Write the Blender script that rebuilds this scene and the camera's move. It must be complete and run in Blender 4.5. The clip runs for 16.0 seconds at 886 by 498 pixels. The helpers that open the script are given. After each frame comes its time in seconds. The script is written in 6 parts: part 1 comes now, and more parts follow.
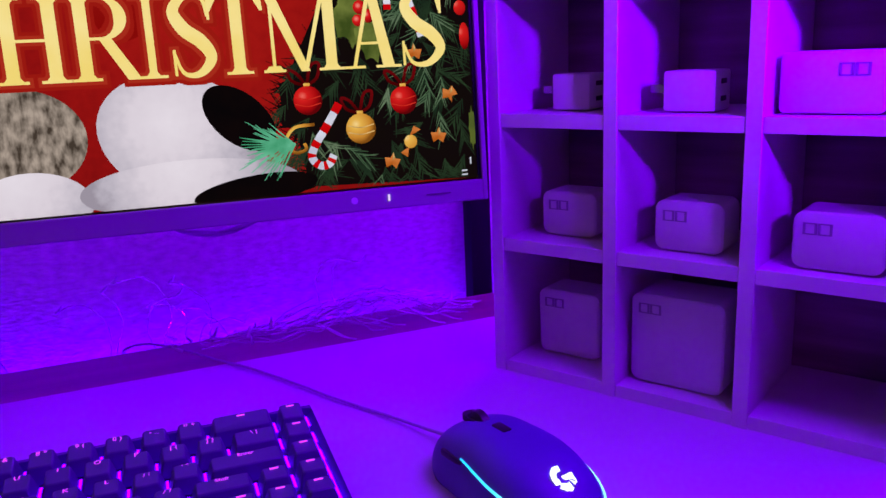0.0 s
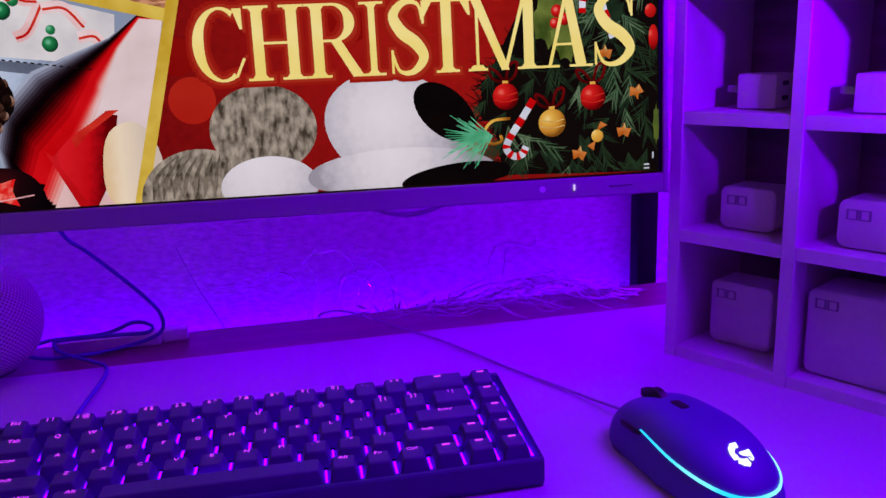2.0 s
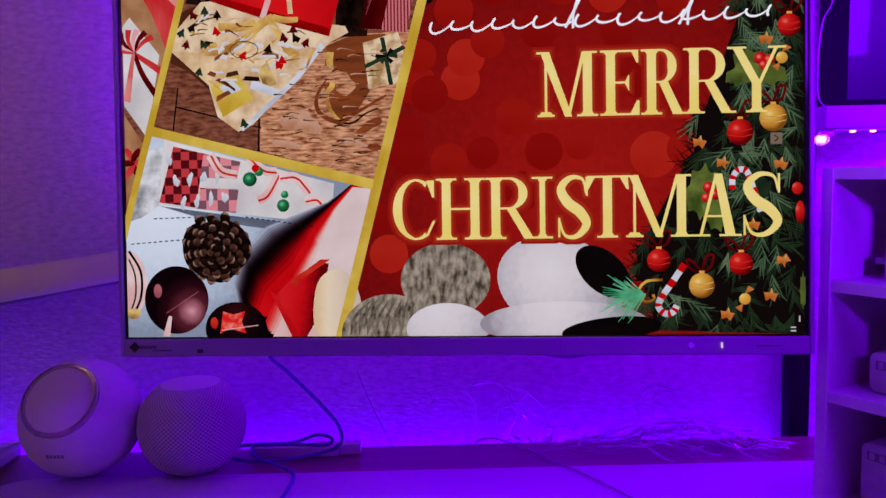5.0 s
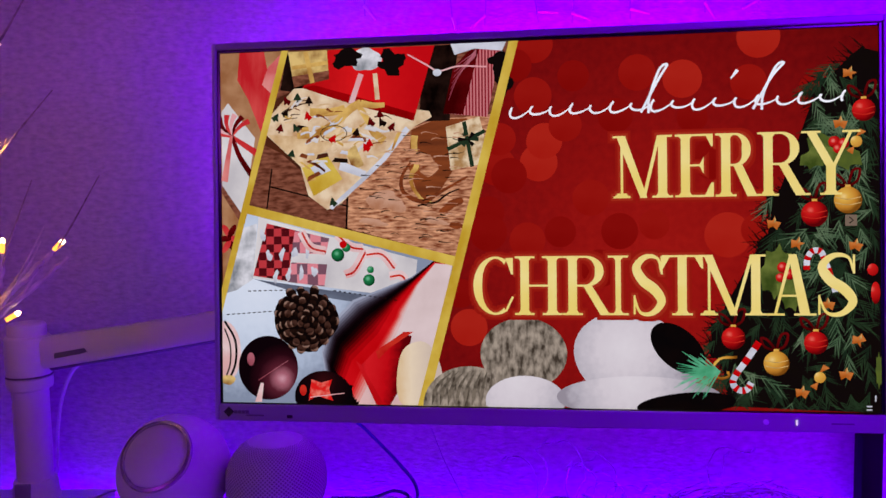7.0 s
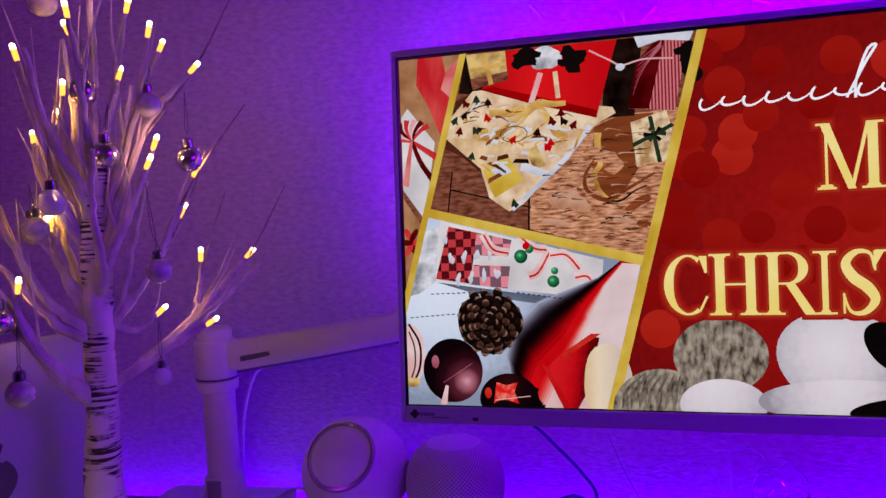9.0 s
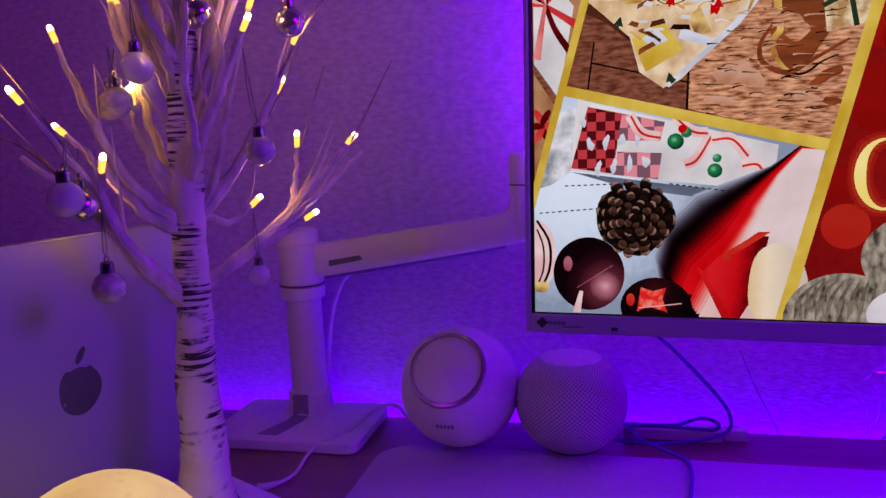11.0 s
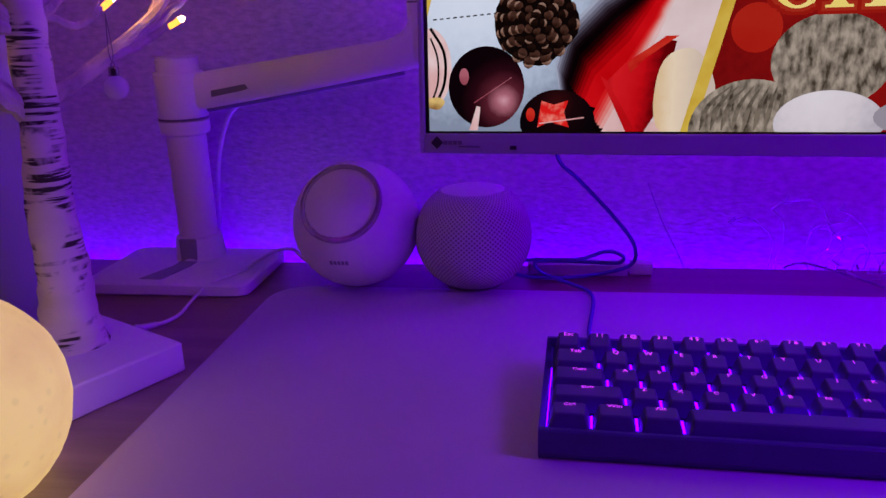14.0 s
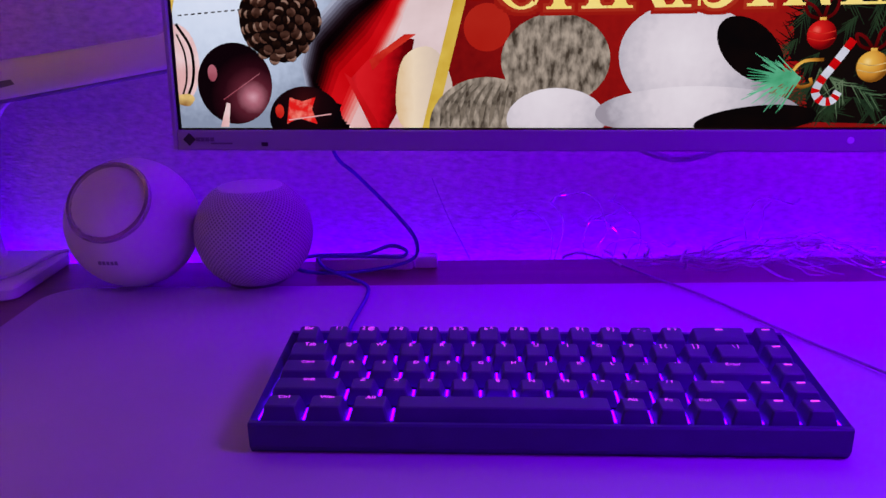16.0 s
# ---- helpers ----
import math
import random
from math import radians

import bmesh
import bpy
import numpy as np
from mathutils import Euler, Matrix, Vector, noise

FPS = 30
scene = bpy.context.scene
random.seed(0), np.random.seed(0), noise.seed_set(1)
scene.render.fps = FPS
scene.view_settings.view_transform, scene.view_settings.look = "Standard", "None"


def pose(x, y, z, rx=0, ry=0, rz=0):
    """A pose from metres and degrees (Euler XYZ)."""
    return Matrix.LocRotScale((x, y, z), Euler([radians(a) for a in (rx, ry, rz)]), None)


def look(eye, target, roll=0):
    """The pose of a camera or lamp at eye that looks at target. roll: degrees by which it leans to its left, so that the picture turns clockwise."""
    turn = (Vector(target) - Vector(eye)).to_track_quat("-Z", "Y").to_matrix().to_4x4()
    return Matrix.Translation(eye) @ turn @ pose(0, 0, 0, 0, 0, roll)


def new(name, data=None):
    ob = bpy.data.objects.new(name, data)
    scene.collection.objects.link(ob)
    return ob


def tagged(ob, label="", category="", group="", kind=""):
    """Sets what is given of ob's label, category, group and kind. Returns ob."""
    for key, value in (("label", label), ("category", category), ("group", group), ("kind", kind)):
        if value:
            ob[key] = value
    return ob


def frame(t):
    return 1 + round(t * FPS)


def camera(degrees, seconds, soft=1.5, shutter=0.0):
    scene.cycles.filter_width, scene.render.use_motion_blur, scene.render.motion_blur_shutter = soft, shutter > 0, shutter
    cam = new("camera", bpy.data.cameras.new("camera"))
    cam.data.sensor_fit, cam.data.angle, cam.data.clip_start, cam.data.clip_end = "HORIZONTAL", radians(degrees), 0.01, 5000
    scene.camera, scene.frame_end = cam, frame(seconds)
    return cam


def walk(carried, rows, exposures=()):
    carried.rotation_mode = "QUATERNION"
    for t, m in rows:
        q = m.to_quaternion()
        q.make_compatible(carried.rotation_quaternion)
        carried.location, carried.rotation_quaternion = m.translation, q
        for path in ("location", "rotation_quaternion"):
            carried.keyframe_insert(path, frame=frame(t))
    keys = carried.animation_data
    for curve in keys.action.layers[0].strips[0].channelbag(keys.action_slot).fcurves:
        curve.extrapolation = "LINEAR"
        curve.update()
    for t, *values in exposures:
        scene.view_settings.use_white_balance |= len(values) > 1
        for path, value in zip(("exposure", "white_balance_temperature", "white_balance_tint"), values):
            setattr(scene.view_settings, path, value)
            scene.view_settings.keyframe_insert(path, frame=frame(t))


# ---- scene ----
cam = camera(58.8, 16.0)
PATH = [
    (0, (0.173, -0.562, 0.227), (0.885, 1.244, -0.253), -2.6),
    (0.5, (0.164, -0.565, 0.227), (0.813, 1.26, -0.271), -2.6),
    (1, (0.152, -0.573, 0.227), (0.725, 1.277, -0.273), -2.4),
    (1.5, (0.141, -0.584, 0.231), (0.623, 1.291, -0.271), -2.4),
    (2, (0.128, -0.595, 0.237), (0.509, 1.304, -0.259), -2.4),
    (2.5, (0.118, -0.608, 0.243), (0.404, 1.314, -0.232), -2.2),
    (3, (0.115, -0.619, 0.247), (0.322, 1.319, -0.202), -2.0),
    (3.5, (0.112, -0.635, 0.257), (0.237, 1.318, -0.152), -1.9),
    (4, (0.109, -0.648, 0.267), (0.19, 1.321, -0.073), -1.6),
    (6.3, (0.109, -0.679, 0.3), (0.095, 1.318, 0.188), -0.8),
    (6.5, (0.099, -0.682, 0.318), (0.078, 1.312, 0.165), -0.8),
    (7, (0.087, -0.688, 0.324), (-0.015, 1.303, 0.17), -1.1),
    (7.5, (0.072, -0.692, 0.323), (-0.112, 1.294, 0.18), -1.5),
    (8, (0.06, -0.693, 0.324), (-0.214, 1.283, 0.188), -2.2),
    (8.5, (0.047, -0.692, 0.323), (-0.302, 1.273, 0.2), -2.8),
    (8.7, (0.042, -0.691, 0.324), (-0.333, 1.27, 0.199), -3.0),
    (10.8, (-0.055, -0.628, 0.297), (-0.519, 1.296, 0.009), -2.6),
    (11, (-0.064, -0.621, 0.288), (-0.533, 1.298, -0.021), -2.5),
    (11.5, (-0.081, -0.609, 0.267), (-0.54, 1.3, -0.111), -1.9),
    (12, (-0.088, -0.607, 0.252), (-0.532, 1.293, -0.186), -1.4),
    (12.5, (-0.091, -0.605, 0.243), (-0.518, 1.286, -0.247), -1.2),
    (13, (-0.089, -0.599, 0.237), (-0.48, 1.286, -0.306), -1.4),
    (13.5, (-0.073, -0.591, 0.232), (-0.422, 1.293, -0.342), -1.8),
    (14, (-0.044, -0.582, 0.23), (-0.342, 1.305, -0.363), -2.0),
    (14.5, (-0.018, -0.582, 0.227), (-0.249, 1.311, -0.374), -1.7),
    (15, (0.01, -0.581, 0.228), (-0.149, 1.319, -0.375), -1.4),
    (15.5, (0.04, -0.58, 0.227), (-0.061, 1.323, -0.38), -1.2),
    (16, (0.058, -0.58, 0.228), (0.006, 1.325, -0.378), -1.0),
]
EXPOSURE = [(0, 0.08), (2, -0.06), (4, -0.18), (7, -0.10), (8.5, -0.08), (11, -0.05), (12, -0.12), (13, -0.28), (14, -0.14), (15, 0.0), (16, 0.03)]
walk(cam, [(t, look(eye, target, roll)) for t, eye, target, roll in PATH], [(t, stops, 6250, 22) for t, stops in EXPOSURE])

# ---- world, lights, exposure ----
world = bpy.data.worlds.new("room_dark")
scene.world = world
world.use_nodes = True
world.node_tree.nodes["Background"].inputs[0].default_value = (0.26, 0.02, 0.70, 1)
world.node_tree.nodes["Background"].inputs[1].default_value = 0.016



def area(name, eye, target, sx, sy, watts, color):
    lamp = bpy.data.lights.new(name, "AREA")
    lamp.shape, lamp.size, lamp.size_y, lamp.energy, lamp.color = "RECTANGLE", sx, sy, watts, color
    ob = new(name, lamp)
    ob.matrix_world = look(eye, target)
    return ob


# colour-changing light above the right end of the desk, outside the view
area("led_bar_light", (0.585, -0.35, 0.50), (0.44, -0.06, 0.0), 0.36, 0.22, 6.6, (0.19, 0.0, 1.0))
# added violet spot without a known source, its cone kept to the cube shelf
lamp = bpy.data.lights.new("shelf_fill_light", "SPOT")
lamp.energy, lamp.color, lamp.spot_size, lamp.spot_blend, lamp.shadow_soft_size = 165.0, (0.19, 0.0, 1.0), radians(37), 0.9, 0.05
new("shelf_fill_light", lamp).matrix_world = look((0.40, -1.05, 0.52), (0.64, -0.22, 0.35))
# tape behind the back edge of the desk, shining up the wall
area("desk_tape_light", (0.15, 0.114, -0.052), (0.15, 0.126, 0.10), 1.6, 0.012, 5.4, (0.105, 0.0, 1.0))
# tape on the back of the monitor
area("monitor_back_light", (0.14, 0.035, 0.34), (0.14, 0.14, 0.37), 0.50, 0.24, 6.2, (0.18, 0.0, 1.0))
# tape under the raised board
area("board_tape_light", (0.66, 0.03, 0.298), (0.50, 0.00, 0.0), 0.46, 0.02, 4.0, (0.20, 0.0, 1.0))
# dim unseen fill, added to brighten the wall and the left side
area("room_fill_light", (-1.1, -2.30, 0.95), (-0.5, 0.0, 0.55), 0.5, 0.5, 3.2, (0.42, 0.012, 0.80))

# invented spot that lifts the upper left wall with a soft pool
lamp = bpy.data.lights.new("wall_fill_light", "SPOT")
lamp.energy, lamp.color, lamp.spot_size, lamp.spot_blend, lamp.shadow_soft_size = 11.0, (0.46, 0.03, 0.85), radians(46), 1.0, 0.12
new("wall_fill_light", lamp).matrix_world = look((-0.95, -1.40, 0.75), (-0.60, 0.13, 0.58))


# ---- materials ----
def mat(name, color, rough=0.5, metal=0.0, vary=0.06, scale=30.0, bump=0.0, bump_scale=400.0, stretch=(1, 1, 1), color2=None,
        coat=0.0, trans=0.0, emit=None, strength=0.0):
    m = bpy.data.materials.new(name)
    m.use_nodes = True
    nt = m.node_tree
    b = nt.nodes["Principled BSDF"]
    b.inputs["Roughness"].default_value = rough
    b.inputs["Metallic"].default_value = metal
    b.inputs["Coat Weight"].default_value = coat
    b.inputs["Transmission Weight"].default_value = trans
    b.inputs["Base Color"].default_value = (*color, 1)
    if emit:
        b.inputs["Emission Color"].default_value = (*emit, 1)
        b.inputs["Emission Strength"].default_value = strength
    tc = nt.nodes.new("ShaderNodeTexCoord")
    mp = nt.nodes.new("ShaderNodeMapping")
    mp.inputs["Scale"].default_value = stretch
    nt.links.new(tc.outputs["Object"], mp.inputs[0])
    if vary > 0:
        n = nt.nodes.new("ShaderNodeTexNoise")
        n.inputs["Scale"].default_value = scale
        n.inputs["Detail"].default_value = 6
        nt.links.new(mp.outputs[0], n.inputs["Vector"])
        r = nt.nodes.new("ShaderNodeValToRGB")
        c2 = color2 or tuple(c * (1 - 3 * vary) for c in color)
        r.color_ramp.elements[0].position, r.color_ramp.elements[1].position = 0.32, 0.68
        r.color_ramp.elements[0].color = (*c2, 1)
        r.color_ramp.elements[1].color = (*color, 1)
        nt.links.new(n.outputs["Fac"], r.inputs[0])
        nt.links.new(r.outputs[0], b.inputs["Base Color"])
        rr = nt.nodes.new("ShaderNodeMapRange")
        rr.inputs["To Min"].default_value, rr.inputs["To Max"].default_value = max(0, rough - 0.08), min(1, rough + 0.08)
        nt.links.new(n.outputs["Fac"], rr.inputs["Value"])
        nt.links.new(rr.outputs[0], b.inputs["Roughness"])
    if bump > 0:
        n2 = nt.nodes.new("ShaderNodeTexNoise")
        n2.inputs["Scale"].default_value = bump_scale
        n2.inputs["Detail"].default_value = 3
        nt.links.new(mp.outputs[0], n2.inputs["Vector"])
        bp = nt.nodes.new("ShaderNodeBump")
        bp.inputs["Strength"].default_value = bump
        bp.inputs["Distance"].default_value = 0.001
        nt.links.new(n2.outputs["Fac"], bp.inputs["Height"])
        nt.links.new(bp.outputs[0], b.inputs["Normal"])
    return m


def srgb(*c):
    return tuple(((v / 255 + 0.055) / 1.055) ** 2.4 if v > 10 else v / 255 / 12.92 for v in c)


def glow(name, color, strength=1.0, color2=None, scale=40.0, low=0.35, high=0.65, stretch=(1, 1, 1), kind="noise"):
    """A lit surface: lamp, diode or a patch of the picture on a screen."""
    m = bpy.data.materials.new(name)
    m.use_nodes = True
    nt = m.node_tree
    nt.nodes.clear()
    if name.startswith("picture"):
        color = tuple(v ** 1.10 for v in color)
        color2 = color2 and tuple(v ** 1.30 for v in color2)
    out = nt.nodes.new("ShaderNodeOutputMaterial")
    e = nt.nodes.new("ShaderNodeEmission")
    e.inputs[0].default_value = (*color, 1)
    e.inputs[1].default_value = strength * (0.84 if name.startswith("picture") else 1)
    nt.links.new(e.outputs[0], out.inputs[0])
    if color2:
        tc = nt.nodes.new("ShaderNodeTexCoord")
        mp = nt.nodes.new("ShaderNodeMapping")
        mp.inputs["Scale"].default_value = stretch
        nt.links.new(tc.outputs["Object"], mp.inputs[0])
        r = nt.nodes.new("ShaderNodeValToRGB")
        r.color_ramp.elements[0].position, r.color_ramp.elements[1].position = low, high
        r.color_ramp.elements[0].color, r.color_ramp.elements[1].color = (*color, 1), (*color2, 1)
        if kind == "noise":
            n = nt.nodes.new("ShaderNodeTexNoise")
            n.inputs["Scale"].default_value = scale
            n.inputs["Detail"].default_value = 5
        elif kind == "checker":
            n = nt.nodes.new("ShaderNodeTexChecker")
            n.inputs["Scale"].default_value = scale
        else:
            n = nt.nodes.new("ShaderNodeTexWave")
            n.inputs["Scale"].default_value = scale
            n.inputs["Distortion"].default_value = 4.0 if kind == "wave" else 0.0
        nt.links.new(mp.outputs[0], n.inputs["Vector"])
        nt.links.new(n.outputs["Fac"], r.inputs[0])
        nt.links.new(r.outputs[0], e.inputs[0])
    return m


def glow_ball(name, stops, radius, shift=(0.0, 0.0), grain=0.06):
    """A round shaded patch of the screen picture: colours from its bright spot outwards."""
    m = bpy.data.materials.new(name)
    m.use_nodes = True
    nt = m.node_tree
    nt.nodes.clear()
    out = nt.nodes.new("ShaderNodeOutputMaterial")
    e = nt.nodes.new("ShaderNodeEmission")
    e.inputs[1].default_value = 0.84
    nt.links.new(e.outputs[0], out.inputs[0])
    tc = nt.nodes.new("ShaderNodeTexCoord")
    mp = nt.nodes.new("ShaderNodeMapping")
    mp.inputs["Location"].default_value = (-shift[0] / radius, 0, -shift[1] / radius)
    mp.inputs["Scale"].default_value = (1 / radius, 0, 1 / radius)
    nt.links.new(tc.outputs["Object"], mp.inputs[0])
    ln = nt.nodes.new("ShaderNodeVectorMath")
    ln.operation = "LENGTH"
    nt.links.new(mp.outputs[0], ln.inputs[0])
    n = nt.nodes.new("ShaderNodeTexNoise")
    n.inputs["Scale"].default_value, n.inputs["Detail"].default_value = 160, 4
    nt.links.new(tc.outputs["Object"], n.inputs["Vector"])
    ma = nt.nodes.new("ShaderNodeMath")
    ma.operation = "MULTIPLY_ADD"
    ma.inputs[1].default_value = grain * 2
    nt.links.new(n.outputs["Fac"], ma.inputs[0])
    nt.links.new(ln.outputs["Value"], ma.inputs[2])
    r = nt.nodes.new("ShaderNodeValToRGB")
    while len(r.color_ramp.elements) < len(stops):
        r.color_ramp.elements.new(0.5)
    for el, (pos, col) in zip(r.color_ramp.elements, stops):
        el.position, el.color = pos, (*srgb(*col), 1)
    nt.links.new(ma.outputs[0], r.inputs[0])
    nt.links.new(r.outputs[0], e.inputs[0])
    return m


def glow_line(name, stops, start, end, grain=0.10):
    """A patch of the screen picture whose colours run along a line."""
    m = glow_ball(name, stops, 1.0, (0, 0), grain)
    nt = m.node_tree
    mp = [n for n in nt.nodes if n.type == "MAPPING"][0]
    mp.inputs["Scale"].default_value = (1, 0, 1)
    mp.inputs["Location"].default_value = (-start[0], 0, -start[1])
    ln = [n for n in nt.nodes if n.type == "VECT_MATH"][0]
    ln.operation = "DOT_PRODUCT"
    dx, dz = end[0] - start[0], end[1] - start[1]
    k = dx * dx + dz * dz
    ln.inputs[1].default_value = (dx / k, 0, dz / k)
    return m


WALL = mat("wallpaper_offwhite", (0.55, 0.50, 0.48), 0.85, vary=0.10, scale=190, bump=1.0, bump_scale=320, stretch=(0.55, 1, 1.25))
PAINT = mat("room_paint", (0.55, 0.52, 0.50), 0.9, vary=0.04, scale=4)
FLOORM = mat("floor_wood", (0.22, 0.14, 0.08), 0.5, vary=0.15, scale=14, stretch=(0.2, 2, 1))
DESK = mat("desk_wood_laminate", (0.33, 0.23, 0.17), 0.34, vary=0.16, scale=34, stretch=(0.10, 1.6, 1), color2=(0.18, 0.12, 0.09), bump=0.12, bump_scale=500)
MATM = mat("desk_mat_leatherette", (0.62, 0.50, 0.66), 0.48, vary=0.02, scale=14, bump=0.10, bump_scale=900)
MATM.node_tree.nodes["Principled BSDF"].inputs["Specular IOR Level"].default_value = 0.28
WHITE = mat("white_plastic", (0.78, 0.77, 0.76), 0.42, vary=0.02, scale=20, bump=0.04, bump_scale=1500)
WHITEM = mat("white_painted_metal", (0.74, 0.73, 0.72), 0.38, vary=0.02, scale=16, bump=0.05, bump_scale=1400)
SHELFM = mat("shelf_painted_board", (0.72, 0.70, 0.69), 0.6, vary=0.05, scale=18, bump=0.2, bump_scale=420)
BEZELM = mat("bezel_pale_grey_plastic", (0.34, 0.33, 0.36), 0.45, vary=0.02, scale=20, bump=0.04, bump_scale=1500)
BACKW = mat("dark_wood_back", (0.30, 0.21, 0.24), 0.34, vary=0.2, scale=60, stretch=(0.12, 1, 1.6), color2=(0.17, 0.11, 0.125), bump=0.15, bump_scale=300)
CHARGER = mat("matt_white_plastic", (0.62, 0.61, 0.61), 0.5, vary=0.03, scale=40, bump=0.08, bump_scale=1600)
GREYP = mat("grey_plastic", (0.16, 0.16, 0.17), 0.5, vary=0.05, scale=40)
MIDGREY = mat("mid_grey_print", (0.28, 0.28, 0.30), 0.5, vary=0.03, scale=40)
BLACKM = mat("black_matt_paint", (0.008, 0.008, 0.010), 0.85, vary=0.1, scale=30)
BLACKM.node_tree.nodes["Principled BSDF"].inputs["Specular IOR Level"].default_value = 0.15
BOARDM = mat("board_greige_laminate", (0.30, 0.28, 0.30), 0.6, vary=0.06, scale=20, bump=0.1, bump_scale=400)
DARK = mat("black_plastic", (0.018, 0.018, 0.02), 0.45, vary=0.1, scale=30, bump=0.05, bump_scale=1500)
BLACKGLOSS = mat("black_gloss", (0.010, 0.010, 0.012), 0.18, vary=0.08, scale=12)
KEYM = mat("key_plastic_dark", (0.085, 0.075, 0.190), 0.50, vary=0.06, scale=60, bump=0.08, bump_scale=2200)
CASEM = mat("keyboard_case_plastic", (0.070, 0.070, 0.180), 0.42, vary=0.05, scale=50, bump=0.08, bump_scale=2000)
MOUSEM = mat("mouse_plastic_blue", (0.10, 0.09, 0.30), 0.52, vary=0.03, scale=40, bump=0.06, bump_scale=2200)
ALU = mat("brushed_aluminium", (0.36, 0.36, 0.40), 0.62, metal=0.45, vary=0.03, scale=6, bump=0.05, bump_scale=1800)
LOGOD = mat("dark_mirror_logo", (0.18, 0.18, 0.20), 0.25, metal=0.6, vary=0.02, scale=30)
CHROME = mat("ornament_cap_metal", (0.35, 0.34, 0.36), 0.2, metal=1.0, vary=0.05, scale=120)
SILVER = mat("silver_ornament", (0.72, 0.70, 0.66), 0.16, metal=0.95, vary=0.04, scale=90)
PEARL = mat("pearl_ornament", (0.58, 0.55, 0.53), 0.26, vary=0.14, scale=160, coat=0.5, bump=0.35, bump_scale=900)
CLEARG = mat("clear_ornament_glass", (0.86, 0.84, 0.86), 0.12, vary=0.03, scale=60, trans=0.45, coat=0.4)
RINGM = mat("satin_ring_metal", (0.70, 0.68, 0.72), 0.24, metal=0.85, vary=0.03, scale=80)
PADM = mat("charging_pad_grey", (0.21, 0.20, 0.22), 0.6, vary=0.02, scale=60, bump=0.06, bump_scale=1800)
CABLEB = mat("braided_cable_blue", (0.11, 0.11, 0.46), 0.6, vary=0.12, scale=700, bump=0.5, bump_scale=1600)
CABLEW = mat("cable_white", (0.66, 0.65, 0.64), 0.5, vary=0.03, scale=60)
CABLEG = mat("cable_grey", (0.36, 0.34, 0.40), 0.55, vary=0.05, scale=90)
CLEARW = mat("clear_wire", (0.88, 0.86, 0.92), 0.14, vary=0.04, scale=200, trans=0.6)
TWIG = mat("branch_paper_white", (0.74, 0.67, 0.58), 0.8, vary=0.16, scale=70, bump=0.5, bump_scale=500, stretch=(1, 1, 0.5))
TWIGTIP = mat("twig_brown", (0.40, 0.33, 0.28), 0.8, vary=0.2, scale=140)
PORT = mat("port_black", (0.012, 0.012, 0.014), 0.4, vary=0.0)
LEDWARM = glow("warm_diode", (1.0, 0.40, 0.05), 2.4)
LEDCORE = glow("warm_diode_core", (1.0, 0.72, 0.24), 15.0)
LEDVIO = glow("violet_diode", (1.0, 0.25, 1.0), 9.0)
KEYLED = glow("key_diode", (0.105, 0.002, 1.0), 8.0)
LEGEND = glow("key_legend", (0.70, 0.05, 1.0), 1.7)
CLEARD = mat("clear_wire_dull", (0.86, 0.84, 0.90), 0.12, vary=0.04, scale=200, trans=0.85)
WIREP = mat("clear_wire_milky", (0.86, 0.84, 0.90), 0.22, vary=0.04, scale=200, trans=0.12)
STRIP = glow("mouse_strip", (0.01, 0.55, 0.95), 1.5, (0.25, 0.95, 0.85), scale=18, low=0.4, high=0.6)
LOGOW = glow("mouse_logo_glow", (0.80, 0.95, 1.0), 1.6)
INDIC = glow("power_indicator", (0.80, 0.70, 1.0), 0.9)


def bark_material():
    m = mat("birch_bark_paper", (0.74, 0.69, 0.62), 0.75, vary=0.05, scale=26, bump=0.35, bump_scale=160, stretch=(0.5, 0.5, 2.0))
    nt = m.node_tree
    b = nt.nodes["Principled BSDF"]
    tc = nt.nodes.new("ShaderNodeTexCoord")

    def noise_at(stretch, scale, lo, hi):
        mp = nt.nodes.new("ShaderNodeMapping")
        mp.inputs["Scale"].default_value = stretch
        nt.links.new(tc.outputs["Object"], mp.inputs[0])
        n = nt.nodes.new("ShaderNodeTexNoise")
        n.inputs["Scale"].default_value = scale
        n.inputs["Detail"].default_value = 4
        nt.links.new(mp.outputs[0], n.inputs["Vector"])
        r = nt.nodes.new("ShaderNodeMapRange")
        r.inputs["From Min"].default_value, r.inputs["From Max"].default_value = lo, hi
        nt.links.new(n.outputs["Fac"], r.inputs["Value"])
        return r.outputs[0]

    patches = noise_at((1, 1, 0.9), 30, 0.485, 0.55)      # where the dark scars gather
    lines = noise_at((0.22, 0.22, 3.6), 110, 0.49, 0.55)   # thin level streaks
    mul = nt.nodes.new("ShaderNodeMath")
    mul.operation = "MULTIPLY"
    nt.links.new(patches, mul.inputs[0])
    nt.links.new(lines, mul.inputs[1])
    mix = nt.nodes.new("ShaderNodeMix")
    mix.data_type = "RGBA"
    src = b.inputs["Base Color"].links[0].from_socket
    nt.links.new(mul.outputs[0], mix.inputs["Factor"])
    nt.links.new(src, mix.inputs["A"])
    mix.inputs["B"].default_value = (0.035, 0.028, 0.026, 1)
    nt.links.new(mix.outputs["Result"], b.inputs["Base Color"])
    return m


BARK = bark_material()


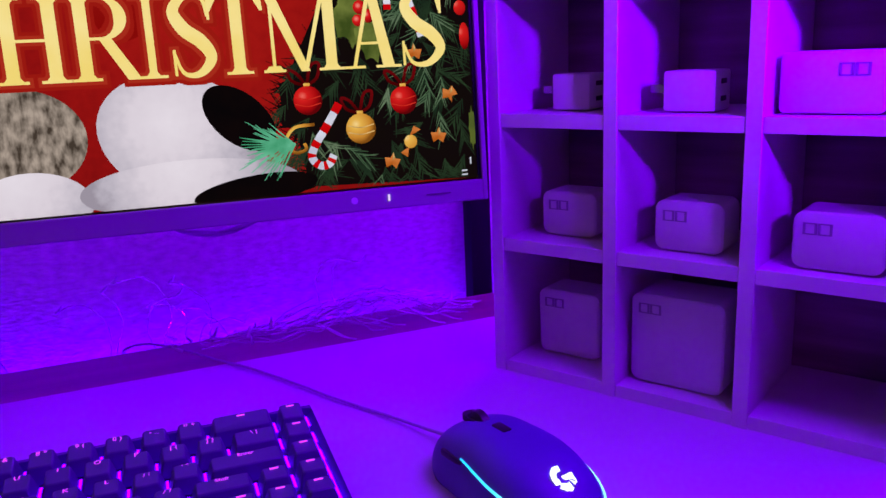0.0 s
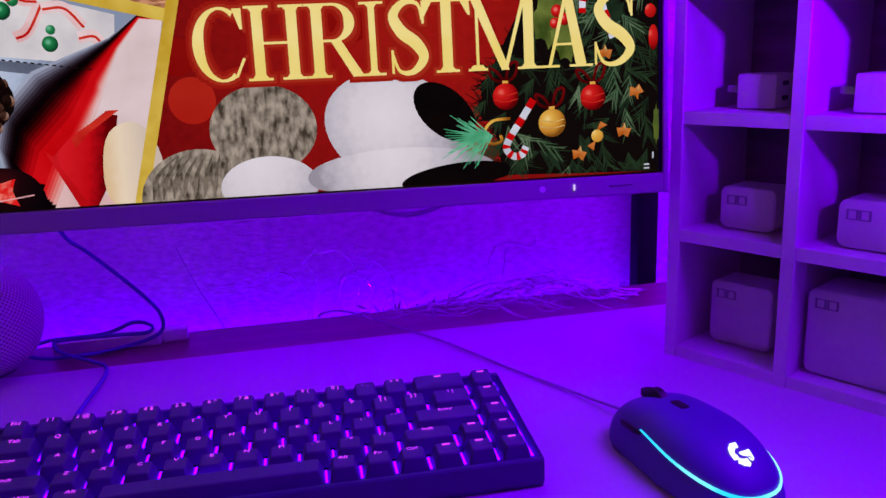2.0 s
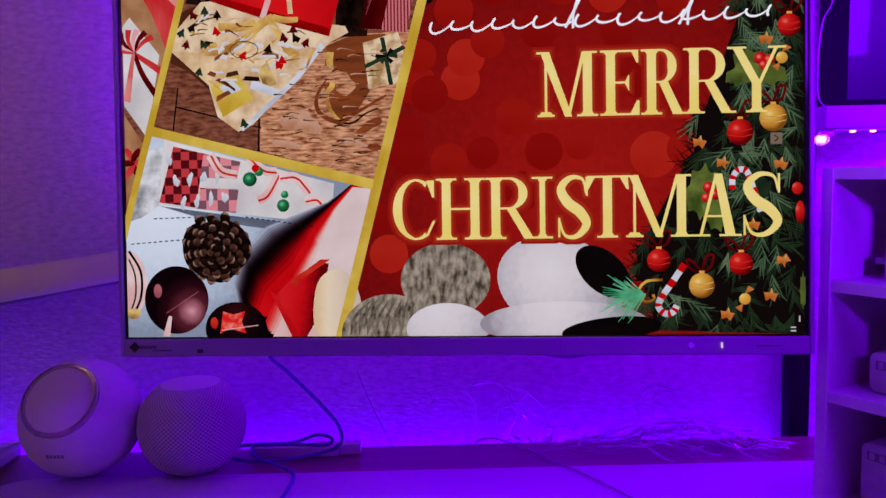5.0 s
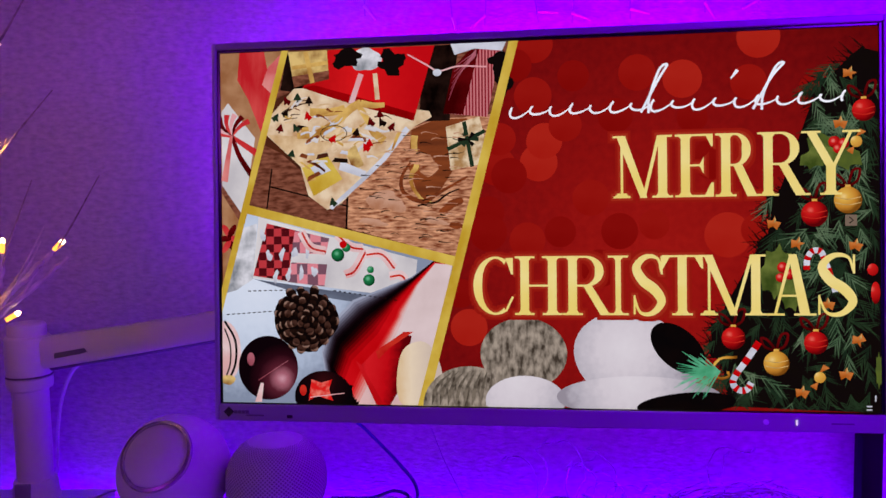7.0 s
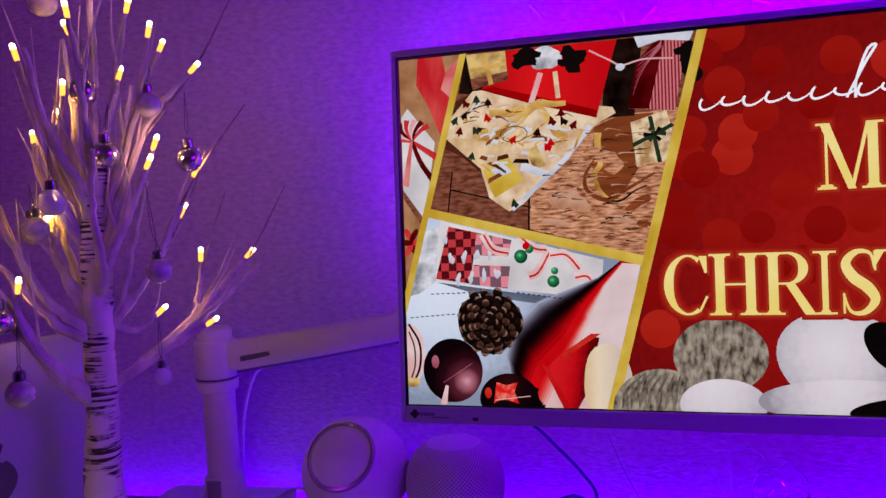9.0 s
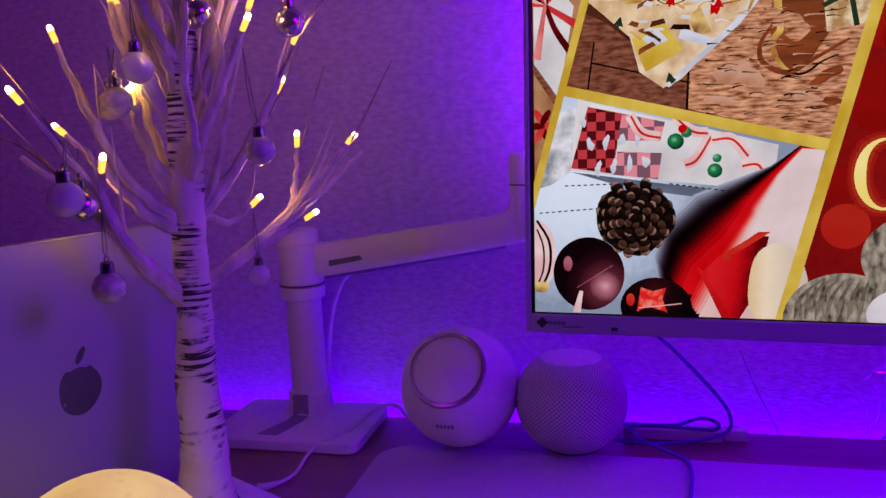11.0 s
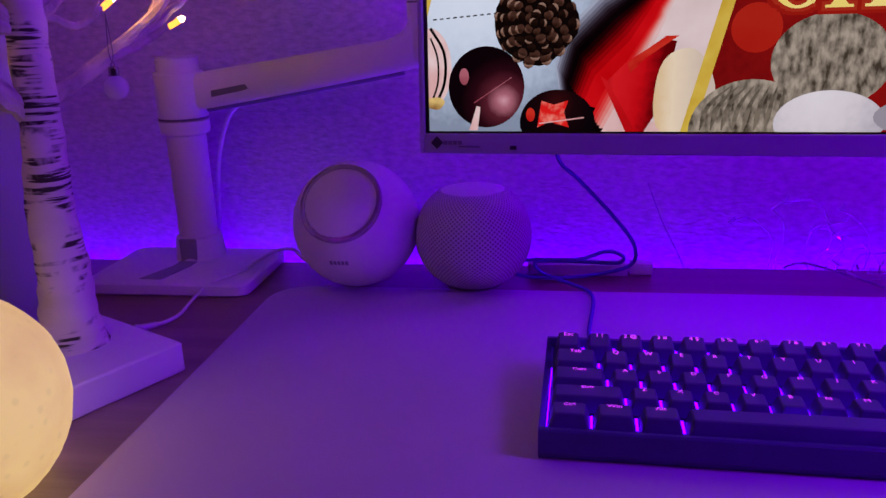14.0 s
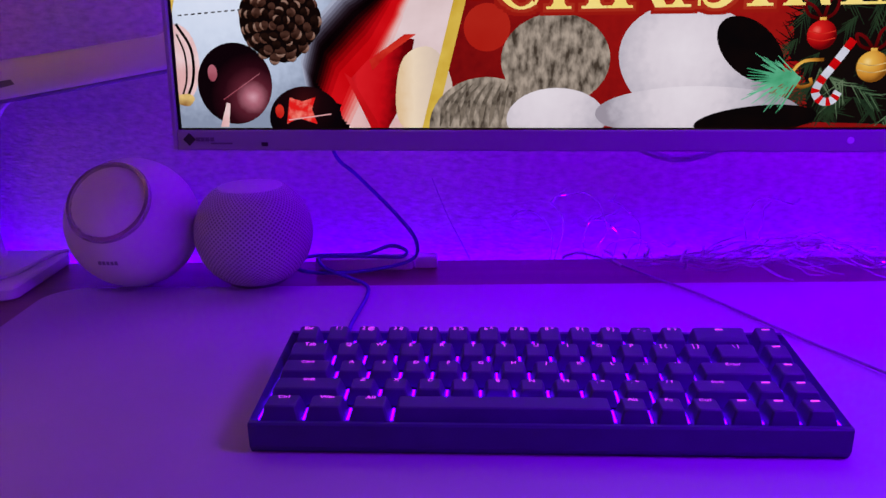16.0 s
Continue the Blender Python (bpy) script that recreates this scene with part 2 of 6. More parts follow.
def moon_material():
    m = bpy.data.materials.new("moon_lamp_shell")
    m.use_nodes = True
    nt = m.node_tree
    b = nt.nodes["Principled BSDF"]
    b.inputs["Base Color"].default_value = (0.20, 0.19, 0.16, 1)
    b.inputs["Roughness"].default_value = 0.8
    tc = nt.nodes.new("ShaderNodeTexCoord")
    n = nt.nodes.new("ShaderNodeTexNoise")
    n.inputs["Scale"].default_value, n.inputs["Detail"].default_value = 22, 9
    nt.links.new(tc.outputs["Object"], n.inputs["Vector"])
    r = nt.nodes.new("ShaderNodeValToRGB")
    r.color_ramp.elements[0].position, r.color_ramp.elements[1].position = 0.30, 0.62
    r.color_ramp.elements[0].color = (*srgb(222, 176, 98), 1)
    r.color_ramp.elements[1].color = (*srgb(240, 204, 116), 1)
    nt.links.new(n.outputs["Fac"], r.inputs[0])
    nt.links.new(r.outputs[0], b.inputs["Emission Color"])
    v = nt.nodes.new("ShaderNodeTexVoronoi")
    v.inputs["Scale"].default_value = 95
    nt.links.new(tc.outputs["Object"], v.inputs["Vector"])
    pit = nt.nodes.new("ShaderNodeMapRange")
    pit.inputs["From Min"].default_value, pit.inputs["From Max"].default_value = 0.10, 0.24
    pit.inputs["To Min"].default_value, pit.inputs["To Max"].default_value = 0.90, 1.0
    nt.links.new(v.outputs["Distance"], pit.inputs["Value"])
    st = nt.nodes.new("ShaderNodeMath")
    st.operation = "MULTIPLY"
    st.inputs[1].default_value = 0.90
    nt.links.new(pit.outputs[0], st.inputs[0])
    nt.links.new(st.outputs[0], b.inputs["Emission Strength"])
    bp = nt.nodes.new("ShaderNodeBump")
    bp.inputs["Strength"].default_value, bp.inputs["Distance"].default_value = 0.5, 0.001
    nt.links.new(n.outputs["Fac"], bp.inputs["Height"])
    nt.links.new(bp.outputs[0], b.inputs["Normal"])
    return m


MOON = moon_material()


def knit_material():
    m = mat("woven_speaker_fabric", (0.72, 0.71, 0.71), 0.8, vary=0.02, scale=30)
    nt = m.node_tree
    b = nt.nodes["Principled BSDF"]
    uv = nt.nodes.new("ShaderNodeUVMap")
    sep = nt.nodes.new("ShaderNodeSeparateXYZ")
    nt.links.new(uv.outputs[0], sep.inputs[0])

    def wave(a, bb):
        s1 = nt.nodes.new("ShaderNodeMath"); s1.operation = "MULTIPLY"; s1.inputs[1].default_value = a
        s2 = nt.nodes.new("ShaderNodeMath"); s2.operation = "MULTIPLY"; s2.inputs[1].default_value = bb
        nt.links.new(sep.outputs[0], s1.inputs[0]); nt.links.new(sep.outputs[1], s2.inputs[0])
        ad = nt.nodes.new("ShaderNodeMath"); ad.operation = "ADD"
        nt.links.new(s1.outputs[0], ad.inputs[0]); nt.links.new(s2.outputs[0], ad.inputs[1])
        sn = nt.nodes.new("ShaderNodeMath"); sn.operation = "SINE"
        nt.links.new(ad.outputs[0], sn.inputs[0])
        ab = nt.nodes.new("ShaderNodeMath"); ab.operation = "ABSOLUTE"
        nt.links.new(sn.outputs[0], ab.inputs[0])
        return ab.outputs[0]
    w1, w2 = wave(math.pi * 72, math.pi * 26), wave(math.pi * 72, -math.pi * 26)
    mn = nt.nodes.new("ShaderNodeMath"); mn.operation = "MINIMUM"
    nt.links.new(w1, mn.inputs[0]); nt.links.new(w2, mn.inputs[1])
    bp = nt.nodes.new("ShaderNodeBump")
    bp.invert = True
    bp.inputs["Strength"].default_value, bp.inputs["Distance"].default_value = 0.8, 0.0010
    nt.links.new(mn.outputs[0], bp.inputs["Height"])
    nt.links.new(bp.outputs[0], b.inputs["Normal"])
    # threads are light, the holes between them dark
    r = nt.nodes.new("ShaderNodeMapRange")
    r.inputs["From Min"].default_value, r.inputs["From Max"].default_value = 0.30, 0.75
    r.inputs["To Min"].default_value, r.inputs["To Max"].default_value = 0.0, 0.72
    nt.links.new(mn.outputs[0], r.inputs["Value"])
    mix = nt.nodes.new("ShaderNodeMix"); mix.data_type = "RGBA"
    src = b.inputs["Base Color"].links[0].from_socket
    nt.links.new(r.outputs[0], mix.inputs["Factor"]); nt.links.new(src, mix.inputs["A"])
    mix.inputs["B"].default_value = (0.16, 0.15, 0.16, 1)
    nt.links.new(mix.outputs["Result"], b.inputs["Base Color"])
    return m


KNIT = knit_material()


# ---- builders ----
def mesh_of(bm, name, material, smooth=False, sharp=40):
    me = bpy.data.meshes.new(name)
    bm.normal_update()
    bm.to_mesh(me)
    bm.free()
    if material:
        me.materials.append(material)
    if smooth:
        for p in me.polygons:
            p.use_smooth = True
        me.set_sharp_from_angle(angle=radians(sharp))
    return me


def part(name, bm, material, parent, label="", smooth=True, m=None):
    ob = new(name, mesh_of(bm, name, material, smooth))
    ob.parent = parent
    if m is not None:
        ob.matrix_local = m
    if label:
        ob["label"] = label
    return ob


def thing(name, m, label, category, group="", kind=""):
    ob = new(name)
    ob.empty_display_size = 0.02
    ob.matrix_world = m
    return tagged(ob, label, category, group, kind)


def solo(name, bm, material, label, category, m=None, group="", kind="", smooth=True):
    ob = new(name, mesh_of(bm, name, material, smooth))
    if m is not None:
        ob.matrix_world = m
    return tagged(ob, label, category, group, kind)


def add_box(bm, c, s, bevel=0.0, seg=2):
    g = bmesh.ops.create_cube(bm, size=1.0, matrix=Matrix.Translation(c) @ Matrix.Diagonal((*s, 1)))
    if bevel > 0:
        es = list({e for v in g["verts"] for e in v.link_edges})
        bmesh.ops.bevel(bm, geom=es, offset=bevel, segments=seg, affect="EDGES", profile=0.5)
    return bm


def box(c, s, bevel=0.0, seg=2):
    return add_box(bmesh.new(), c, s, bevel, seg)


def upright_box(c, s, r, edge=0.0, seg=5):
    """A box with its four upright edges rounded by r, and a small bevel on the rest."""
    bm = bmesh.new()
    pts = []
    for k, (sx, sy) in enumerate(((1, 1), (-1, 1), (-1, -1), (1, -1))):
        for i in range(seg + 1):
            a = radians(90 * k + 90 * i / seg)
            pts.append((sx * (s[0] / 2 - r) + r * math.cos(a), sy * (s[1] / 2 - r) + r * math.sin(a)))
    rings = []
    levels = [(-s[2] / 2, edge), (-s[2] / 2 + edge, 0), (s[2] / 2 - edge, 0), (s[2] / 2, edge)] if edge else [(-s[2] / 2, 0), (s[2] / 2, 0)]
    for z, inset in levels:
        fx, fy = (s[0] / 2 - inset) / (s[0] / 2), (s[1] / 2 - inset) / (s[1] / 2)
        rings.append([bm.verts.new((c[0] + x * fx, c[1] + y * fy, c[2] + z)) for x, y in pts])
    n = len(pts)
    for a, b in zip(rings, rings[1:]):
        for i in range(n):
            bm.faces.new((a[i], a[(i + 1) % n], b[(i + 1) % n], b[i]))
    bm.faces.new(rings[0][::-1])
    bm.faces.new(rings[-1])
    return bm


def add_lathe(bm, profile, seg=40, m=None, uv=False):
    """Turns (radius, height) pairs round the z axis."""
    m = m or Matrix.Identity(4)
    layer = bm.loops.layers.uv.verify() if uv else None
    rings = []
    for r, z in profile:
        if r < 1e-6:
            rings.append([bm.verts.new(m @ Vector((0, 0, z)))])
        else:
            rings.append([bm.verts.new(m @ Vector((r * math.cos(2 * math.pi * i / seg), r * math.sin(2 * math.pi * i / seg), z))) for i in range(seg)])
    n = len(rings)
    for k, (a, b) in enumerate(zip(rings, rings[1:])):
        for i in range(seg):
            j = (i + 1) % seg
            vs = [a[i % len(a)], a[j % len(a)], b[j % len(b)], b[i % len(b)]]
            us = [(i / seg, k / (n - 1)), ((i + 1) / seg, k / (n - 1)), ((i + 1) / seg, (k + 1) / (n - 1)), (i / seg, (k + 1) / (n - 1))]
            seen, keep = [], []
            for v, u in zip(vs, us):
                if v not in seen:
                    seen.append(v)
                    keep.append(u)
            if len(seen) > 2:
                f = bm.faces.new(seen)
                if uv:
                    for loop, u in zip(f.loops, keep):
                        loop[layer].uv = u
    if len(rings[0]) > 1:
        bm.faces.new(rings[0][::-1])
    if len(rings[-1]) > 1:
        bm.faces.new(rings[-1])
    return bm


def lathe(profile, seg=40, m=None, uv=False):
    return add_lathe(bmesh.new(), profile, seg, m, uv)


def smooth_path(pts, steps=8):
    """A Catmull-Rom curve through the points."""
    p = [Vector(q) for q in pts]
    p = [2 * p[0] - p[1]] + p + [2 * p[-1] - p[-2]]
    out = []
    for i in range(1, len(p) - 2):
        for k in range(steps):
            t = k / steps
            a, b, c, d = p[i - 1], p[i], p[i + 1], p[i + 2]
            out.append(0.5 * ((2 * b) + (c - a) * t + (2 * a - 5 * b + 4 * c - d) * t * t + (3 * b - a - 3 * c + d) * t ** 3))
    out.append(p[-2])
    return out


def add_tube(bm, pts, r0, r1=None, seg=8):
    r1 = r0 if r1 is None else r1
    pts = [Vector(p) for p in pts]
    up = Vector((0.13, 0.21, 0.97))
    rings = []
    for i, p in enumerate(pts):
        d = (pts[min(i + 1, len(pts) - 1)] - pts[max(i - 1, 0)]).normalized()
        s = d.cross(up)
        s = s.normalized() if s.length > 1e-4 else Vector((1, 0, 0))
        u = s.cross(d).normalized()
        up = u
        r = r0 + (r1 - r0) * i / (len(pts) - 1)
        rings.append([bm.verts.new(p + r * (math.cos(a) * s + math.sin(a) * u)) for a in (2 * math.pi * k / seg for k in range(seg))])
    for a, b in zip(rings, rings[1:]):
        for i in range(seg):
            bm.faces.new((a[i], a[(i + 1) % seg], b[(i + 1) % seg], b[i]))
    bm.faces.new(rings[0][::-1])
    bm.faces.new(rings[-1])
    return bm


def tube(pts, r0, r1=None, seg=8, steps=8):
    return add_tube(bmesh.new(), smooth_path(pts, steps) if steps else pts, r0, r1, seg)


def prism(outline, z0, z1, m=None):
    """An outline in the xy plane, raised from z0 to z1."""
    bm = bmesh.new()
    m = m or Matrix.Identity(4)
    lo = [bm.verts.new(m @ Vector((x, y, z0))) for x, y in outline]
    hi = [bm.verts.new(m @ Vector((x, y, z1))) for x, y in outline]
    n = len(lo)
    for i in range(n):
        bm.faces.new((lo[i], lo[(i + 1) % n], hi[(i + 1) % n], hi[i]))
    bm.faces.new(lo[::-1])
    bm.faces.new(hi)
    return bm


def lettering(body, size):
    """Words as a flat mesh, by the built-in font."""
    cu = bpy.data.curves.new("lettering", "FONT")
    cu.body, cu.size, cu.align_x, cu.align_y = body, size, "CENTER", "CENTER"
    cu.resolution_u = 2
    ob = new("lettering", cu)
    bpy.context.view_layer.update()
    me = bpy.data.meshes.new_from_object(ob.evaluated_get(bpy.context.evaluated_depsgraph_get()))
    bpy.data.objects.remove(ob)
    bpy.data.curves.remove(cu)
    return me


# ---- the room ----
DESK_BACK, WALL_Y = 0.104, 0.132
tagged(solo("floor", box((0.3, -1.2, -0.745), (4.6, 3.4, 0.05)), FLOORM, "brown wooden floor under the desk", "floor"), kind="structure")
tagged(solo("wall_north", box((0.3, WALL_Y + 0.05, 0.5), (4.6, 0.10, 2.54)), WALL, "off-white textured wallpaper washed in violet light", "wall"), kind="structure")
tagged(solo("wall_south", box((0.3, -2.85, 0.5), (4.6, 0.10, 2.54)), PAINT, "plain painted wall behind the desk chair side", "wall"), kind="structure")
tagged(solo("wall_west", box((-1.95, -1.36, 0.5), (0.10, 2.88, 2.54)), PAINT, "plain painted side wall of the room", "wall"), kind="structure")
tagged(solo("wall_east", box((2.55, -1.36, 0.5), (0.10, 2.88, 2.54)), PAINT, "plain painted side wall of the room", "wall"), kind="structure")
tagged(solo("ceiling", box((0.3, -1.36, 1.80), (4.6, 3.08, 0.06)), PAINT, "plain white painted ceiling", "ceiling"), kind="structure")

desk = thing("desk", pose(0.15, -0.25, 0), "desk with a brown wood-grain laminate top", "desk")
part("desktop", box((0, (DESK_BACK + 0.62) / 2 - 0.37, -0.0125), (1.9, DESK_BACK + 0.62, 0.025), 0.002), DESK, desk)
for sx in (-0.88, 0.88):
    for y in (-0.31, 0.29):
        part("leg", box((sx, y, -0.3725), (0.05, 0.05, 0.695), 0.003), WHITEM, desk)

solo("desk_mat", upright_box((0.167, -0.2235, 0.001), (0.906, 0.513, 0.002), 0.032, 0.0006, 8),
     MATM, "large pale smooth desk mat lying on the desk", "desk mat")
MZ = 0.002

# ---- monitor ----
SW, SH = 0.527, 0.2965
monitor = thing("monitor", pose(-0.136, -0.040, 0.146, -4.24, 0, -4.6),
                "white-framed desktop monitor on an arm showing a Christmas picture", "monitor")


def frame_bm(x0, x1, z0, z1, X0, X1, Z0, Z1, y0, y1):
    """A rectangular frame: inner edges x0..x1, z0..z1; outer X0..X1, Z0..Z1."""
    bm = bmesh.new()
    add_box(bm, ((X0 + x0) / 2, (y0 + y1) / 2, (Z0 + Z1) / 2), (x0 - X0, y1 - y0, Z1 - Z0), 0.0008, 1)
    add_box(bm, ((X1 + x1) / 2, (y0 + y1) / 2, (Z0 + Z1) / 2), (X1 - x1, y1 - y0, Z1 - Z0), 0.0008, 1)
    add_box(bm, ((x0 + x1) / 2, (y0 + y1) / 2, (Z1 + z1) / 2), (x1 - x0, y1 - y0, Z1 - z1), 0.0008, 1)
    add_box(bm, ((x0 + x1) / 2, (y0 + y1) / 2, (Z0 + z0) / 2), (x1 - x0, y1 - y0, z0 - Z0), 0.0008, 1)
    return bm


bezel = part("bezel", frame_bm(-0.0032, SW + 0.0032, -0.0015, SH + 0.0030, -0.0068, SW + 0.0068, -0.0155, SH + 0.0084, -0.0016, 0.022),
             BEZELM, monitor, "pale grey plastic bezel", smooth=False)
part("inner_border", frame_bm(0, SW, 0, SH, -0.0032, SW + 0.0032, -0.0015, SH + 0.0030, 0.0006, 0.01), BLACKGLOSS, monitor, "thin black border", smooth=False)
part("back_cover", box((SW / 2, 0.030, SH / 2 - 0.004), (SW - 0.004, 0.024, SH - 0.006), 0.006), WHITE, monitor)
part("panel", box((SW / 2, 0.006, SH / 2), (SW, 0.008, SH)), BLACKGLOSS, monitor, "lit screen panel", smooth=False)
part("mount_plate", box((0.2635, 0.048, 0.15), (0.11, 0.012, 0.11), 0.002), WHITEM, monitor)
part("indicator_light", box((0.4648, -0.0019, -0.0080), (0.0012, 0.0010, 0.0042)), INDIC, monitor, "small lit power indicator")
part("speaker_slot", box((0.0285, -0.0019, -0.0105), (0.0150, 0.0010, 0.0010)), GREYP, monitor)
part("speaker_slot", box((0.4985, -0.0019, -0.0085), (0.0165, 0.0010, 0.0009)), GREYP, monitor)
part("sensor", box((0.0590, -0.0019, -0.0110), (0.0045, 0.0010, 0.0026)), DARK, monitor)
part("power_button", lathe([(0.0022, 0), (0.0022, 0.0008), (0.0, 0.001)], 16, pose(0.442, -0.0014, -0.008, 90)), WHITE, monitor)
part("maker_badge", box((0, 0, 0), (0.0062, 0.0009, 0.0062)), DARK, monitor, "dark diamond badge", m=pose(0.0055, -0.0019, -0.0078, 0, 45, 0))
for k in range(4):
    part("badge_bar", box((0.0115 + 0.0034 * k, -0.0019, -0.0078), (0.0027, 0.0008, 0.0026)), GREYP, monitor)

# ---- the picture on the screen, in units of 1600 x 900 from its top left ----
U = SW / 1600
LAYER = [0]


def spot(x, y):
    return (x * U, SH - y * SH / 900)


screen = part("screen", box((SW / 2, 0.0012, SH / 2), (SW, 0.0010, SH)), glow_ball("picture_red", [(0.0, (182, 30, 20)), (0.45, (152, 19, 15)), (1.0, (100, 8, 11))], 0.32, (0.36, 0.12), 0.2), monitor,
              "lit screen showing a red Christmas collage", smooth=False)


def flat(name, polys, material, whole=False, stuff=False):
    """Flat patches of the picture, a hair above the last; one mesh each, or one for a whole shape."""
    LAYER[0] += 1
    y = 0.0004 - 0.000004 * LAYER[0]
    made = None
    for group in ([polys] if whole or stuff else [[p] for p in polys]):
        pts = [spot(min(max(px, 0), 1600), min(max(py, 0), 900)) for poly in group for px, py in poly]
        ox, oz = (min(p[0] for p in pts) + max(p[0] for p in pts)) / 2, (min(p[1] for p in pts) + max(p[1] for p in pts)) / 2
        bm = bmesh.new()
        for poly in group:
            vs = []
            for px, py in poly:
                sx, sz = spot(min(max(px, 0), 1600), min(max(py, 0), 900))
                vs.append(bm.verts.new((sx - ox, 0, sz - oz)))
            bm.faces.new(vs)
        bmesh.ops.triangulate(bm, faces=bm.faces[:])
        for f in bm.faces:
            f.normal_update()
            if f.normal.y > 0:
                f.normal_flip()
        made = part(name, bm, material, screen, smooth=False, m=pose(ox, y, oz))
        if stuff:
            tagged(made, kind="stuff")
    return made


def disc(x, y, rx, ry=None, n=28, a0=0.0, wob=0.0, seed=0):
    ry = ry or rx
    rnd = random.Random(seed)
    ph = [rnd.uniform(0, 6.28) for _ in range(3)]
    out = []
    for i in range(n):
        a = 2 * math.pi * i / n
        k = 1 + wob * (math.sin(2 * a + ph[0]) + 0.6 * math.sin(3 * a + ph[1]) + 0.4 * math.sin(5 * a + ph[2]))
        c, s = math.cos(a) * rx * k, math.sin(a) * ry * k
        out.append((x + c * math.cos(a0) - s * math.sin(a0), y + c * math.sin(a0) + s * math.cos(a0)))
    return out


def ribbon(pts, w0, w1=None):
    """Quads along a line, w0 wide at the start and w1 at the end; w0 may list every width."""
    n = len(pts)
    ws = w0 if isinstance(w0, list) else [w0 + ((w0 if w1 is None else w1) - w0) * i / (n - 1) for i in range(n)]
    left, right = [], []
    for i, (x, y) in enumerate(pts):
        ax, ay = pts[max(i - 1, 0)]
        bx, by = pts[min(i + 1, n - 1)]
        d = math.hypot(bx - ax, by - ay) or 1
        w = ws[i] / 2
        left.append((x - (by - ay) / d * w, y + (bx - ax) / d * w))
        right.append((x + (by - ay) / d * w, y - (bx - ax) / d * w))
    return [[left[i], left[i + 1], right[i + 1], right[i]] for i in range(n - 1)]


def curve2(pts, steps=8):
    return [(v.x, v.y) for v in smooth_path([(x, y, 0) for x, y in pts], steps)]


def star(x, y, r, a0=0.3):
    return [(x + (r if k % 2 == 0 else r * 0.42) * math.sin(a0 + k * math.pi / 5), y - (r if k % 2 == 0 else r * 0.42) * math.cos(a0 + k * math.pi / 5)) for k in range(10)]


G_YEL = glow("picture_gold", srgb(234, 208, 96), 1.0, srgb(214, 182, 66), 30)
G_TEXT = glow("picture_letter", srgb(250, 235, 156), 1.06, srgb(246, 228, 138), 24)
G_WHITE = glow("picture_white", srgb(232, 236, 240), 1.0, srgb(206, 210, 216), 40)
G_SCRIPT = glow("picture_script", srgb(248, 250, 250), 1.15, srgb(236, 240, 242), 40)
G_WOOD = glow("picture_planks", srgb(158, 100, 76), 1.0, srgb(116, 68, 50), 110, stretch=(1, 1, 3))
G_WOOD2 = glow("picture_board", srgb(238, 180, 136), 1.0, srgb(146, 80, 48), 620, 0.36, 0.66, stretch=(0.16, 1, 0.8))
G_KRAFT = glow("picture_kraft", srgb(196, 150, 108), 1.0, srgb(176, 128, 88), 50)
G_CREAM = glow("picture_paper", srgb(246, 226, 188), 1.0, srgb(210, 168, 118), 60, 0.40, 0.72)
G_RED = glow("picture_bright_red", srgb(222, 22, 22), 1.0, srgb(196, 10, 14), 12)
G_RED2 = glow("picture_soft_red", srgb(232, 40, 44), 1.0, srgb(190, 10, 18), 9)
G_PINK = glow("picture_pink", srgb(238, 160, 160), 1.0, srgb(240, 210, 206), 16)
G_DKRED = glow("picture_deep_red", srgb(120, 16, 20), 1.0, srgb(88, 6, 12), 30)
G_BLACK = glow("picture_black", srgb(14, 10, 12), 1.0, srgb(34, 24, 24), 60)
G_FIR = glow("picture_fir_dark", srgb(24, 16, 17), 1.0, srgb(38, 30, 26), 40)
G_GREEN = glow("picture_needle", srgb(74, 104, 72), 1.0, srgb(126, 146, 116), 60)
G_GREEN2 = glow("picture_needle_dark", srgb(34, 52, 36), 1.0, srgb(64, 86, 60), 60)
G_TEAL = glow("picture_sprig", srgb(60, 160, 110), 1.0, srgb(130, 210, 170), 60)
G_BROWN = glow("picture_cone_dark", srgb(46, 28, 22), 1.0, srgb(26, 14, 12), 80)
G_TAN = glow("picture_cone_tip", srgb(128, 94, 80), 1.0, srgb(84, 52, 38), 120)
G_ROSE = glow("picture_rose_shine", srgb(206, 130, 140), 1.0, srgb(160, 76, 90), 22)
G_BOKEH = glow("picture_bokeh", srgb(190, 48, 32), 1.0, srgb(192, 52, 36), 20)
G_ORANGE = glow("picture_star", srgb(222, 140, 70), 1.0, srgb(196, 116, 40), 120)
G_PLAID = glow("picture_plaid", srgb(206, 70, 74), 1.0, srgb(112, 34, 42), 150, 0.4, 0.6, kind="checker")
G_STRIPE = glow("picture_stripe", srgb(150, 40, 52), 1.0, srgb(222, 150, 150), 120, 0.4, 0.6, kind="bands")
G_LEAF = glow("picture_holly", srgb(126, 140, 66), 1.0, srgb(86, 104, 48), 60)

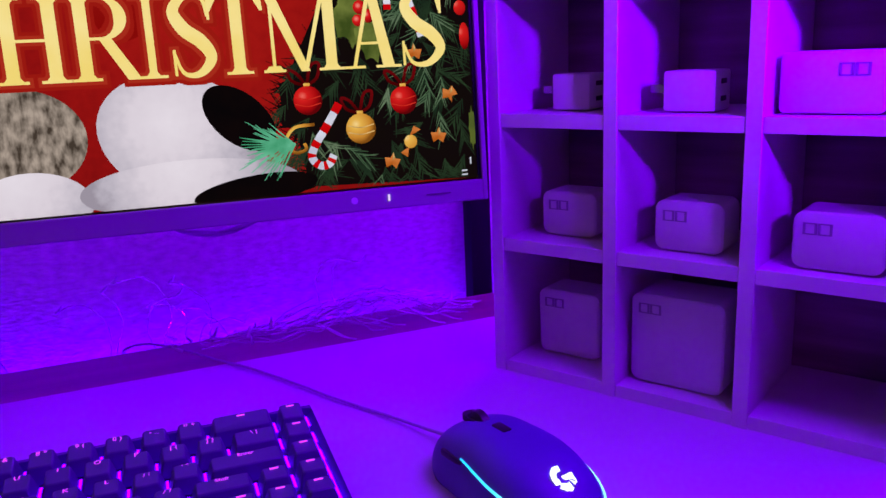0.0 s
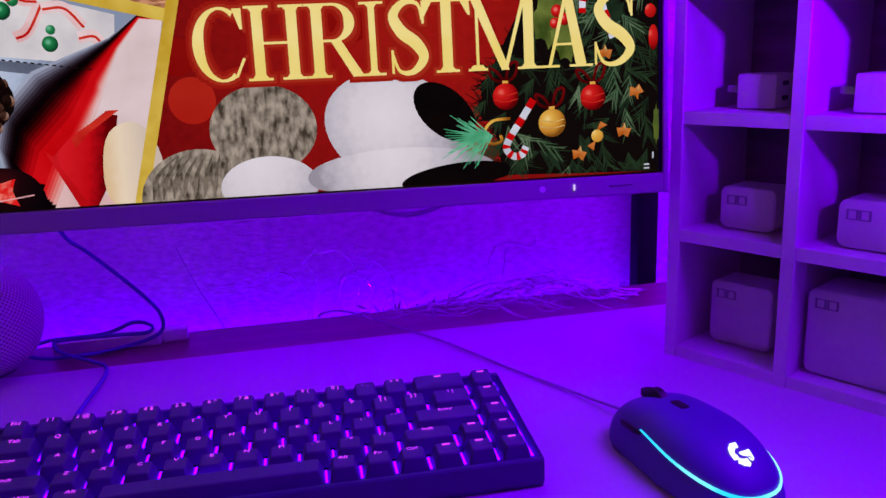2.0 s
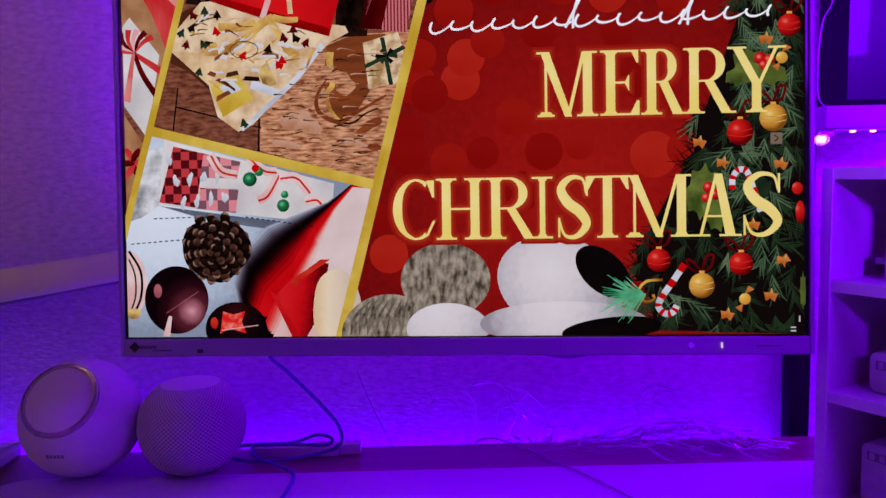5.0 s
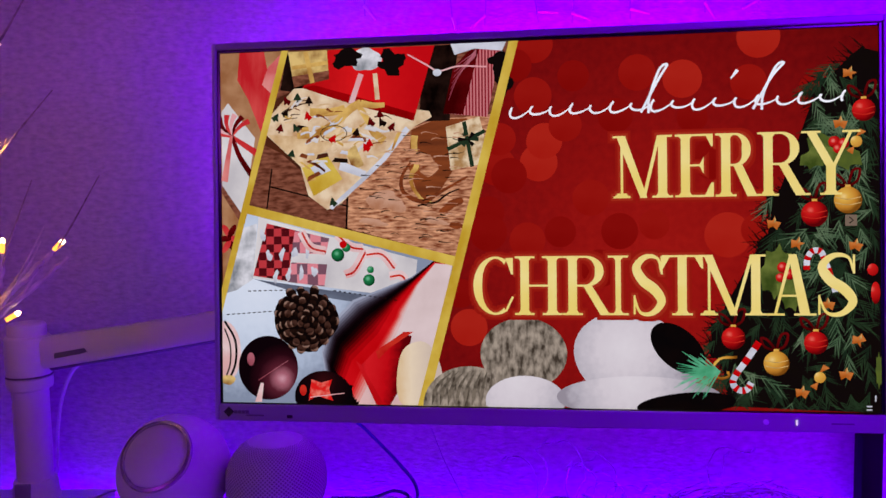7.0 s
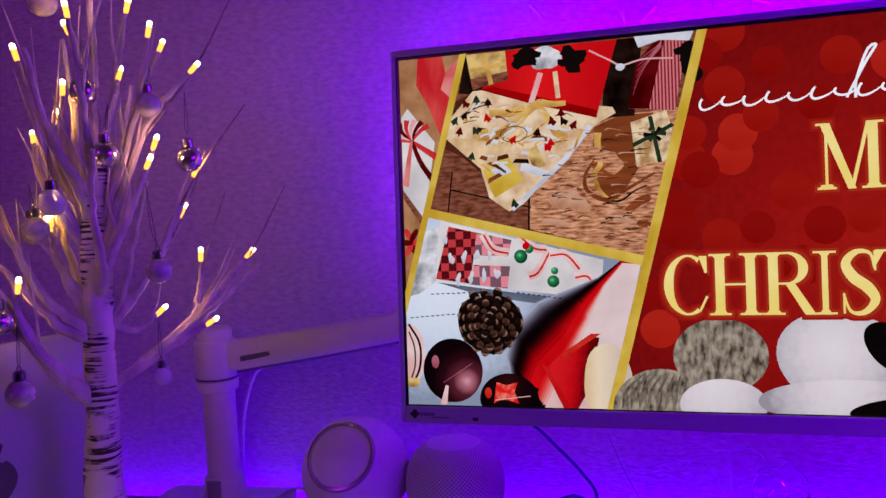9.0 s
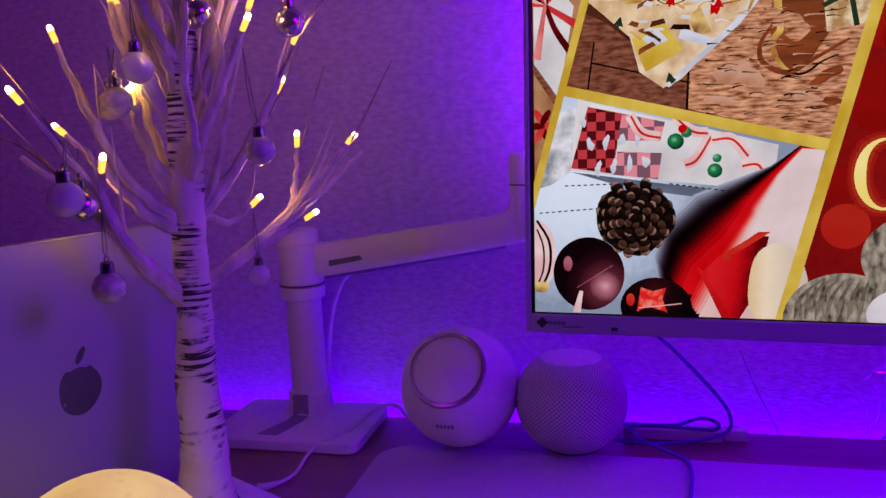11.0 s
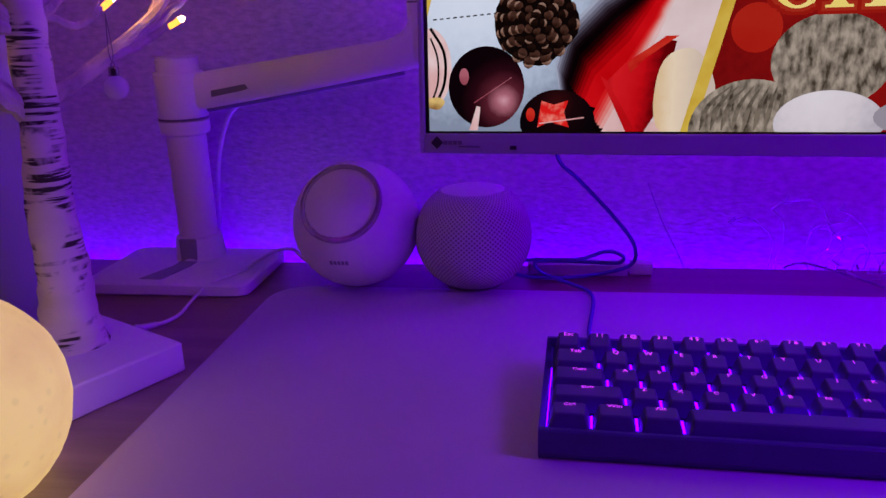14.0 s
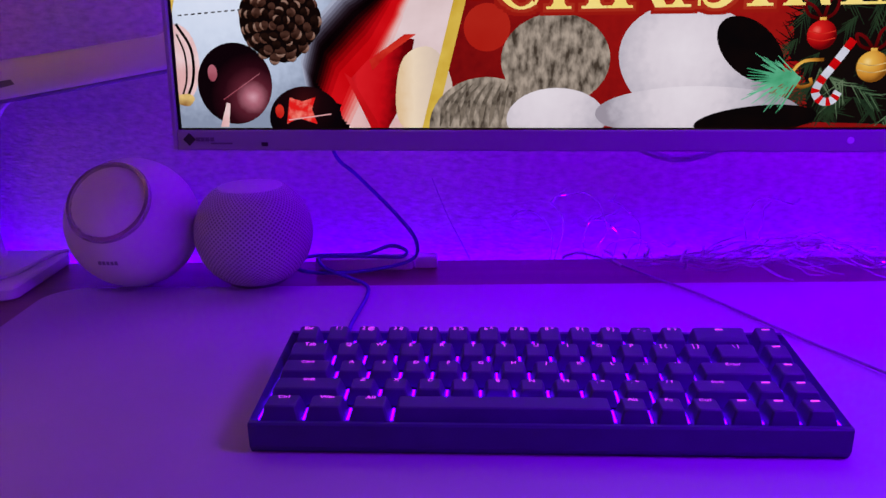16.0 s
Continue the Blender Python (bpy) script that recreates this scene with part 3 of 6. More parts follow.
G_BOKEH2 = glow("picture_bokeh_dim", srgb(170, 33, 23), 1.0, srgb(172, 36, 26), 20)
G_BOKEH3 = glow("picture_bokeh_deep", srgb(154, 23, 17), 1.0, srgb(158, 28, 20), 20)
G_SATIN = glow("picture_satin", srgb(206, 40, 46), 1.0, srgb(240, 120, 112), 26, 0.40, 0.75, stretch=(2.4, 1, 0.6))
G_SATIN2 = glow("picture_satin_pale", srgb(216, 90, 90), 1.0, srgb(244, 176, 166), 30, 0.4, 0.7)
G_PARCEL = glow("picture_parcel_white", srgb(242, 240, 232), 1.0, srgb(216, 214, 212), 22)
G_DEEPR = glow("picture_parcel_red_shade", srgb(176, 10, 14), 1.0, srgb(150, 6, 10), 40)
G_SHADE = glow("picture_floor_shade", srgb(74, 42, 32), 1.0, srgb(112, 66, 44), 30)
G_SHADE2 = glow("picture_board_shade", srgb(116, 60, 34), 1.0, srgb(168, 100, 58), 34, stretch=(0.6, 1, 3))
G_PAPER2 = glow("picture_paper_gold", srgb(208, 168, 112), 1.0, srgb(246, 224, 184), 60)
G_PAPER3 = glow("picture_paper_print", srgb(240, 220, 180), 1.0, srgb(196, 160, 110), 90, 0.45, 0.62)
G_GOLDP = glow("picture_gold_foil", srgb(236, 206, 130), 1.0, srgb(156, 108, 54), 60, 0.42, 0.66)
G_GOLDB = glow("picture_gold_band", srgb(238, 200, 112), 1.0, srgb(178, 122, 50), 44, 0.4, 0.7)
G_SNOWB = glow("picture_snow", srgb(236, 238, 238), 1.0, srgb(150, 156, 158), 60, 0.42, 0.70)
G_LEAFP = glow("picture_leaf_pale", srgb(222, 178, 148), 1.0, srgb(200, 150, 116), 60)
G_LEAFD = glow("picture_leaf_dark", srgb(112, 56, 32), 1.0, srgb(170, 98, 58), 200, 0.36, 0.64, stretch=(0.3, 1, 1.4))
G_PLAIDP = glow("picture_plaid_pale", srgb(236, 150, 156), 1.0, srgb(150, 112, 124), 110, 0.6, 0.9, kind="checker")
G_PINKW = glow("picture_pink_white", srgb(246, 226, 220), 1.0, srgb(236, 196, 190), 40)
G_REDO = glow("picture_orange_red", srgb(226, 70, 48), 1.0, srgb(206, 40, 36), 60)
G_CLOTHD = glow("picture_cloth_shade", srgb(90, 96, 110), 1.0, srgb(140, 150, 164), 30)
G_CLOTH = glow_ball("picture_cloth", [(0.0, (236, 246, 252)), (0.45, (218, 232, 242)), (0.8, (184, 200, 216)), (1.0, (140, 154, 172))], 0.11, (-0.07, 0.02), 0.12)
G_WINEB = glow_ball("picture_wine_ball", [(0.0, (230, 176, 184)), (0.20, (180, 108, 120)), (0.42, (90, 32, 44)), (0.70, (42, 9, 18)), (1.0, (14, 3, 8))], 0.031, (0.012, -0.009), 0.05)
G_BLACKB = glow_ball("picture_black_ball", [(0.0, (60, 14, 16)), (0.5, (26, 6, 10)), (1.0, (10, 4, 8))], 0.026, (0, 0.004), 0.05)
G_GEM = glow("picture_gem", srgb(236, 40, 34), 1.0, srgb(255, 170, 150), 160, 0.45, 0.7)
G_BALLR = glow_ball("picture_red_ball", [(0.0, (250, 120, 100)), (0.3, (220, 34, 28)), (0.75, (170, 12, 12)), (1.0, (96, 4, 8))], 0.0125, (-0.003, 0.003), 0.08)
G_BALLG = glow_ball("picture_gold_ball", [(0.0, (255, 230, 150)), (0.3, (236, 186, 76)), (0.75, (206, 140, 44)), (1.0, (130, 78, 18))], 0.0132, (-0.003, 0.003), 0.08)
G_BERRY = glow_ball("picture_berry", [(0.0, (255, 150, 130)), (0.4, (220, 30, 26)), (1.0, (130, 8, 10))], 0.0055, (-0.001, 0.001), 0.05)
G_GREENB = glow_ball("picture_green_ball", [(0.0, (120, 210, 160)), (0.4, (24, 128, 70)), (1.0, (6, 56, 30))], 0.0066, (-0.001, 0.0012), 0.05)
G_CONED = glow("picture_cone_black", srgb(20, 12, 12), 1.0, srgb(36, 22, 20), 90)
G_TAN3 = glow("picture_cone_mid", srgb(92, 62, 50), 1.0, srgb(60, 36, 28), 120)
G_TAN2 = glow("picture_cone_tip_pale", srgb(178, 146, 128), 1.0, srgb(120, 84, 64), 120)
G_LEAF2 = glow("picture_holly_dark", srgb(78, 96, 46), 1.0, srgb(120, 134, 64), 60)
G_PANEL = glow_line("picture_red_panel", [(0.0, (150, 6, 12)), (0.3, (224, 30, 34)), (0.62, (206, 14, 20)), (0.82, (110, 2, 8)), (1.0, (80, 2, 6))], (-0.026, 0.004), (0.024, -0.004))
G_RUFF = glow_line("picture_cream", [(0.0, (226, 190, 130)), (0.4, (244, 226, 190)), (1.0, (214, 196, 176))], (-0.018, 0), (0.018, 0))
G_PRED = glow_line("picture_parcel_red", [(0.0, (178, 10, 14)), (0.5, (232, 26, 26)), (1.0, (206, 14, 18))], (-0.05, 0), (0.05, 0))

# soft discs of light on the red ground
for k, (x, y, r) in enumerate(((1158, 107, 46), (815, 300, 46), (940, 388, 44), (786, 490, 44), (1260, 482, 54), (711, 306, 48), (640, 705, 46), (1052, 88, 44),
                               (829, 247, 44), (802, 136, 46), (1333, 14, 50), (806, 10, 46), (1480, 150, 60), (690, 420, 40), (1230, 300, 50), (960, 560, 46))):
    flat("light_disc", [disc(x, y, r, n=36)], (G_BOKEH, G_BOKEH2, G_BOKEH3)[(0, 0, 1, 1, 0, 1, 0, 1, 0, 1, 0, 1, 2, 2, 2, 2)[k]])
for k, (x, y, r) in enumerate(((720, 240, 40), (742, 330, 44), (690, 470, 46), (880, 210, 40), (866, 470, 38), (1008, 470, 44), (1090, 455, 36), (900, 90, 38), (1000, 190, 42), (1330, 470, 40), (1180, 200, 36), (620, 620, 36), (1310, 120, 42), (760, 60, 40))):
    flat("light_disc", [disc(x, y, r, n=32)], (G_BOKEH2, G_BOKEH3, G_BOKEH3)[k % 3])
# left strip of the collage
flat("photo_ground", [[(0, 0), (170, 0), (2, 640)]], G_KRAFT)
flat("red_satin", [[(52, 0), (118, 0), (100, 36), (112, 96), (150, 170), (112, 216), (74, 120), (46, 70)]], G_SATIN)
flat("red_satin", [[(128, 40), (168, 2), (140, 112), (112, 84)]], G_SATIN2)
flat("white_parcel", [[(2, 150), (20, 128), (92, 220), (58, 420), (2, 340)]], G_PARCEL)
flat("parcel_edge", [[(2, 340), (58, 420), (52, 440), (2, 362)]], G_WOOD)
for k in range(7):
    a = 0.9 + 0.33 * k
    flat("bow_ribbon", ribbon(curve2([(28, 215), (28 + 40 * math.cos(a), 215 - 34 * math.sin(a)), (28 + 66 * math.cos(a - 0.15), 215 - 58 * math.sin(a - 0.15))]), 5, 15), (G_SATIN, G_DKRED, G_PINK)[k % 3], whole=True)
flat("bow_tail", ribbon([(30, 215), (100, 262)], 10, 18), G_SATIN, whole=True)
flat("bow_tail", ribbon(curve2([(30, 215), (52, 270), (92, 330)]), 10, 16), G_DKRED, whole=True)
flat("bow_tail", ribbon([(28, 215), (6, 330)], 8, 24), G_SATIN2, whole=True)
for k in range(6):
    a = k * 1.05
    flat("bow_loop", [disc(20 + 14 * math.cos(a), 478 + 22 * math.sin(a), 8, 20, 14, a0=a + 1.57)], (G_SATIN, G_DKRED)[k % 2])
# upper photo: parcels on a wooden floor
flat("photo_floor", [[(182, 0), (746, 0), (606, 532), (74, 396)]], G_WOOD)
flat("floor_shade", [[(150, 120), (200, 100), (240, 330), (160, 260), (118, 240)]], G_SHADE)
flat("wood_board", [[(331, 372), (420, 290), (500, 205), (560, 186), (700, 178), (655, 355), (609, 530), (334, 455)]], G_WOOD2)
flat("board_shadow", [[(500, 210), (560, 186), (640, 186), (600, 320), (560, 380), (520, 390), (490, 300)]], G_SHADE2)
flat("plank_joint", ribbon([(136, 300), (122, 402)], 4), G_BROWN, whole=True)
flat("plank_joint", ribbon([(128, 345), (338, 400)], 4), G_BROWN, whole=True)
flat("plank_joint", ribbon([(334, 372), (330, 460)], 5), G_BROWN, whole=True)
flat("dark_corner", [[(180, 2), (300, 2), (302, 70), (240, 112), (160, 100)]], G_BROWN)
flat("dark_corner", [[(530, 2), (620, 2), (596, 190), (520, 190)]], G_BROWN)
flat("wrapping_paper", [[(197, 97), (250, 96), (330, 130), (545, 165), (552, 180), (488, 212), (420, 290), (369, 340), (318, 392), (282, 408), (232, 371), (212, 296), (123, 214), (132, 166)]], G_CREAM)
flat("paper_fold", [[(124, 212), (212, 220), (300, 190), (340, 160), (300, 240), (230, 296), (212, 296)]], G_PAPER2)
flat("paper_edge", ribbon([(490, 206), (430, 280), (372, 334), (290, 404)], 14, 10), G_WHITE, whole=True)
flat("red_parcel", [[(288, 2), (560, 2), (544, 53), (506, 186), (343, 138), (219, 96), (250, 84), (290, 84)]], G_PRED)
flat("red_parcel_side", [[(219, 96), (250, 90), (350, 120), (510, 170), (506, 188), (343, 140)]], G_DEEPR)
flat("gold_parcel", [[(182, 3), (284, 2), (289, 74), (197, 92)]], G_GOLDP)
flat("gold_parcel_side", [[(192, 66), (289, 54), (289, 76), (197, 94)]], G_WOOD)
flat("striped_parcel", [[(606, 60), (650, 14), (728, 4), (690, 184), (580, 172)]], G_STRIPE)
flat("striped_shadow", [[(606, 60), (650, 14), (672, 10), (630, 176), (580, 172)]], G_DKRED)
for k in range(7):
    flat("gauze_line", ribbon(curve2([(594 + 3 * k, 140 - 14 * k), (620 + 6 * k, 80 - 9 * k), (664, 30 - 3 * k)]), 2), G_ROSE, whole=True)
flat("snow_ball", [disc(385, 30, 36, 32, wob=0.1, seed=4)], G_SNOWB)
flat("lamp_haze", [[(600, 0), (738, 0), (728, 22), (660, 14), (610, 28)]], G_WHITE)
for k in range(5):
    flat("fir_tuft", [disc(330 + 12 * (k % 2), 16 + 10 * k % 30, 26, 16, 12, wob=0.3, seed=5 + k), disc(446 + 9 * (k % 3), 24 + 8 * k, 24, 16, 12, wob=0.3, seed=15 + k), disc(718 + 4 * k, 40 + 18 * k, 20, 18, 12, wob=0.3, seed=25 + k)], G_FIR)
flat("lamp_wire", ribbon(curve2([(492, 22), (540, 50), (570, 66), (620, 56), (690, 60)]), 4), G_PINK, whole=True)
flat("lamp_drop", [disc(566, 70, 11, 9)], G_WHITE)
flat("white_band", ribbon([(372, 66), (346, 140)], 14), G_PINK, whole=True)
flat("white_band", ribbon([(408, 66), (414, 132)], 12), G_CREAM, whole=True)
flat("small_parcel", [[(586, 206), (670, 182), (686, 246), (666, 302), (598, 314)]], G_PAPER3)
flat("small_parcel_band", ribbon([(590, 262), (684, 218)], 10), G_GREEN2, whole=True)
flat("small_parcel_band", ribbon([(632, 194), (652, 306)], 10), G_GREEN2, whole=True)
for k in range(6):
    a = k * 1.05
    flat("parcel_bow", ribbon([(642, 238), (642 + 26 * math.cos(a), 238 + 18 * math.sin(a))], 3, 11), (G_GREEN2, G_FIR)[k % 2], whole=True)
for pts, w0, w1 in (([(508, 225), (506, 250), (512, 300), (500, 320), (500, 350), (524, 384), (548, 392)], 18, 5), ([(238, 158), (290, 160), (330, 152)], 20, 20), ([(204, 218), (250, 214), (300, 190), (346, 152), (372, 140)], 16, 22),
                    ([(366, 146), (392, 190), (404, 214), (430, 236)], 14, 22), ([(370, 140), (400, 146), (432, 146)], 18, 12), ([(192, 44), (286, 34)], 10, 10), ([(228, 4), (246, 84)], 12, 12), ([(470, 214), (458, 240), (450, 262)], 10, 4)):
    flat("gold_band", ribbon(curve2(pts), w0, w1), G_GOLDB, whole=True)
flat("band_shadow", ribbon(curve2([(520, 388), (556, 394), (590, 372), (620, 360)]), 6, 3), G_BROWN, whole=True)
rnd = random.Random(64)
for k in range(44):
    x = rnd.uniform(160, 410)
    y = rnd.uniform(130 + 0.12 * (x - 160), 215 + 0.5 * (min(x, 300) - 160))
    a, ln = rnd.uniform(-0.9, 0.5), rnd.uniform(20, 62)
    c, d = ln * math.cos(a), ln * math.sin(a)
    flat("paper_crease", ribbon(curve2([(x, y), (x + c * 0.5 + rnd.uniform(-8, 8), y + d * 0.5 + rnd.uniform(-8, 8)), (x + c, y + d)]), rnd.uniform(3, 9), 1.5), (G_GOLDB, G_PARCEL, G_SHADE2, G_PAPER2, G_WHITE, G_SHADE, G_CREAM)[k % 7], whole=True)
    LAYER[0] -= k % 2
flat("inner_box", [[(216, 300), (282, 268), (322, 330), (246, 372)]], G_YEL)
flat("inner_box", [[(330, 262), (356, 244), (378, 296), (350, 308)]], G_GOLDP)
flat("inner_label", [[(238, 300), (270, 284), (292, 308), (256, 322)]], G_WHITE)
flat("inner_label", [[(318, 284), (384, 312), (376, 328), (312, 306)]], G_WHITE)
rnd = random.Random(52)
for k in range(34):
    x, y = rnd.uniform(212, 400), rnd.uniform(196, 330)
    if y > 196 + 0.9 * (420 - x) or y > 210 + 1.5 * (x - 150):
        continue
    a, ln, w = rnd.uniform(-0.8, 0.9), rnd.uniform(8, 24), rnd.uniform(3, 9)
    c, d = math.cos(a), math.sin(a)
    flat("paper_shard", [[(x - ln * c - w * d, y - ln * d + w * c), (x + ln * c - w * d * 0.4, y + ln * d + w * c * 0.4), (x + ln * c * 0.8 + w * d, y + ln * d * 0.8 - w * c), (x - ln * c * 0.7 + w * d * 0.6, y - ln * d * 0.7 - w * c * 0.6)]],
         (G_PARCEL, G_SHADE, G_GOLDB, G_WHITE, G_SHADE2, G_BROWN)[k % 6])
    LAYER[0] -= k % 2
flat("wire_curl", ribbon([(300 + 34 * math.cos(a), 214 + 20 * math.sin(a)) for a in (2 * math.pi * k / 24 for k in range(25))], 2), G_BROWN, whole=True)
for k, (x, y) in enumerate(((176, 126), (206, 118), (176, 156), (232, 166), (160, 196), (200, 196), (236, 128), (300, 226), (396, 186), (190, 262), (424, 188), (392, 240), (452, 200), (296, 386), (360, 212), (382, 250), (420, 168), (150, 168))):
    r, t = 11, 0.25 * ((k * 7) % 5 - 2)
    tri = [(0, -r), (r * 0.5, -r * 0.2), (r * 0.3, -r * 0.2), (r, r * 0.8), (2, r * 0.8), (2, r * 1.3), (-2, r * 1.3), (-2, r * 0.8), (-r, r * 0.8), (-r * 0.3, -r * 0.2), (-r * 0.5, -r * 0.2)]
    flat("printed_tree", [[(x + a * math.cos(t) - c * math.sin(t), y + a * math.sin(t) + c * math.cos(t)) for a, c in tri]], (G_DKRED, G_GREEN2, G_BROWN, G_RED)[k % 4])
for k, (x, y, rx, ry) in enumerate(((420, 384, 34, 24), (456, 396, 26, 20), (500, 280, 30, 24), (540, 300, 26, 26))):
    flat("leaf_scrap", [disc(x, y, rx, ry, 18, wob=0.18, seed=112 + k)], (G_LEAFP, G_LEAFP, G_WOOD2, G_WOOD2)[k])
flat("curl_shadow", ribbon(curve2([(496, 292), (474, 330), (480, 368), (527, 390), (574, 366), (640, 330)]), [11 * (0.25 + 0.75 * math.sin(math.pi * (k + 3) / 46)) for k in range(41)]), G_LEAFD, whole=True)
for k, (x, y, rx, ry, a) in enumerate(((600, 400, 30, 12, -0.4), (560, 440, 26, 9, 0.2), (612, 452, 20, 8, 0.3), (400, 440, 34, 9, 0.1))):
    flat("leaf_scrap", [disc(x, y, rx, ry, 18, wob=0.2, seed=212 + k, a0=a)], (G_LEAFD, G_LEAFP)[k % 2])
rnd = random.Random(41)
cracks, lights = [], []
for k in range(90):
    y = rnd.uniform(215, 520)
    left = 340 + 0.75 * max(360 - y, 0)
    x = rnd.uniform(left, 690 - 0.26 * (y - 190) - 40)
    if y > 455 + 0.27 * (x - 334):
        continue
    line = curve2([(x, y), (x + 12, y + rnd.uniform(-4, 3)), (x + rnd.uniform(22, 44), y + rnd.uniform(-3, 5))], 3)
    (cracks if k % 3 else lights).extend(ribbon(line, rnd.uniform(2.0, 4.2), 0.8))
flat("bark_cracks", cracks, G_BROWN, stuff=True)
flat("bark_glints", lights, G_LEAFP, stuff=True)
# lower photo: cone, baubles and parcels on a cloth
flat("photo_cloth", [[(70, 412), (603, 550), (514, 900), (0, 900), (0, 660)]], G_CLOTH)
flat("cloth_fold", [[(96, 440), (84, 582), (40, 610), (6, 620), (60, 450)]], G_SNOWB)
flat("cloth_shadow", [[(84, 582), (300, 614), (500, 640), (480, 660), (300, 634), (180, 612)]], G_CLOTHD)
flat("parcel_side", [[(100, 420), (116, 428), (512, 536), (502, 632), (83, 580)]], G_PARCEL)
flat("plaid_cloth", [[(122, 440), (196, 458), (176, 588), (84, 574)]], G_PLAID)
flat("plaid_cloth", [[(196, 458), (286, 480), (276, 520), (186, 516)]], G_PLAIDP)
flat("plaid_cloth", [[(186, 540), (280, 546), (272, 602), (176, 590)]], G_PLAIDP)
for k in range(9):
    flat("white_print", [disc(110 + 17 * k % 150, 470 + (k * 53) % 110, 7, 15, 12, wob=0.3, seed=31 + k)], G_WHITE)
for pts in ([(212, 462), (236, 500), (276, 512)], [(326, 572), (350, 560), (380, 510)], [(306, 470), (340, 500), (372, 506)], [(380, 520), (420, 520), (452, 556)], [(440, 576), (470, 574), (486, 600)]):
    flat("sugar_stick", ribbon(curve2(pts), 22), G_PINKW, whole=True)
    flat("sugar_stripe", ribbon(curve2([(x + 2, y + 2) for x, y in pts]), 5), G_REDO, whole=True)
for x, y, r in ((308, 522, 17), (388, 586, 15), (330, 504, 11), (392, 560, 9)):
    flat("green_ball", [disc(x, y, r)], G_GREENB)
flat("red_bead", [disc(322, 496, 9)], G_RED)
EDGE = ((553, 540, 0.05), (500, 584, 0.14), (440, 628, 0.40), (372, 672, 1.0), (306, 738, 1.0), (286, 800, 0.9), (300, 900, 0.8))


def edge_band(name, off, rgb):
    """The cloth from its edge line, moved in (+) or out (-), to the gold bar."""
    flat(name, [[(x + 0.58 * off * f, y + 0.82 * off * f) for x, y, f in EDGE if y + 0.82 * off * f < 905] + [(520, 900), (600, 549)]], glow(f"picture_cloth_{rgb[0]}_{rgb[1]}", srgb(*rgb), 1.0, srgb(*[int(v * 0.96) for v in rgb]), 30))


for off, rgb in ((-44, (178, 186, 200)), (-37, (150, 154, 168)), (-30, (122, 122, 136)), (-24, (94, 90, 102)), (-18, (66, 58, 68)), (-12, (44, 32, 40)), (-6, (28, 14, 20)), (0, (18, 5, 9))):
    edge_band("cloth_shadow", off, rgb)
for off, rgb in ((12, (40, 4, 8)), (20, (72, 4, 9)), (27, (106, 6, 12)), (34, (140, 8, 14)), (41, (172, 12, 18)), (50, (200, 16, 22)), (62, (222, 24, 28)), (96, (230, 44, 44)), (104, (234, 76, 72)), (111, (238, 112, 104)), (118, (240, 150, 140)), (126, (242, 182, 172)), (136, (242, 208, 200)), (150, (240, 222, 216))):
    edge_band("red_fold", off, rgb)
flat("red_panel", [[(366, 800), (400, 766), (470, 722), (496, 726), (462, 784), (470, 850), (440, 900), (414, 900)]], G_PANEL)
flat("panel_edge", [[(352, 790), (366, 800), (424, 900), (404, 900)]], G_RED2)
flat("panel_shine", [[(404, 766), (476, 716), (500, 716), (440, 756), (410, 786)]], G_REDO)
flat("cream_ruffle", [disc(512, 830, 56, 94, 30, wob=0.05, seed=41)], G_RUFF)
for k in range(10):
    flat("cloth_stitch", ribbon([(12 + 14 * k, 674 - 1.0 * k), (20 + 14 * k, 673 - 1.0 * k)], 2.6), G_BROWN, whole=True)
    flat("cloth_stitch", ribbon([(70 + 14 * k, 613 - 0.3 * k), (78 + 14 * k, 613 - 0.3 * k)], 2.6), G_BROWN, whole=True)
for k in range(13):
    flat("cloth_stitch", ribbon([(296 + 13 * k, 612 + 2.0 * k), (303 + 13 * k, 613 + 2.0 * k)], 2.6), G_BROWN, whole=True)
flat("bauble_banded", [disc(4, 770, 46, 80)], G_PINKW)
flat("bauble_line", ribbon(curve2([(6, 690), (34, 740), (34, 800), (12, 850)]), 6), G_BLACK, whole=True)
flat("bauble_line", ribbon(curve2([(6, 710), (20, 750), (20, 800), (6, 840)]), 4), G_BROWN, whole=True)
flat("bauble_cap", [disc(14, 842, 18, 14, wob=0.1, seed=3)], G_GOLDP)
flat("bauble_dark", [disc(122, 810, 79, 82, 40)], G_WINEB)
flat("bauble_shine", [disc(76, 788, 10, 17)], G_ROSE)
flat("bauble_scratch", ribbon([(96, 842), (176, 790)], 2.4, 1), G_ROSE, whole=True)
flat("bauble_second", [disc(268, 882, 76, 66, 36)], G_BLACKB)
flat("bauble_star", [[(236, 838), (262, 846), (290, 838), (282, 862), (292, 892), (252, 880), (228, 892), (240, 866)]], G_GEM)
flat("bauble_glint", [disc(214, 866, 9, 14)], G_REDO)
flat("bauble_glint", ribbon([(232, 884), (322, 872)], 2.4), G_PINK, whole=True)
flat("bauble_peg", [[(86, 898), (102, 848), (110, 850), (104, 898)]], G_PINKW)
flat("fir_cone", [disc(223, 690, 78, 80, 30, wob=0.09, seed=51)], G_CONED)
rnd = random.Random(23)
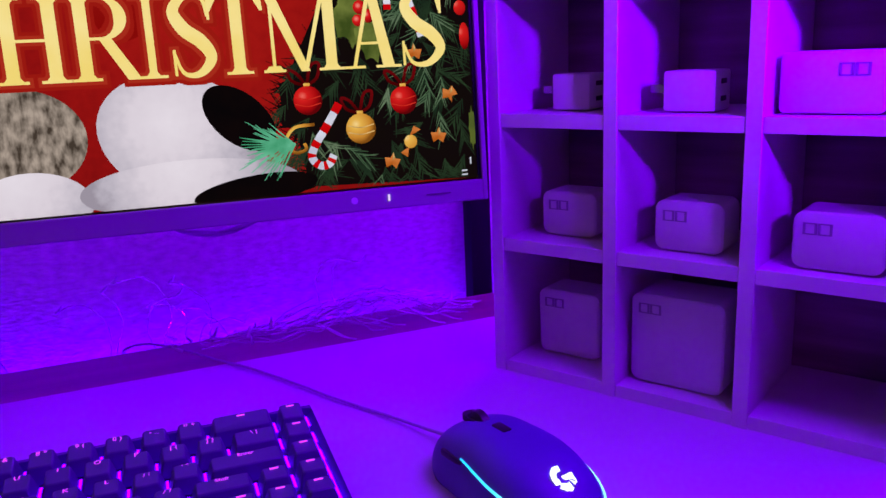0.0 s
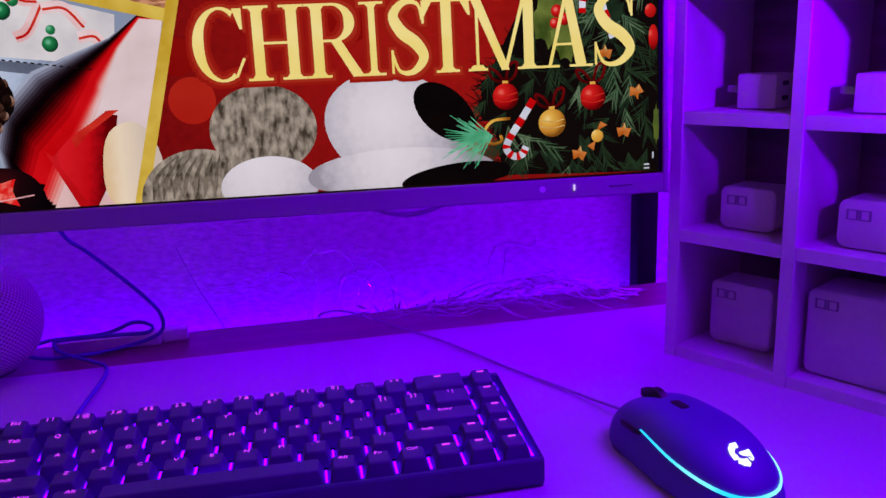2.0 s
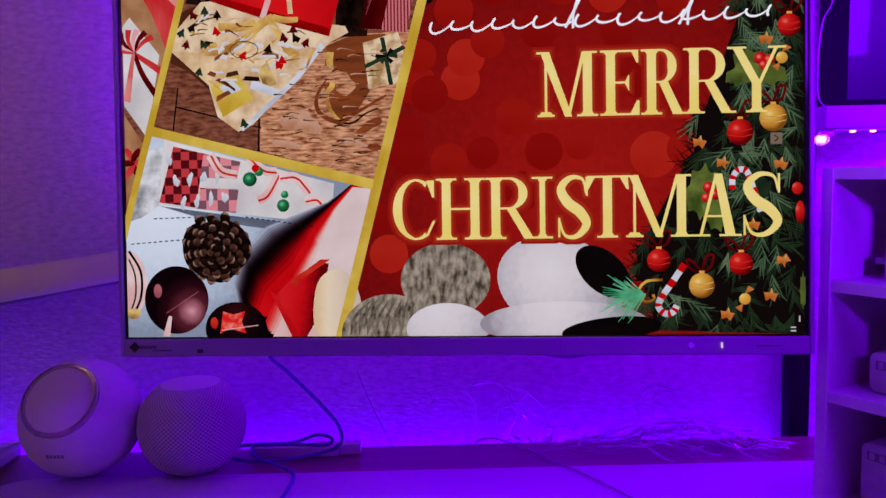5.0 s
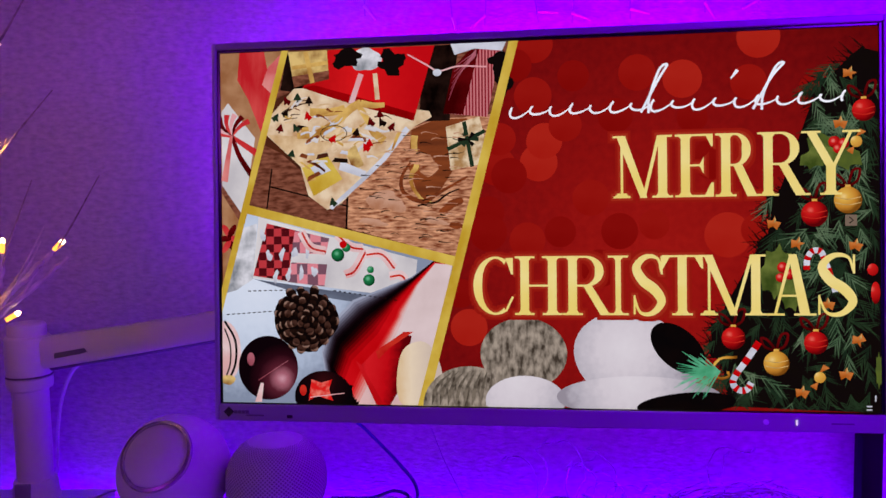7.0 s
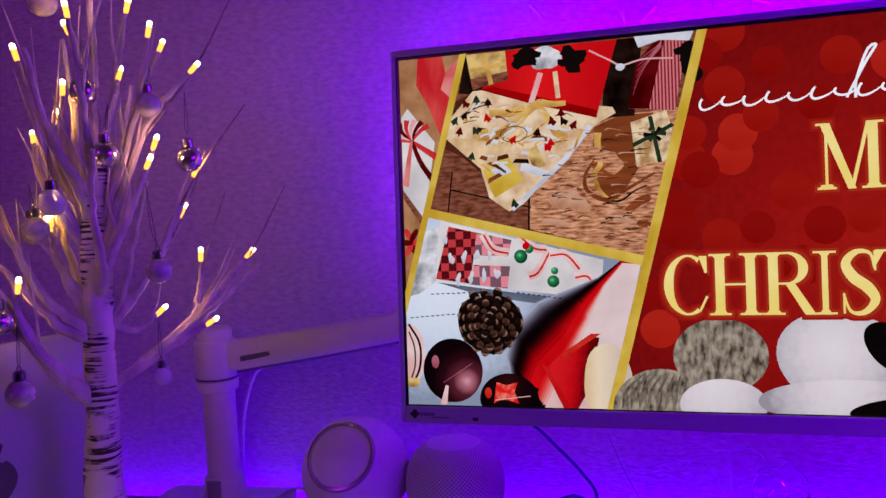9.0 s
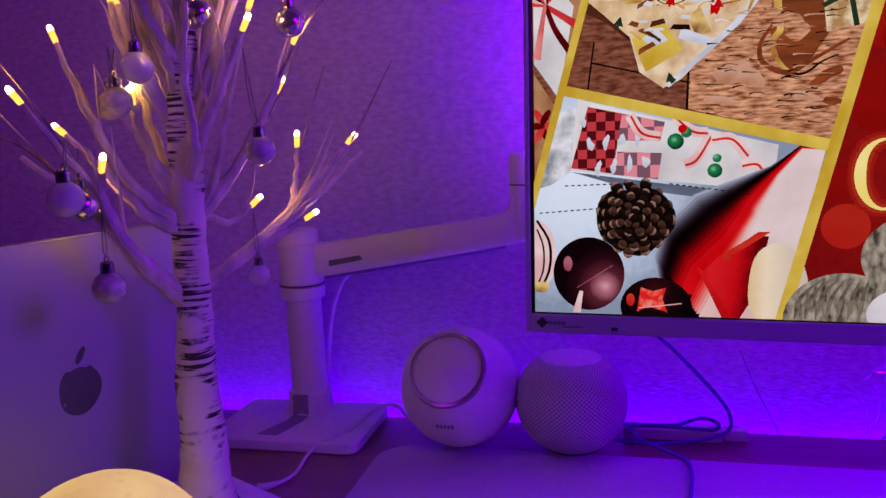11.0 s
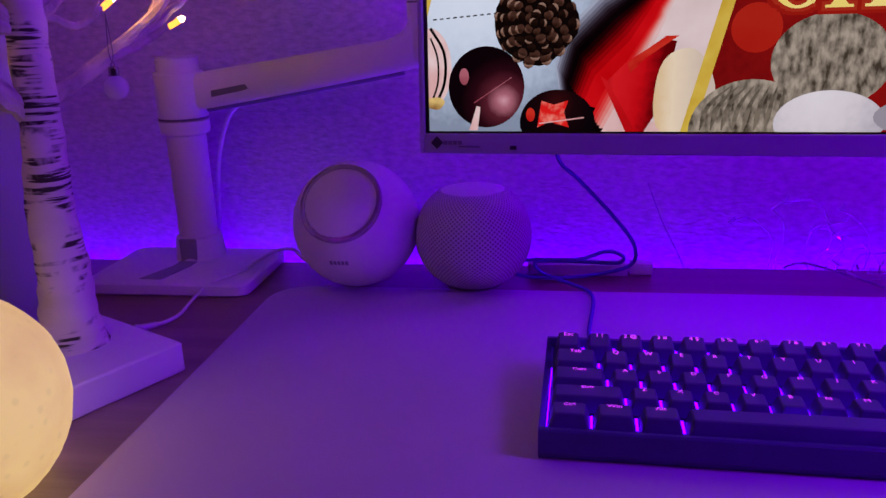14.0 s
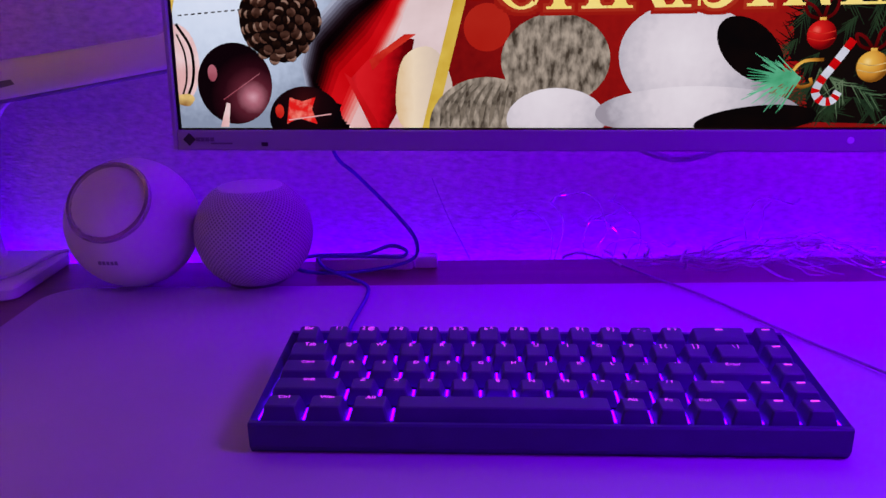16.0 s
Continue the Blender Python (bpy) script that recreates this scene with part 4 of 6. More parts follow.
for ring, (rr, count) in enumerate(((70, 15), (56, 14), (42, 11), (28, 8), (13, 5), (0, 1))):
    for k in range(count):
        a = 2 * math.pi * (k + 0.5 * (ring % 2) + rnd.uniform(-0.12, 0.12)) / count
        r1 = rr * rnd.uniform(0.95, 1.05)
        x, y = 221 + r1 * math.cos(a), 686 + r1 * 1.04 * math.sin(a)
        s = rnd.uniform(0.85, 1.15) * (0.72 + 0.28 * rr / 70)
        flat("cone_scale", [disc(x, y, 15 * s, 13 * s, 12, a0=a, wob=0.06, seed=k + 31 * ring)], G_CONED)
        flat("cone_scale", [disc(x + 3 * s * math.cos(a), y + 3 * s * math.sin(a), 10 * s, 11 * s, 12, a0=a, wob=0.08, seed=k + 31 * ring)], (G_BROWN, G_TAN3, G_BROWN)[int(rnd.random() * 3)])
        rim_arc = [(x + 12 * s * math.cos(a + f) , y + 12 * s * math.sin(a + f)) for f in (-0.85, -0.4, 0, 0.4, 0.85)]
        if rnd.random() < 0.86:
            flat("cone_tip", ribbon(rim_arc, [1.5, 4.5 * s, 6.0 * s, 4.5 * s, 1.5]), (G_TAN, G_TAN2, G_TAN2)[int(rnd.random() * 3)], whole=True)
        LAYER[0] -= 1
LAYER[0] += 2
# gold bars of the collage
flat("gold_bar", [[(745, 0), (768, 0), (535, 900), (510, 900)], [(166, 0), (184, 0), (8, 640), (0, 668), (0, 606)], [(74, 392), (609, 528), (603, 552), (69, 414)]], G_YEL)

# fir branches, baubles and stars on the right
rnd = random.Random(15)
rim = [(1534, 62), (1470, 110), (1434, 160), (1462, 196), (1446, 260), (1440, 330), (1392, 372), (1330, 398), (1350, 440), (1320, 500), (1322, 570), (1262, 640), (1206, 690), (1200, 760), (1252, 830), (1244, 900)]
ragged, fringe = [], []
for (ax, ay), (bx, by) in zip(rim, rim[1:]):
    for k in range(7):
        f = k / 7
        px, py = ax + (bx - ax) * f + 18 + rnd.uniform(-12, 12), ay + (by - ay) * f + rnd.uniform(-4, 4)
        ragged.append((px, py))
        for j in range(4):
            a = rnd.uniform(2.2, 4.2)
            ln = rnd.uniform(20, 52)
            fringe += ribbon([(px + 8, py), (px + 8 + ln * math.cos(a), py + ln * math.sin(a))], 3.4, 0.8)
flat("fir_mass", [ragged + [(1599, 900), (1599, 62), (1560, 50)]], G_FIR)
flat("fir_needles", fringe, G_FIR, stuff=True)
rnd = random.Random(5)
light, dim = [], []
for k in range(170):
    y = rnd.uniform(80, 885)
    lo = 1450 if y < 380 else (1335 if y < 620 else 1225)
    x = rnd.uniform(lo, 1585)
    a = rnd.uniform(0.3, 2.9)
    stem = rnd.uniform(30, 60)
    for j in range(13):
        b = a + (0.45 if j % 2 else -0.45) + rnd.uniform(-0.15, 0.15)
        ln = rnd.uniform(24, 46)
        s = stem * j / 13
        bx, by = x + s * math.cos(a), y + s * math.sin(a)
        tip = (min(bx + ln * math.cos(b), 1597), min(max(by + ln * math.sin(b), 4), 897))
        if bx < 1590 and 6 < by < 890:
            (light if (k % 3 == 0 and j % 3) else dim).extend(ribbon([(bx, by), tip], 2.6, 0.8))
flat("fir_needles", dim, G_GREEN2, stuff=True)
flat("fir_needles", light, G_GREEN, stuff=True)
for k, (x, y, rx, ry, a) in enumerate(((1370, 570, 36, 60, 0.1), (1500, 290, 62, 32, 0.5), (1398, 622, 26, 40, -0.3), (1594, 800, 7, 40, 0), (1462, 300, 40, 24, -0.5))):
    flat("holly_leaf", [[(px, py) for k2, (px, py) in enumerate(disc(x, y, rx, ry, 24, a0=a)) for px, py in [(x + (px - x) * (1.12 if k2 % 3 == 0 else 0.86), y + (py - y) * (1.12 if k2 % 3 == 0 else 0.86))]]], (G_LEAF, G_LEAF2)[k % 2])
for x, y, r in ((1383, 560, 13), (1397, 576, 13), (1378, 584, 11), (1500, 268, 14), (1520, 272, 13), (1508, 284, 11)):
    flat("holly_berry", [disc(x, y, r, n=16)], G_BERRY)
for k, (x, y, r) in enumerate(((1270, 727, 27), (1456, 737, 27), (1455, 435, 30), (1565, 195, 26), (1367, 786, 29), (1529, 404, 31))):
    flat("bauble_bow", ribbon(curve2([(x, y - r), (x - 18, y - r - 24), (x - 34, y - r - 30), (x - 26, y - r - 10), (x, y - r)]), 6)
         + ribbon(curve2([(x, y - r), (x + 10, y - r - 36), (x + 26, y - r - 40), (x + 20, y - r - 14), (x, y - r)]), 6), G_DKRED, whole=True)
    flat("bauble_cap", [[(x - 6, y - r - 5), (x + 6, y - r - 5), (x + 6, y - r + 4), (x - 6, y - r + 4)]], G_BALLG)
    flat("bauble", [disc(x, y, r, n=32)], G_BALLR if k < 4 else G_BALLG)
    for dy in (-7, 6):
        flat("bauble_ring", ribbon(curve2([(x - r * 0.9, y + dy), (x, y + dy + 5), (x + r * 0.9, y + dy)]), 2), G_REDO if k < 4 else G_GOLDP, whole=True)
flat("bauble", [disc(1588, 620, 10, 26)], G_BALLR)
flat("bauble", [disc(1582, 566, 12, 14)], G_BALLR)
for x, y, a in ((1424, 853, 0.2), (1522, 810, 0.1), (1550, 730, 0.4), (1483, 647, 0.0), (1363, 456, 0.2), (1416, 504, 0.3), (1513, 224, 0.1), (1534, 108, 0.3), (1545, 509, 0.2)):
    flat("star", [star(x, y, 17, a)], G_ORANGE)
    flat("star_facet", [[(x, y), (x + 17 * math.sin(a), y - 17 * math.cos(a)), (x + 8 * math.sin(a + 0.63), y - 8 * math.cos(a + 0.63))]], G_GOLDP)
for cx, cy in ((1464, 818), (1548, 268)):
    flat("sweet_wrap", [[(cx - 2, cy - 10), (cx + 8, cy - 30), (cx + 22, cy - 22)], [(cx - 4, cy + 10), (cx - 22, cy + 20), (cx - 8, cy + 30)]], G_ORANGE)
    flat("sweet", [disc(cx, cy, 13)], G_BALLG)
cane = curve2([(1328, 736), (1300, 778), (1276, 812), (1268, 834), (1282, 850), (1300, 848), (1310, 832)])
cane2 = curve2([(1436, 566), (1438, 540), (1450, 522), (1468, 524), (1478, 548), (1492, 590), (1500, 618)])
for line, w in ((cane, 15), (cane2, 14)):
    flat("sugar_cane", ribbon(line, w), G_WHITE, whole=True)
    quads = ribbon(line, w + 0.5)
    for k in range(0, len(quads), 7):
        flat("cane_band", quads[k:k + 3], G_RED, whole=True)
flat("gold_curl", ribbon(curve2([(1278, 772), (1240, 776), (1222, 800), (1236, 822), (1258, 818), (1256, 806)]), 6), G_BALLG, whole=True)


# plain soft patches of colour at the foot of the picture
G_GREY = glow("picture_grey_mottle", srgb(184, 172, 152), 1.0, srgb(94, 84, 72), 130, 0.36, 0.66, stretch=(1.6, 1, 0.8))
G_GREYD = glow("picture_grey_dark", srgb(86, 78, 66), 1.0, srgb(150, 140, 124), 150, 0.38, 0.62)
G_PALE = glow_ball("picture_pale_patch", [(0.0, (240, 236, 234)), (0.5, (226, 220, 220)), (0.85, (192, 188, 192)), (1.0, (160, 154, 160))], 0.062, (-0.008, 0.010), 0.16)
flat("grey_patch", [disc(640, 900, 116, 100, 40)], G_GREY)
for k in range(9):
    flat("grey_band", ribbon(curve2([(546 + 20 * k, 897), (560 + 19 * k, 850), (600 + 14 * k, 812)]), [2, 4, 6, 8, 9, 9, 9, 8, 8, 7, 7, 6, 5, 4, 3, 2, 1]), G_GREYD, whole=True)
flat("grey_patch", [disc(774, 768, 106, 88, 44)], G_GREY)
flat("pale_patch", [disc(778, 884, 98, 62, 36)], G_PALE)
flat("pale_patch", [disc(1042, 782, 150, 112, 44, a0=0.35)], G_PALE)
flat("pale_patch", [disc(1050, 872, 196, 52, 40)], G_PALE)
flat("dark_patch", [disc(1142, 752, 76, 46, 30, a0=0.75)], G_BLACK)
flat("dark_patch", [disc(1160, 886, 116, 28, 30, a0=-0.1)], G_BLACK)
rnd = random.Random(9)
sprig = []
for k in range(60):
    a = math.pi + 0.9 - 2.1 * k / 59 + rnd.uniform(-0.08, 0.08)
    ln = rnd.uniform(50, 96)
    bx = 1240 - rnd.uniform(0, 30)
    sprig += ribbon([(bx, 806), (bx + ln * math.cos(a), 806 + ln * 0.8 * math.sin(a))], 4.0, 1.2)
flat("fir_sprig", sprig, G_TEAL, stuff=True)


# ---- tall thin-and-thick serif letters ----
def glyph(ch, x, top, base, w):
    """Strokes of one capital in a box from x to x + w."""
    h, T, t = base - top, min(21, w * 0.26), 5.0
    q = []

    def bar(x0, y0, x1, y1):
        q.append([(x0, y0), (x1, y0), (x1, y1), (x0, y1)])

    def serif(cx, y, half=24):
        bar(cx - half, y - t / 2, cx + half, y + t / 2)
        s = 1 if y < (top + base) / 2 else -1
        q.append([(cx - T / 2 - 7, y), (cx + T / 2 + 7, y), (cx + T / 2, y + s * 9), (cx - T / 2, y + s * 9)])

    def stem(cx, s1=True, s2=True):
        bar(cx - T / 2, top, cx + T / 2, base)
        if s1:
            serif(cx, top + t / 2)
        if s2:
            serif(cx, base - t / 2)

    def arc(cx, cy, rx, ry, a0, a1, thick, thin=t, n=22):
        pts, ws = [], []
        for i in range(n + 1):
            a = radians(a0 + (a1 - a0) * i / n)
            pts.append((cx + rx * math.cos(a), cy + ry * math.sin(a)))
            ws.append(thin + (thick - thin) * abs(math.cos(a)) ** 1.4)
        for i in range(n):
            (ax, ay), (bx, by) = pts[i], pts[i + 1]
            ca, sa = math.cos(radians(a0 + (a1 - a0) * i / n)), math.sin(radians(a0 + (a1 - a0) * i / n))
            cb, sb = math.cos(radians(a0 + (a1 - a0) * (i + 1) / n)), math.sin(radians(a0 + (a1 - a0) * (i + 1) / n))
            q.append([(ax, ay), (bx, by), (bx - ws[i + 1] * cb, by - ws[i + 1] * sb), (ax - ws[i] * ca, ay - ws[i] * sa)])
    if ch == "I":
        stem(x + w / 2)
    elif ch == "H":
        stem(x + T / 2 + 12)
        stem(x + w - T / 2 - 12)
        bar(x + T, (top + base) / 2 - t / 2, x + w - T, (top + base) / 2 + t / 2)
    elif ch == "T":
        stem(x + w / 2, False)
        bar(x + 2, top, x + w - 2, top + t)
        for e, d in ((x + 2, 1), (x + w - 2, -1)):
            q.append([(e, top), (e + d * 18, top + t), (e + d * 3, top + 32), (e - d * 2, top + 32)])
    elif ch == "E":
        stem(x + T / 2 + 12)
        bar(x + 8, top, x + w - 4, top + t)
        bar(x + 8, base - t, x + w - 2, base)
        bar(x + T, (top + base) / 2 - 3, x + w * 0.72, (top + base) / 2 + 2)
        q.append([(x + w - 4, top), (x + w - 20, top + t), (x + w - 8, top + 30), (x + w - 4, top + 30)])
        q.append([(x + w - 2, base), (x + w - 22, base - t), (x + w - 8, base - 34), (x + w - 2, base - 34)])
        q.append([(x + w * 0.72, top + h / 2 - 20), (x + w * 0.72, top + h / 2 + 20), (x + w * 0.60, top + h / 2)])
    elif ch == "R":
        stem(x + T / 2 + 12)
        arc(x + w * 0.46, top + h * 0.26, w * 0.36, h * 0.26, -90, 90, T)
        bar(x + T, top, x + w * 0.47, top + t)
        bar(x + T, top + h * 0.52 - t, x + w * 0.47, top + h * 0.52)
        q.append([(x + w * 0.40, top + h * 0.50), (x + w * 0.40 + T, top + h * 0.50), (x + w * 0.84 + T * 0.6, base), (x + w * 0.84 - T * 0.5, base)])
        bar(x + w * 0.78, base - t, x + w + 4, base)
    elif ch == "M":
        bar(x + 14, top, x + 20, base)
        serif(x + 17, base - t / 2, 20)
        bar(x + w - T - 12, top, x + w - 12, base)
        serif(x + w - 12 - T / 2, base - t / 2)
        q.append([(x + 4, top), (x + 4 + T, top), (x + w / 2 + T * 0.45, base), (x + w / 2 - T * 0.35, base)])
        q.append([(x + w - T - 14, top), (x + w - T - 6, top), (x + w / 2 + 5, base), (x + w / 2 - 3, base)])
        bar(x - 4, top, x + 26, top + t)
        bar(x + w - T - 14, top, x + w, top + t)
    elif ch == "A":
        q.append([(x + w * 0.52 - 6, top), (x + w * 0.52 + 2, top), (x + 18, base), (x + 11, base)])
        q.append([(x + w * 0.52 - 8, top), (x + w * 0.52 + T * 0.5, top), (x + w - 8, base), (x + w - 10 - T, base)])
        bar(x + w * 0.26, base - h * 0.34, x + w * 0.74, base - h * 0.34 + t)
        bar(x - 4, base - t, x + 36, base)
        bar(x + w - T - 24, base - t, x + w + 5, base)
    elif ch == "Y":
        q.append([(x + 6, top), (x + 6 + T, top), (x + w / 2 + T / 2, top + h * 0.56), (x + w / 2 - T / 2, top + h * 0.56)])
        q.append([(x + w - 20, top), (x + w - 12, top), (x + w / 2 + T / 2, top + h * 0.56), (x + w / 2 + 2, top + h * 0.56)])
        bar(x + w / 2 - T / 2, top + h * 0.55, x + w / 2 + T / 2, base)
        serif(x + w / 2, base - t / 2)
        bar(x - 4, top, x + T + 18, top + t)
        bar(x + w - 36, top, x + w + 4, top + t)
    elif ch == "C":
        arc(x + w * 0.56, top + h / 2, w * 0.54, h / 2, 62, 300, T * 1.05)
        q.append([(x + w * 0.80, top + 4), (x + w - 2, top + 4), (x + w - 2, top + 44), (x + w - 7, top + 44)])
        q.append([(x + w * 0.79, base - 12), (x + w * 0.83, base - 8), (x + w, base - 44), (x + w - 5, base - 46)])
    elif ch == "S":
        spine = curve2([(x + w - 12, top + 40), (x + w * 0.76, top + 8), (x + w * 0.42, top + 4), (x + w * 0.16, top + h * 0.20), (x + w * 0.34, top + h * 0.42), (x + w * 0.68, top + h * 0.58),
                        (x + w * 0.86, top + h * 0.78), (x + w * 0.60, base - 5), (x + w * 0.26, base - 7), (x + 8, base - 44)], 6)
        n = len(spine)
        q += ribbon(spine, [5 + (T - 1) * math.sin(math.pi * i / (n - 1)) ** 2.2 for i in range(n)])
        bar(x + w - 13, top + 2, x + w - 8, top + 46)
        bar(x + 6, base - 48, x + 11, base - 2)
    return q


def grown(polys, by):
    """Each stroke pushed outwards from its middle."""
    out = []
    for poly in polys:
        mx, my = sum(p[0] for p in poly) / len(poly), sum(p[1] for p in poly) / len(poly)
        out.append([(x + math.copysign(by, x - mx), y + math.copysign(by, y - my)) for x, y in poly])
    return out


G_HALO = (glow("picture_letter_halo", srgb(166, 34, 22), 1.0), glow("picture_letter_halo_near", srgb(180, 56, 34), 1.0))
for by, shade in ((12, G_HALO[0]), (6, G_HALO[1])):
    for ch, x0, x1 in (("M", 997, 1132), ("E", 1140, 1230), ("R", 1233, 1330)):
        flat("letter_halo", grown(glyph(ch, x0, 241, 391, x1 - x0), by), shade, whole=True)
    for ch, x0, x1 in (("C", 650, 752), ("H", 756, 868), ("R", 872, 990), ("I", 978, 1028), ("S", 1033, 1116), ("T", 1104, 1202)):
        flat("letter_halo", grown(glyph(ch, x0, 529, 673, x1 - x0), by), shade, whole=True)
for ch, x0, x1 in (("M", 997, 1132), ("E", 1140, 1230), ("R", 1233, 1330), ("R", 1329, 1442), ("Y", 1430, 1553)):
    flat("letter", glyph(ch, x0, 241, 391, x1 - x0), G_TEXT, whole=True)
for ch, x0, x1 in (("C", 650, 752), ("H", 756, 868), ("R", 872, 990), ("I", 978, 1028), ("S", 1033, 1116), ("T", 1104, 1202), ("M", 1198, 1344), ("A", 1350, 1452), ("S", 1455, 1551)):
    flat("letter", glyph(ch, x0, 529, 673, x1 - x0), G_TEXT, whole=True)
# an unlettered white flourish where a name is written
wave = []
for k in range(220):
    a = k * 0.47
    y = -15 * math.cos(a) * (0.75 + 0.25 * math.sin(k * 0.21))
    wave.append((744 + 3.6 * k - 9.5 * math.sin(a) - 0.75 * y, 176 - 0.06 * k + y))
flat("white_flourish", ribbon(wave, [2.6 + 3.4 * abs(math.sin(k * 0.235 + 0.6)) for k in range(220)]), G_SCRIPT, whole=True)
flat("white_loop", ribbon(curve2([(1060, 186), (1100, 110), (1122, 74), (1104, 84), (1080, 150), (1078, 188)]), 6), G_SCRIPT, whole=True)
flat("white_loop", ribbon(curve2([(1318, 186), (1360, 112), (1388, 80), (1370, 88), (1342, 150), (1338, 188)]), 6), G_SCRIPT, whole=True)
flat("white_tick", ribbon([(1284, 92), (1268, 112)], 9, 3), G_SCRIPT, whole=True)
flat("corner_button", [[(1522, 438), (1548, 438), (1548, 464), (1522, 464)]], glow("picture_button", srgb(150, 130, 110), 0.8))
flat("corner_mark", ribbon([(1531, 444), (1540, 451), (1531, 458)], 2.5), G_BLACK, whole=True)
flat("corner_mark", ribbon([(1566, 884), (1578, 884)], 3) + ribbon([(1566, 892), (1578, 892)], 3) + ribbon([(1586, 858), (1586, 872)], 3), G_WHITE)

# ---- monitor arm on its stand ----
stand = thing("display_stand", pose(-0.381, 0.086, 0), "white metal monitor arm on a weighted base plate", "monitor arm")
part("base_plate", upright_box((0.001, -0.030, 0.006), (0.150, 0.104, 0.012), 0.010, 0.002), WHITEM, stand)
part("base_rise", lathe([(0.0240, 0.012), (0.0225, 0.016), (0.0215, 0.028), (0.0200, 0.032), (0.0175, 0.033)], 40), WHITEM, stand)
part("cable_cover", prism([(-0.0095, -0.0200), (0.0065, -0.0200), (0.0060, -0.036), (-0.004, -0.072), (-0.024, -0.072), (-0.010, -0.036)], 0.0118, 0.0128), MIDGREY, stand, "grey cable cover strip")
part("cable_cover", box((-0.0015, -0.0208, 0.0225), (0.016, 0.0040, 0.0215), 0.0012), MIDGREY, stand, "grey cable cover strip")
part("pole", lathe([(0.0175, 0.030), (0.0175, 0.126), (0.0215, 0.128), (0.0222, 0.132), (0.0222, 0.139), (0.020, 0.140)], 40), WHITEM, stand)
part("joint_ring", lathe([(0.0222, 0.1402), (0.0222, 0.1418)], 40), GREYP, stand, "thin dark ring")
part("joint", lathe([(0.0215, 0.142), (0.0222, 0.144), (0.0222, 0.180), (0.0205, 0.182), (0.0185, 0.182), (0.0185, 0.193), (0.0165, 0.195), (0, 0.195)], 40), WHITEM, stand)
arm = bmesh.new()
sect = []
for x, zl, zh, ht in ((0.005, 0.147, 0.178, 0.012), (0.03, 0.150, 0.182, 0.011), (0.12, 0.164, 0.194, 0.011), (0.192, 0.176, 0.204, 0.011), (0.203, 0.178, 0.2085, 0.011), (0.209, 0.179, 0.216, 0.011), (0.212, 0.180, 0.226, 0.011), (0.226, 0.182, 0.230, 0.011)):
    ring = []
    for yy, zz in ((-ht, zl + 0.004), (-ht + 0.003, zl), (ht - 0.003, zl), (ht, zl + 0.004), (ht, zh - 0.004), (ht - 0.003, zh), (-ht + 0.003, zh), (-ht, zh - 0.004)):
        ring.append(arm.verts.new((x, yy, zz)))
    sect.append(ring)
for a, b in zip(sect, sect[1:]):
    for i in range(8):
        arm.faces.new((a[i], b[i], b[(i + 1) % 8], a[(i + 1) % 8]))
arm.faces.new(sect[0])
arm.faces.new(sect[-1][::-1])
bmesh.ops.recalc_face_normals(arm, faces=arm.faces[:])
part("lower_arm", arm, WHITEM, stand)
part("arm_slot", prism([(0.034, 0.1600), (0.060, 0.1645), (0.068, 0.1665), (0.065, 0.1705), (0.034, 0.1655)], 0.0, 0.0012, pose(0, -0.0108, 0, 90)), GREYP, stand, "dark slot in the arm")
# grey tube that draws the shadow line along the arm's lower edge
part("arm_shadow_strip", tube([(0.026, -0.004, 0.1500), (0.110, -0.004, 0.1630), (0.204, -0.004, 0.1785)], 0.0040, seg=8, steps=2), GREYP, stand, "dark strip standing in for the shadow line under the arm")
part("elbow", lathe([(0.0125, 0.186), (0.0135, 0.190), (0.0135, 0.232), (0.0130, 0.2325)], 32, pose(0.222, 0, 0)), WHITEM, stand)
part("joint_ring", lathe([(0.0132, 0.2325), (0.0132, 0.2340)], 32, pose(0.222, 0, 0)), GREYP, stand)
part("elbow_top", lathe([(0.0130, 0.234), (0.0135, 0.236), (0.0135, 0.258), (0.011, 0.262), (0, 0.262)], 32, pose(0.222, 0, 0)), WHITEM, stand)
part("upper_arm", tube([(0.222, 0, 0.247), (0.36, -0.012, 0.272), (0.505, -0.040, 0.302)], 0.010, seg=14), WHITEM, stand)
part("mount_head", box((0.510, -0.058, 0.302), (0.05, 0.034, 0.06), 0.004), WHITEM, stand)
part("hanging_lead", tube([(0.056, 0.006, 0.154), (0.040, 0.010, 0.142), (0.027, 0.012, 0.115), (0.019, 0.014, 0.080), (0.012, 0.020, 0.030)], 0.0018, seg=8), CABLEW, stand)

# ---- round charger and small speaker ----
ballc = Vector((-0.217, 0.047, 0.0545 + MZ))
charger = thing("charging_ball", Matrix.Translation((ballc.x, ballc.y, MZ)), "white spherical charging station with a round grey pad", "charger")
R = 0.0537
prof = [(0.0, 0.0), (0.013, 0.0), (0.0145, 0.0008)] + [(R * math.cos(radians(a)), 0.0525 + R * math.sin(radians(a))) for a in range(-72, 90, 6)] + [(0.0, 0.0525 + R)]
part("shell", lathe(prof, 64), WHITE, charger)
face = Matrix.Translation((0, 0, 0.0525)) @ Vector((-0.06, -0.80, 0.60)).to_track_quat("Z", "Y").to_matrix().to_4x4()
part("ring", lathe([(0.0288, 0.0415), (0.0340, 0.0418), (0.0344, 0.0440), (0.0334, 0.0462), (0.0306, 0.0468), (0.0298, 0.0440)], 56, face), RINGM, charger, "satin metal ring")
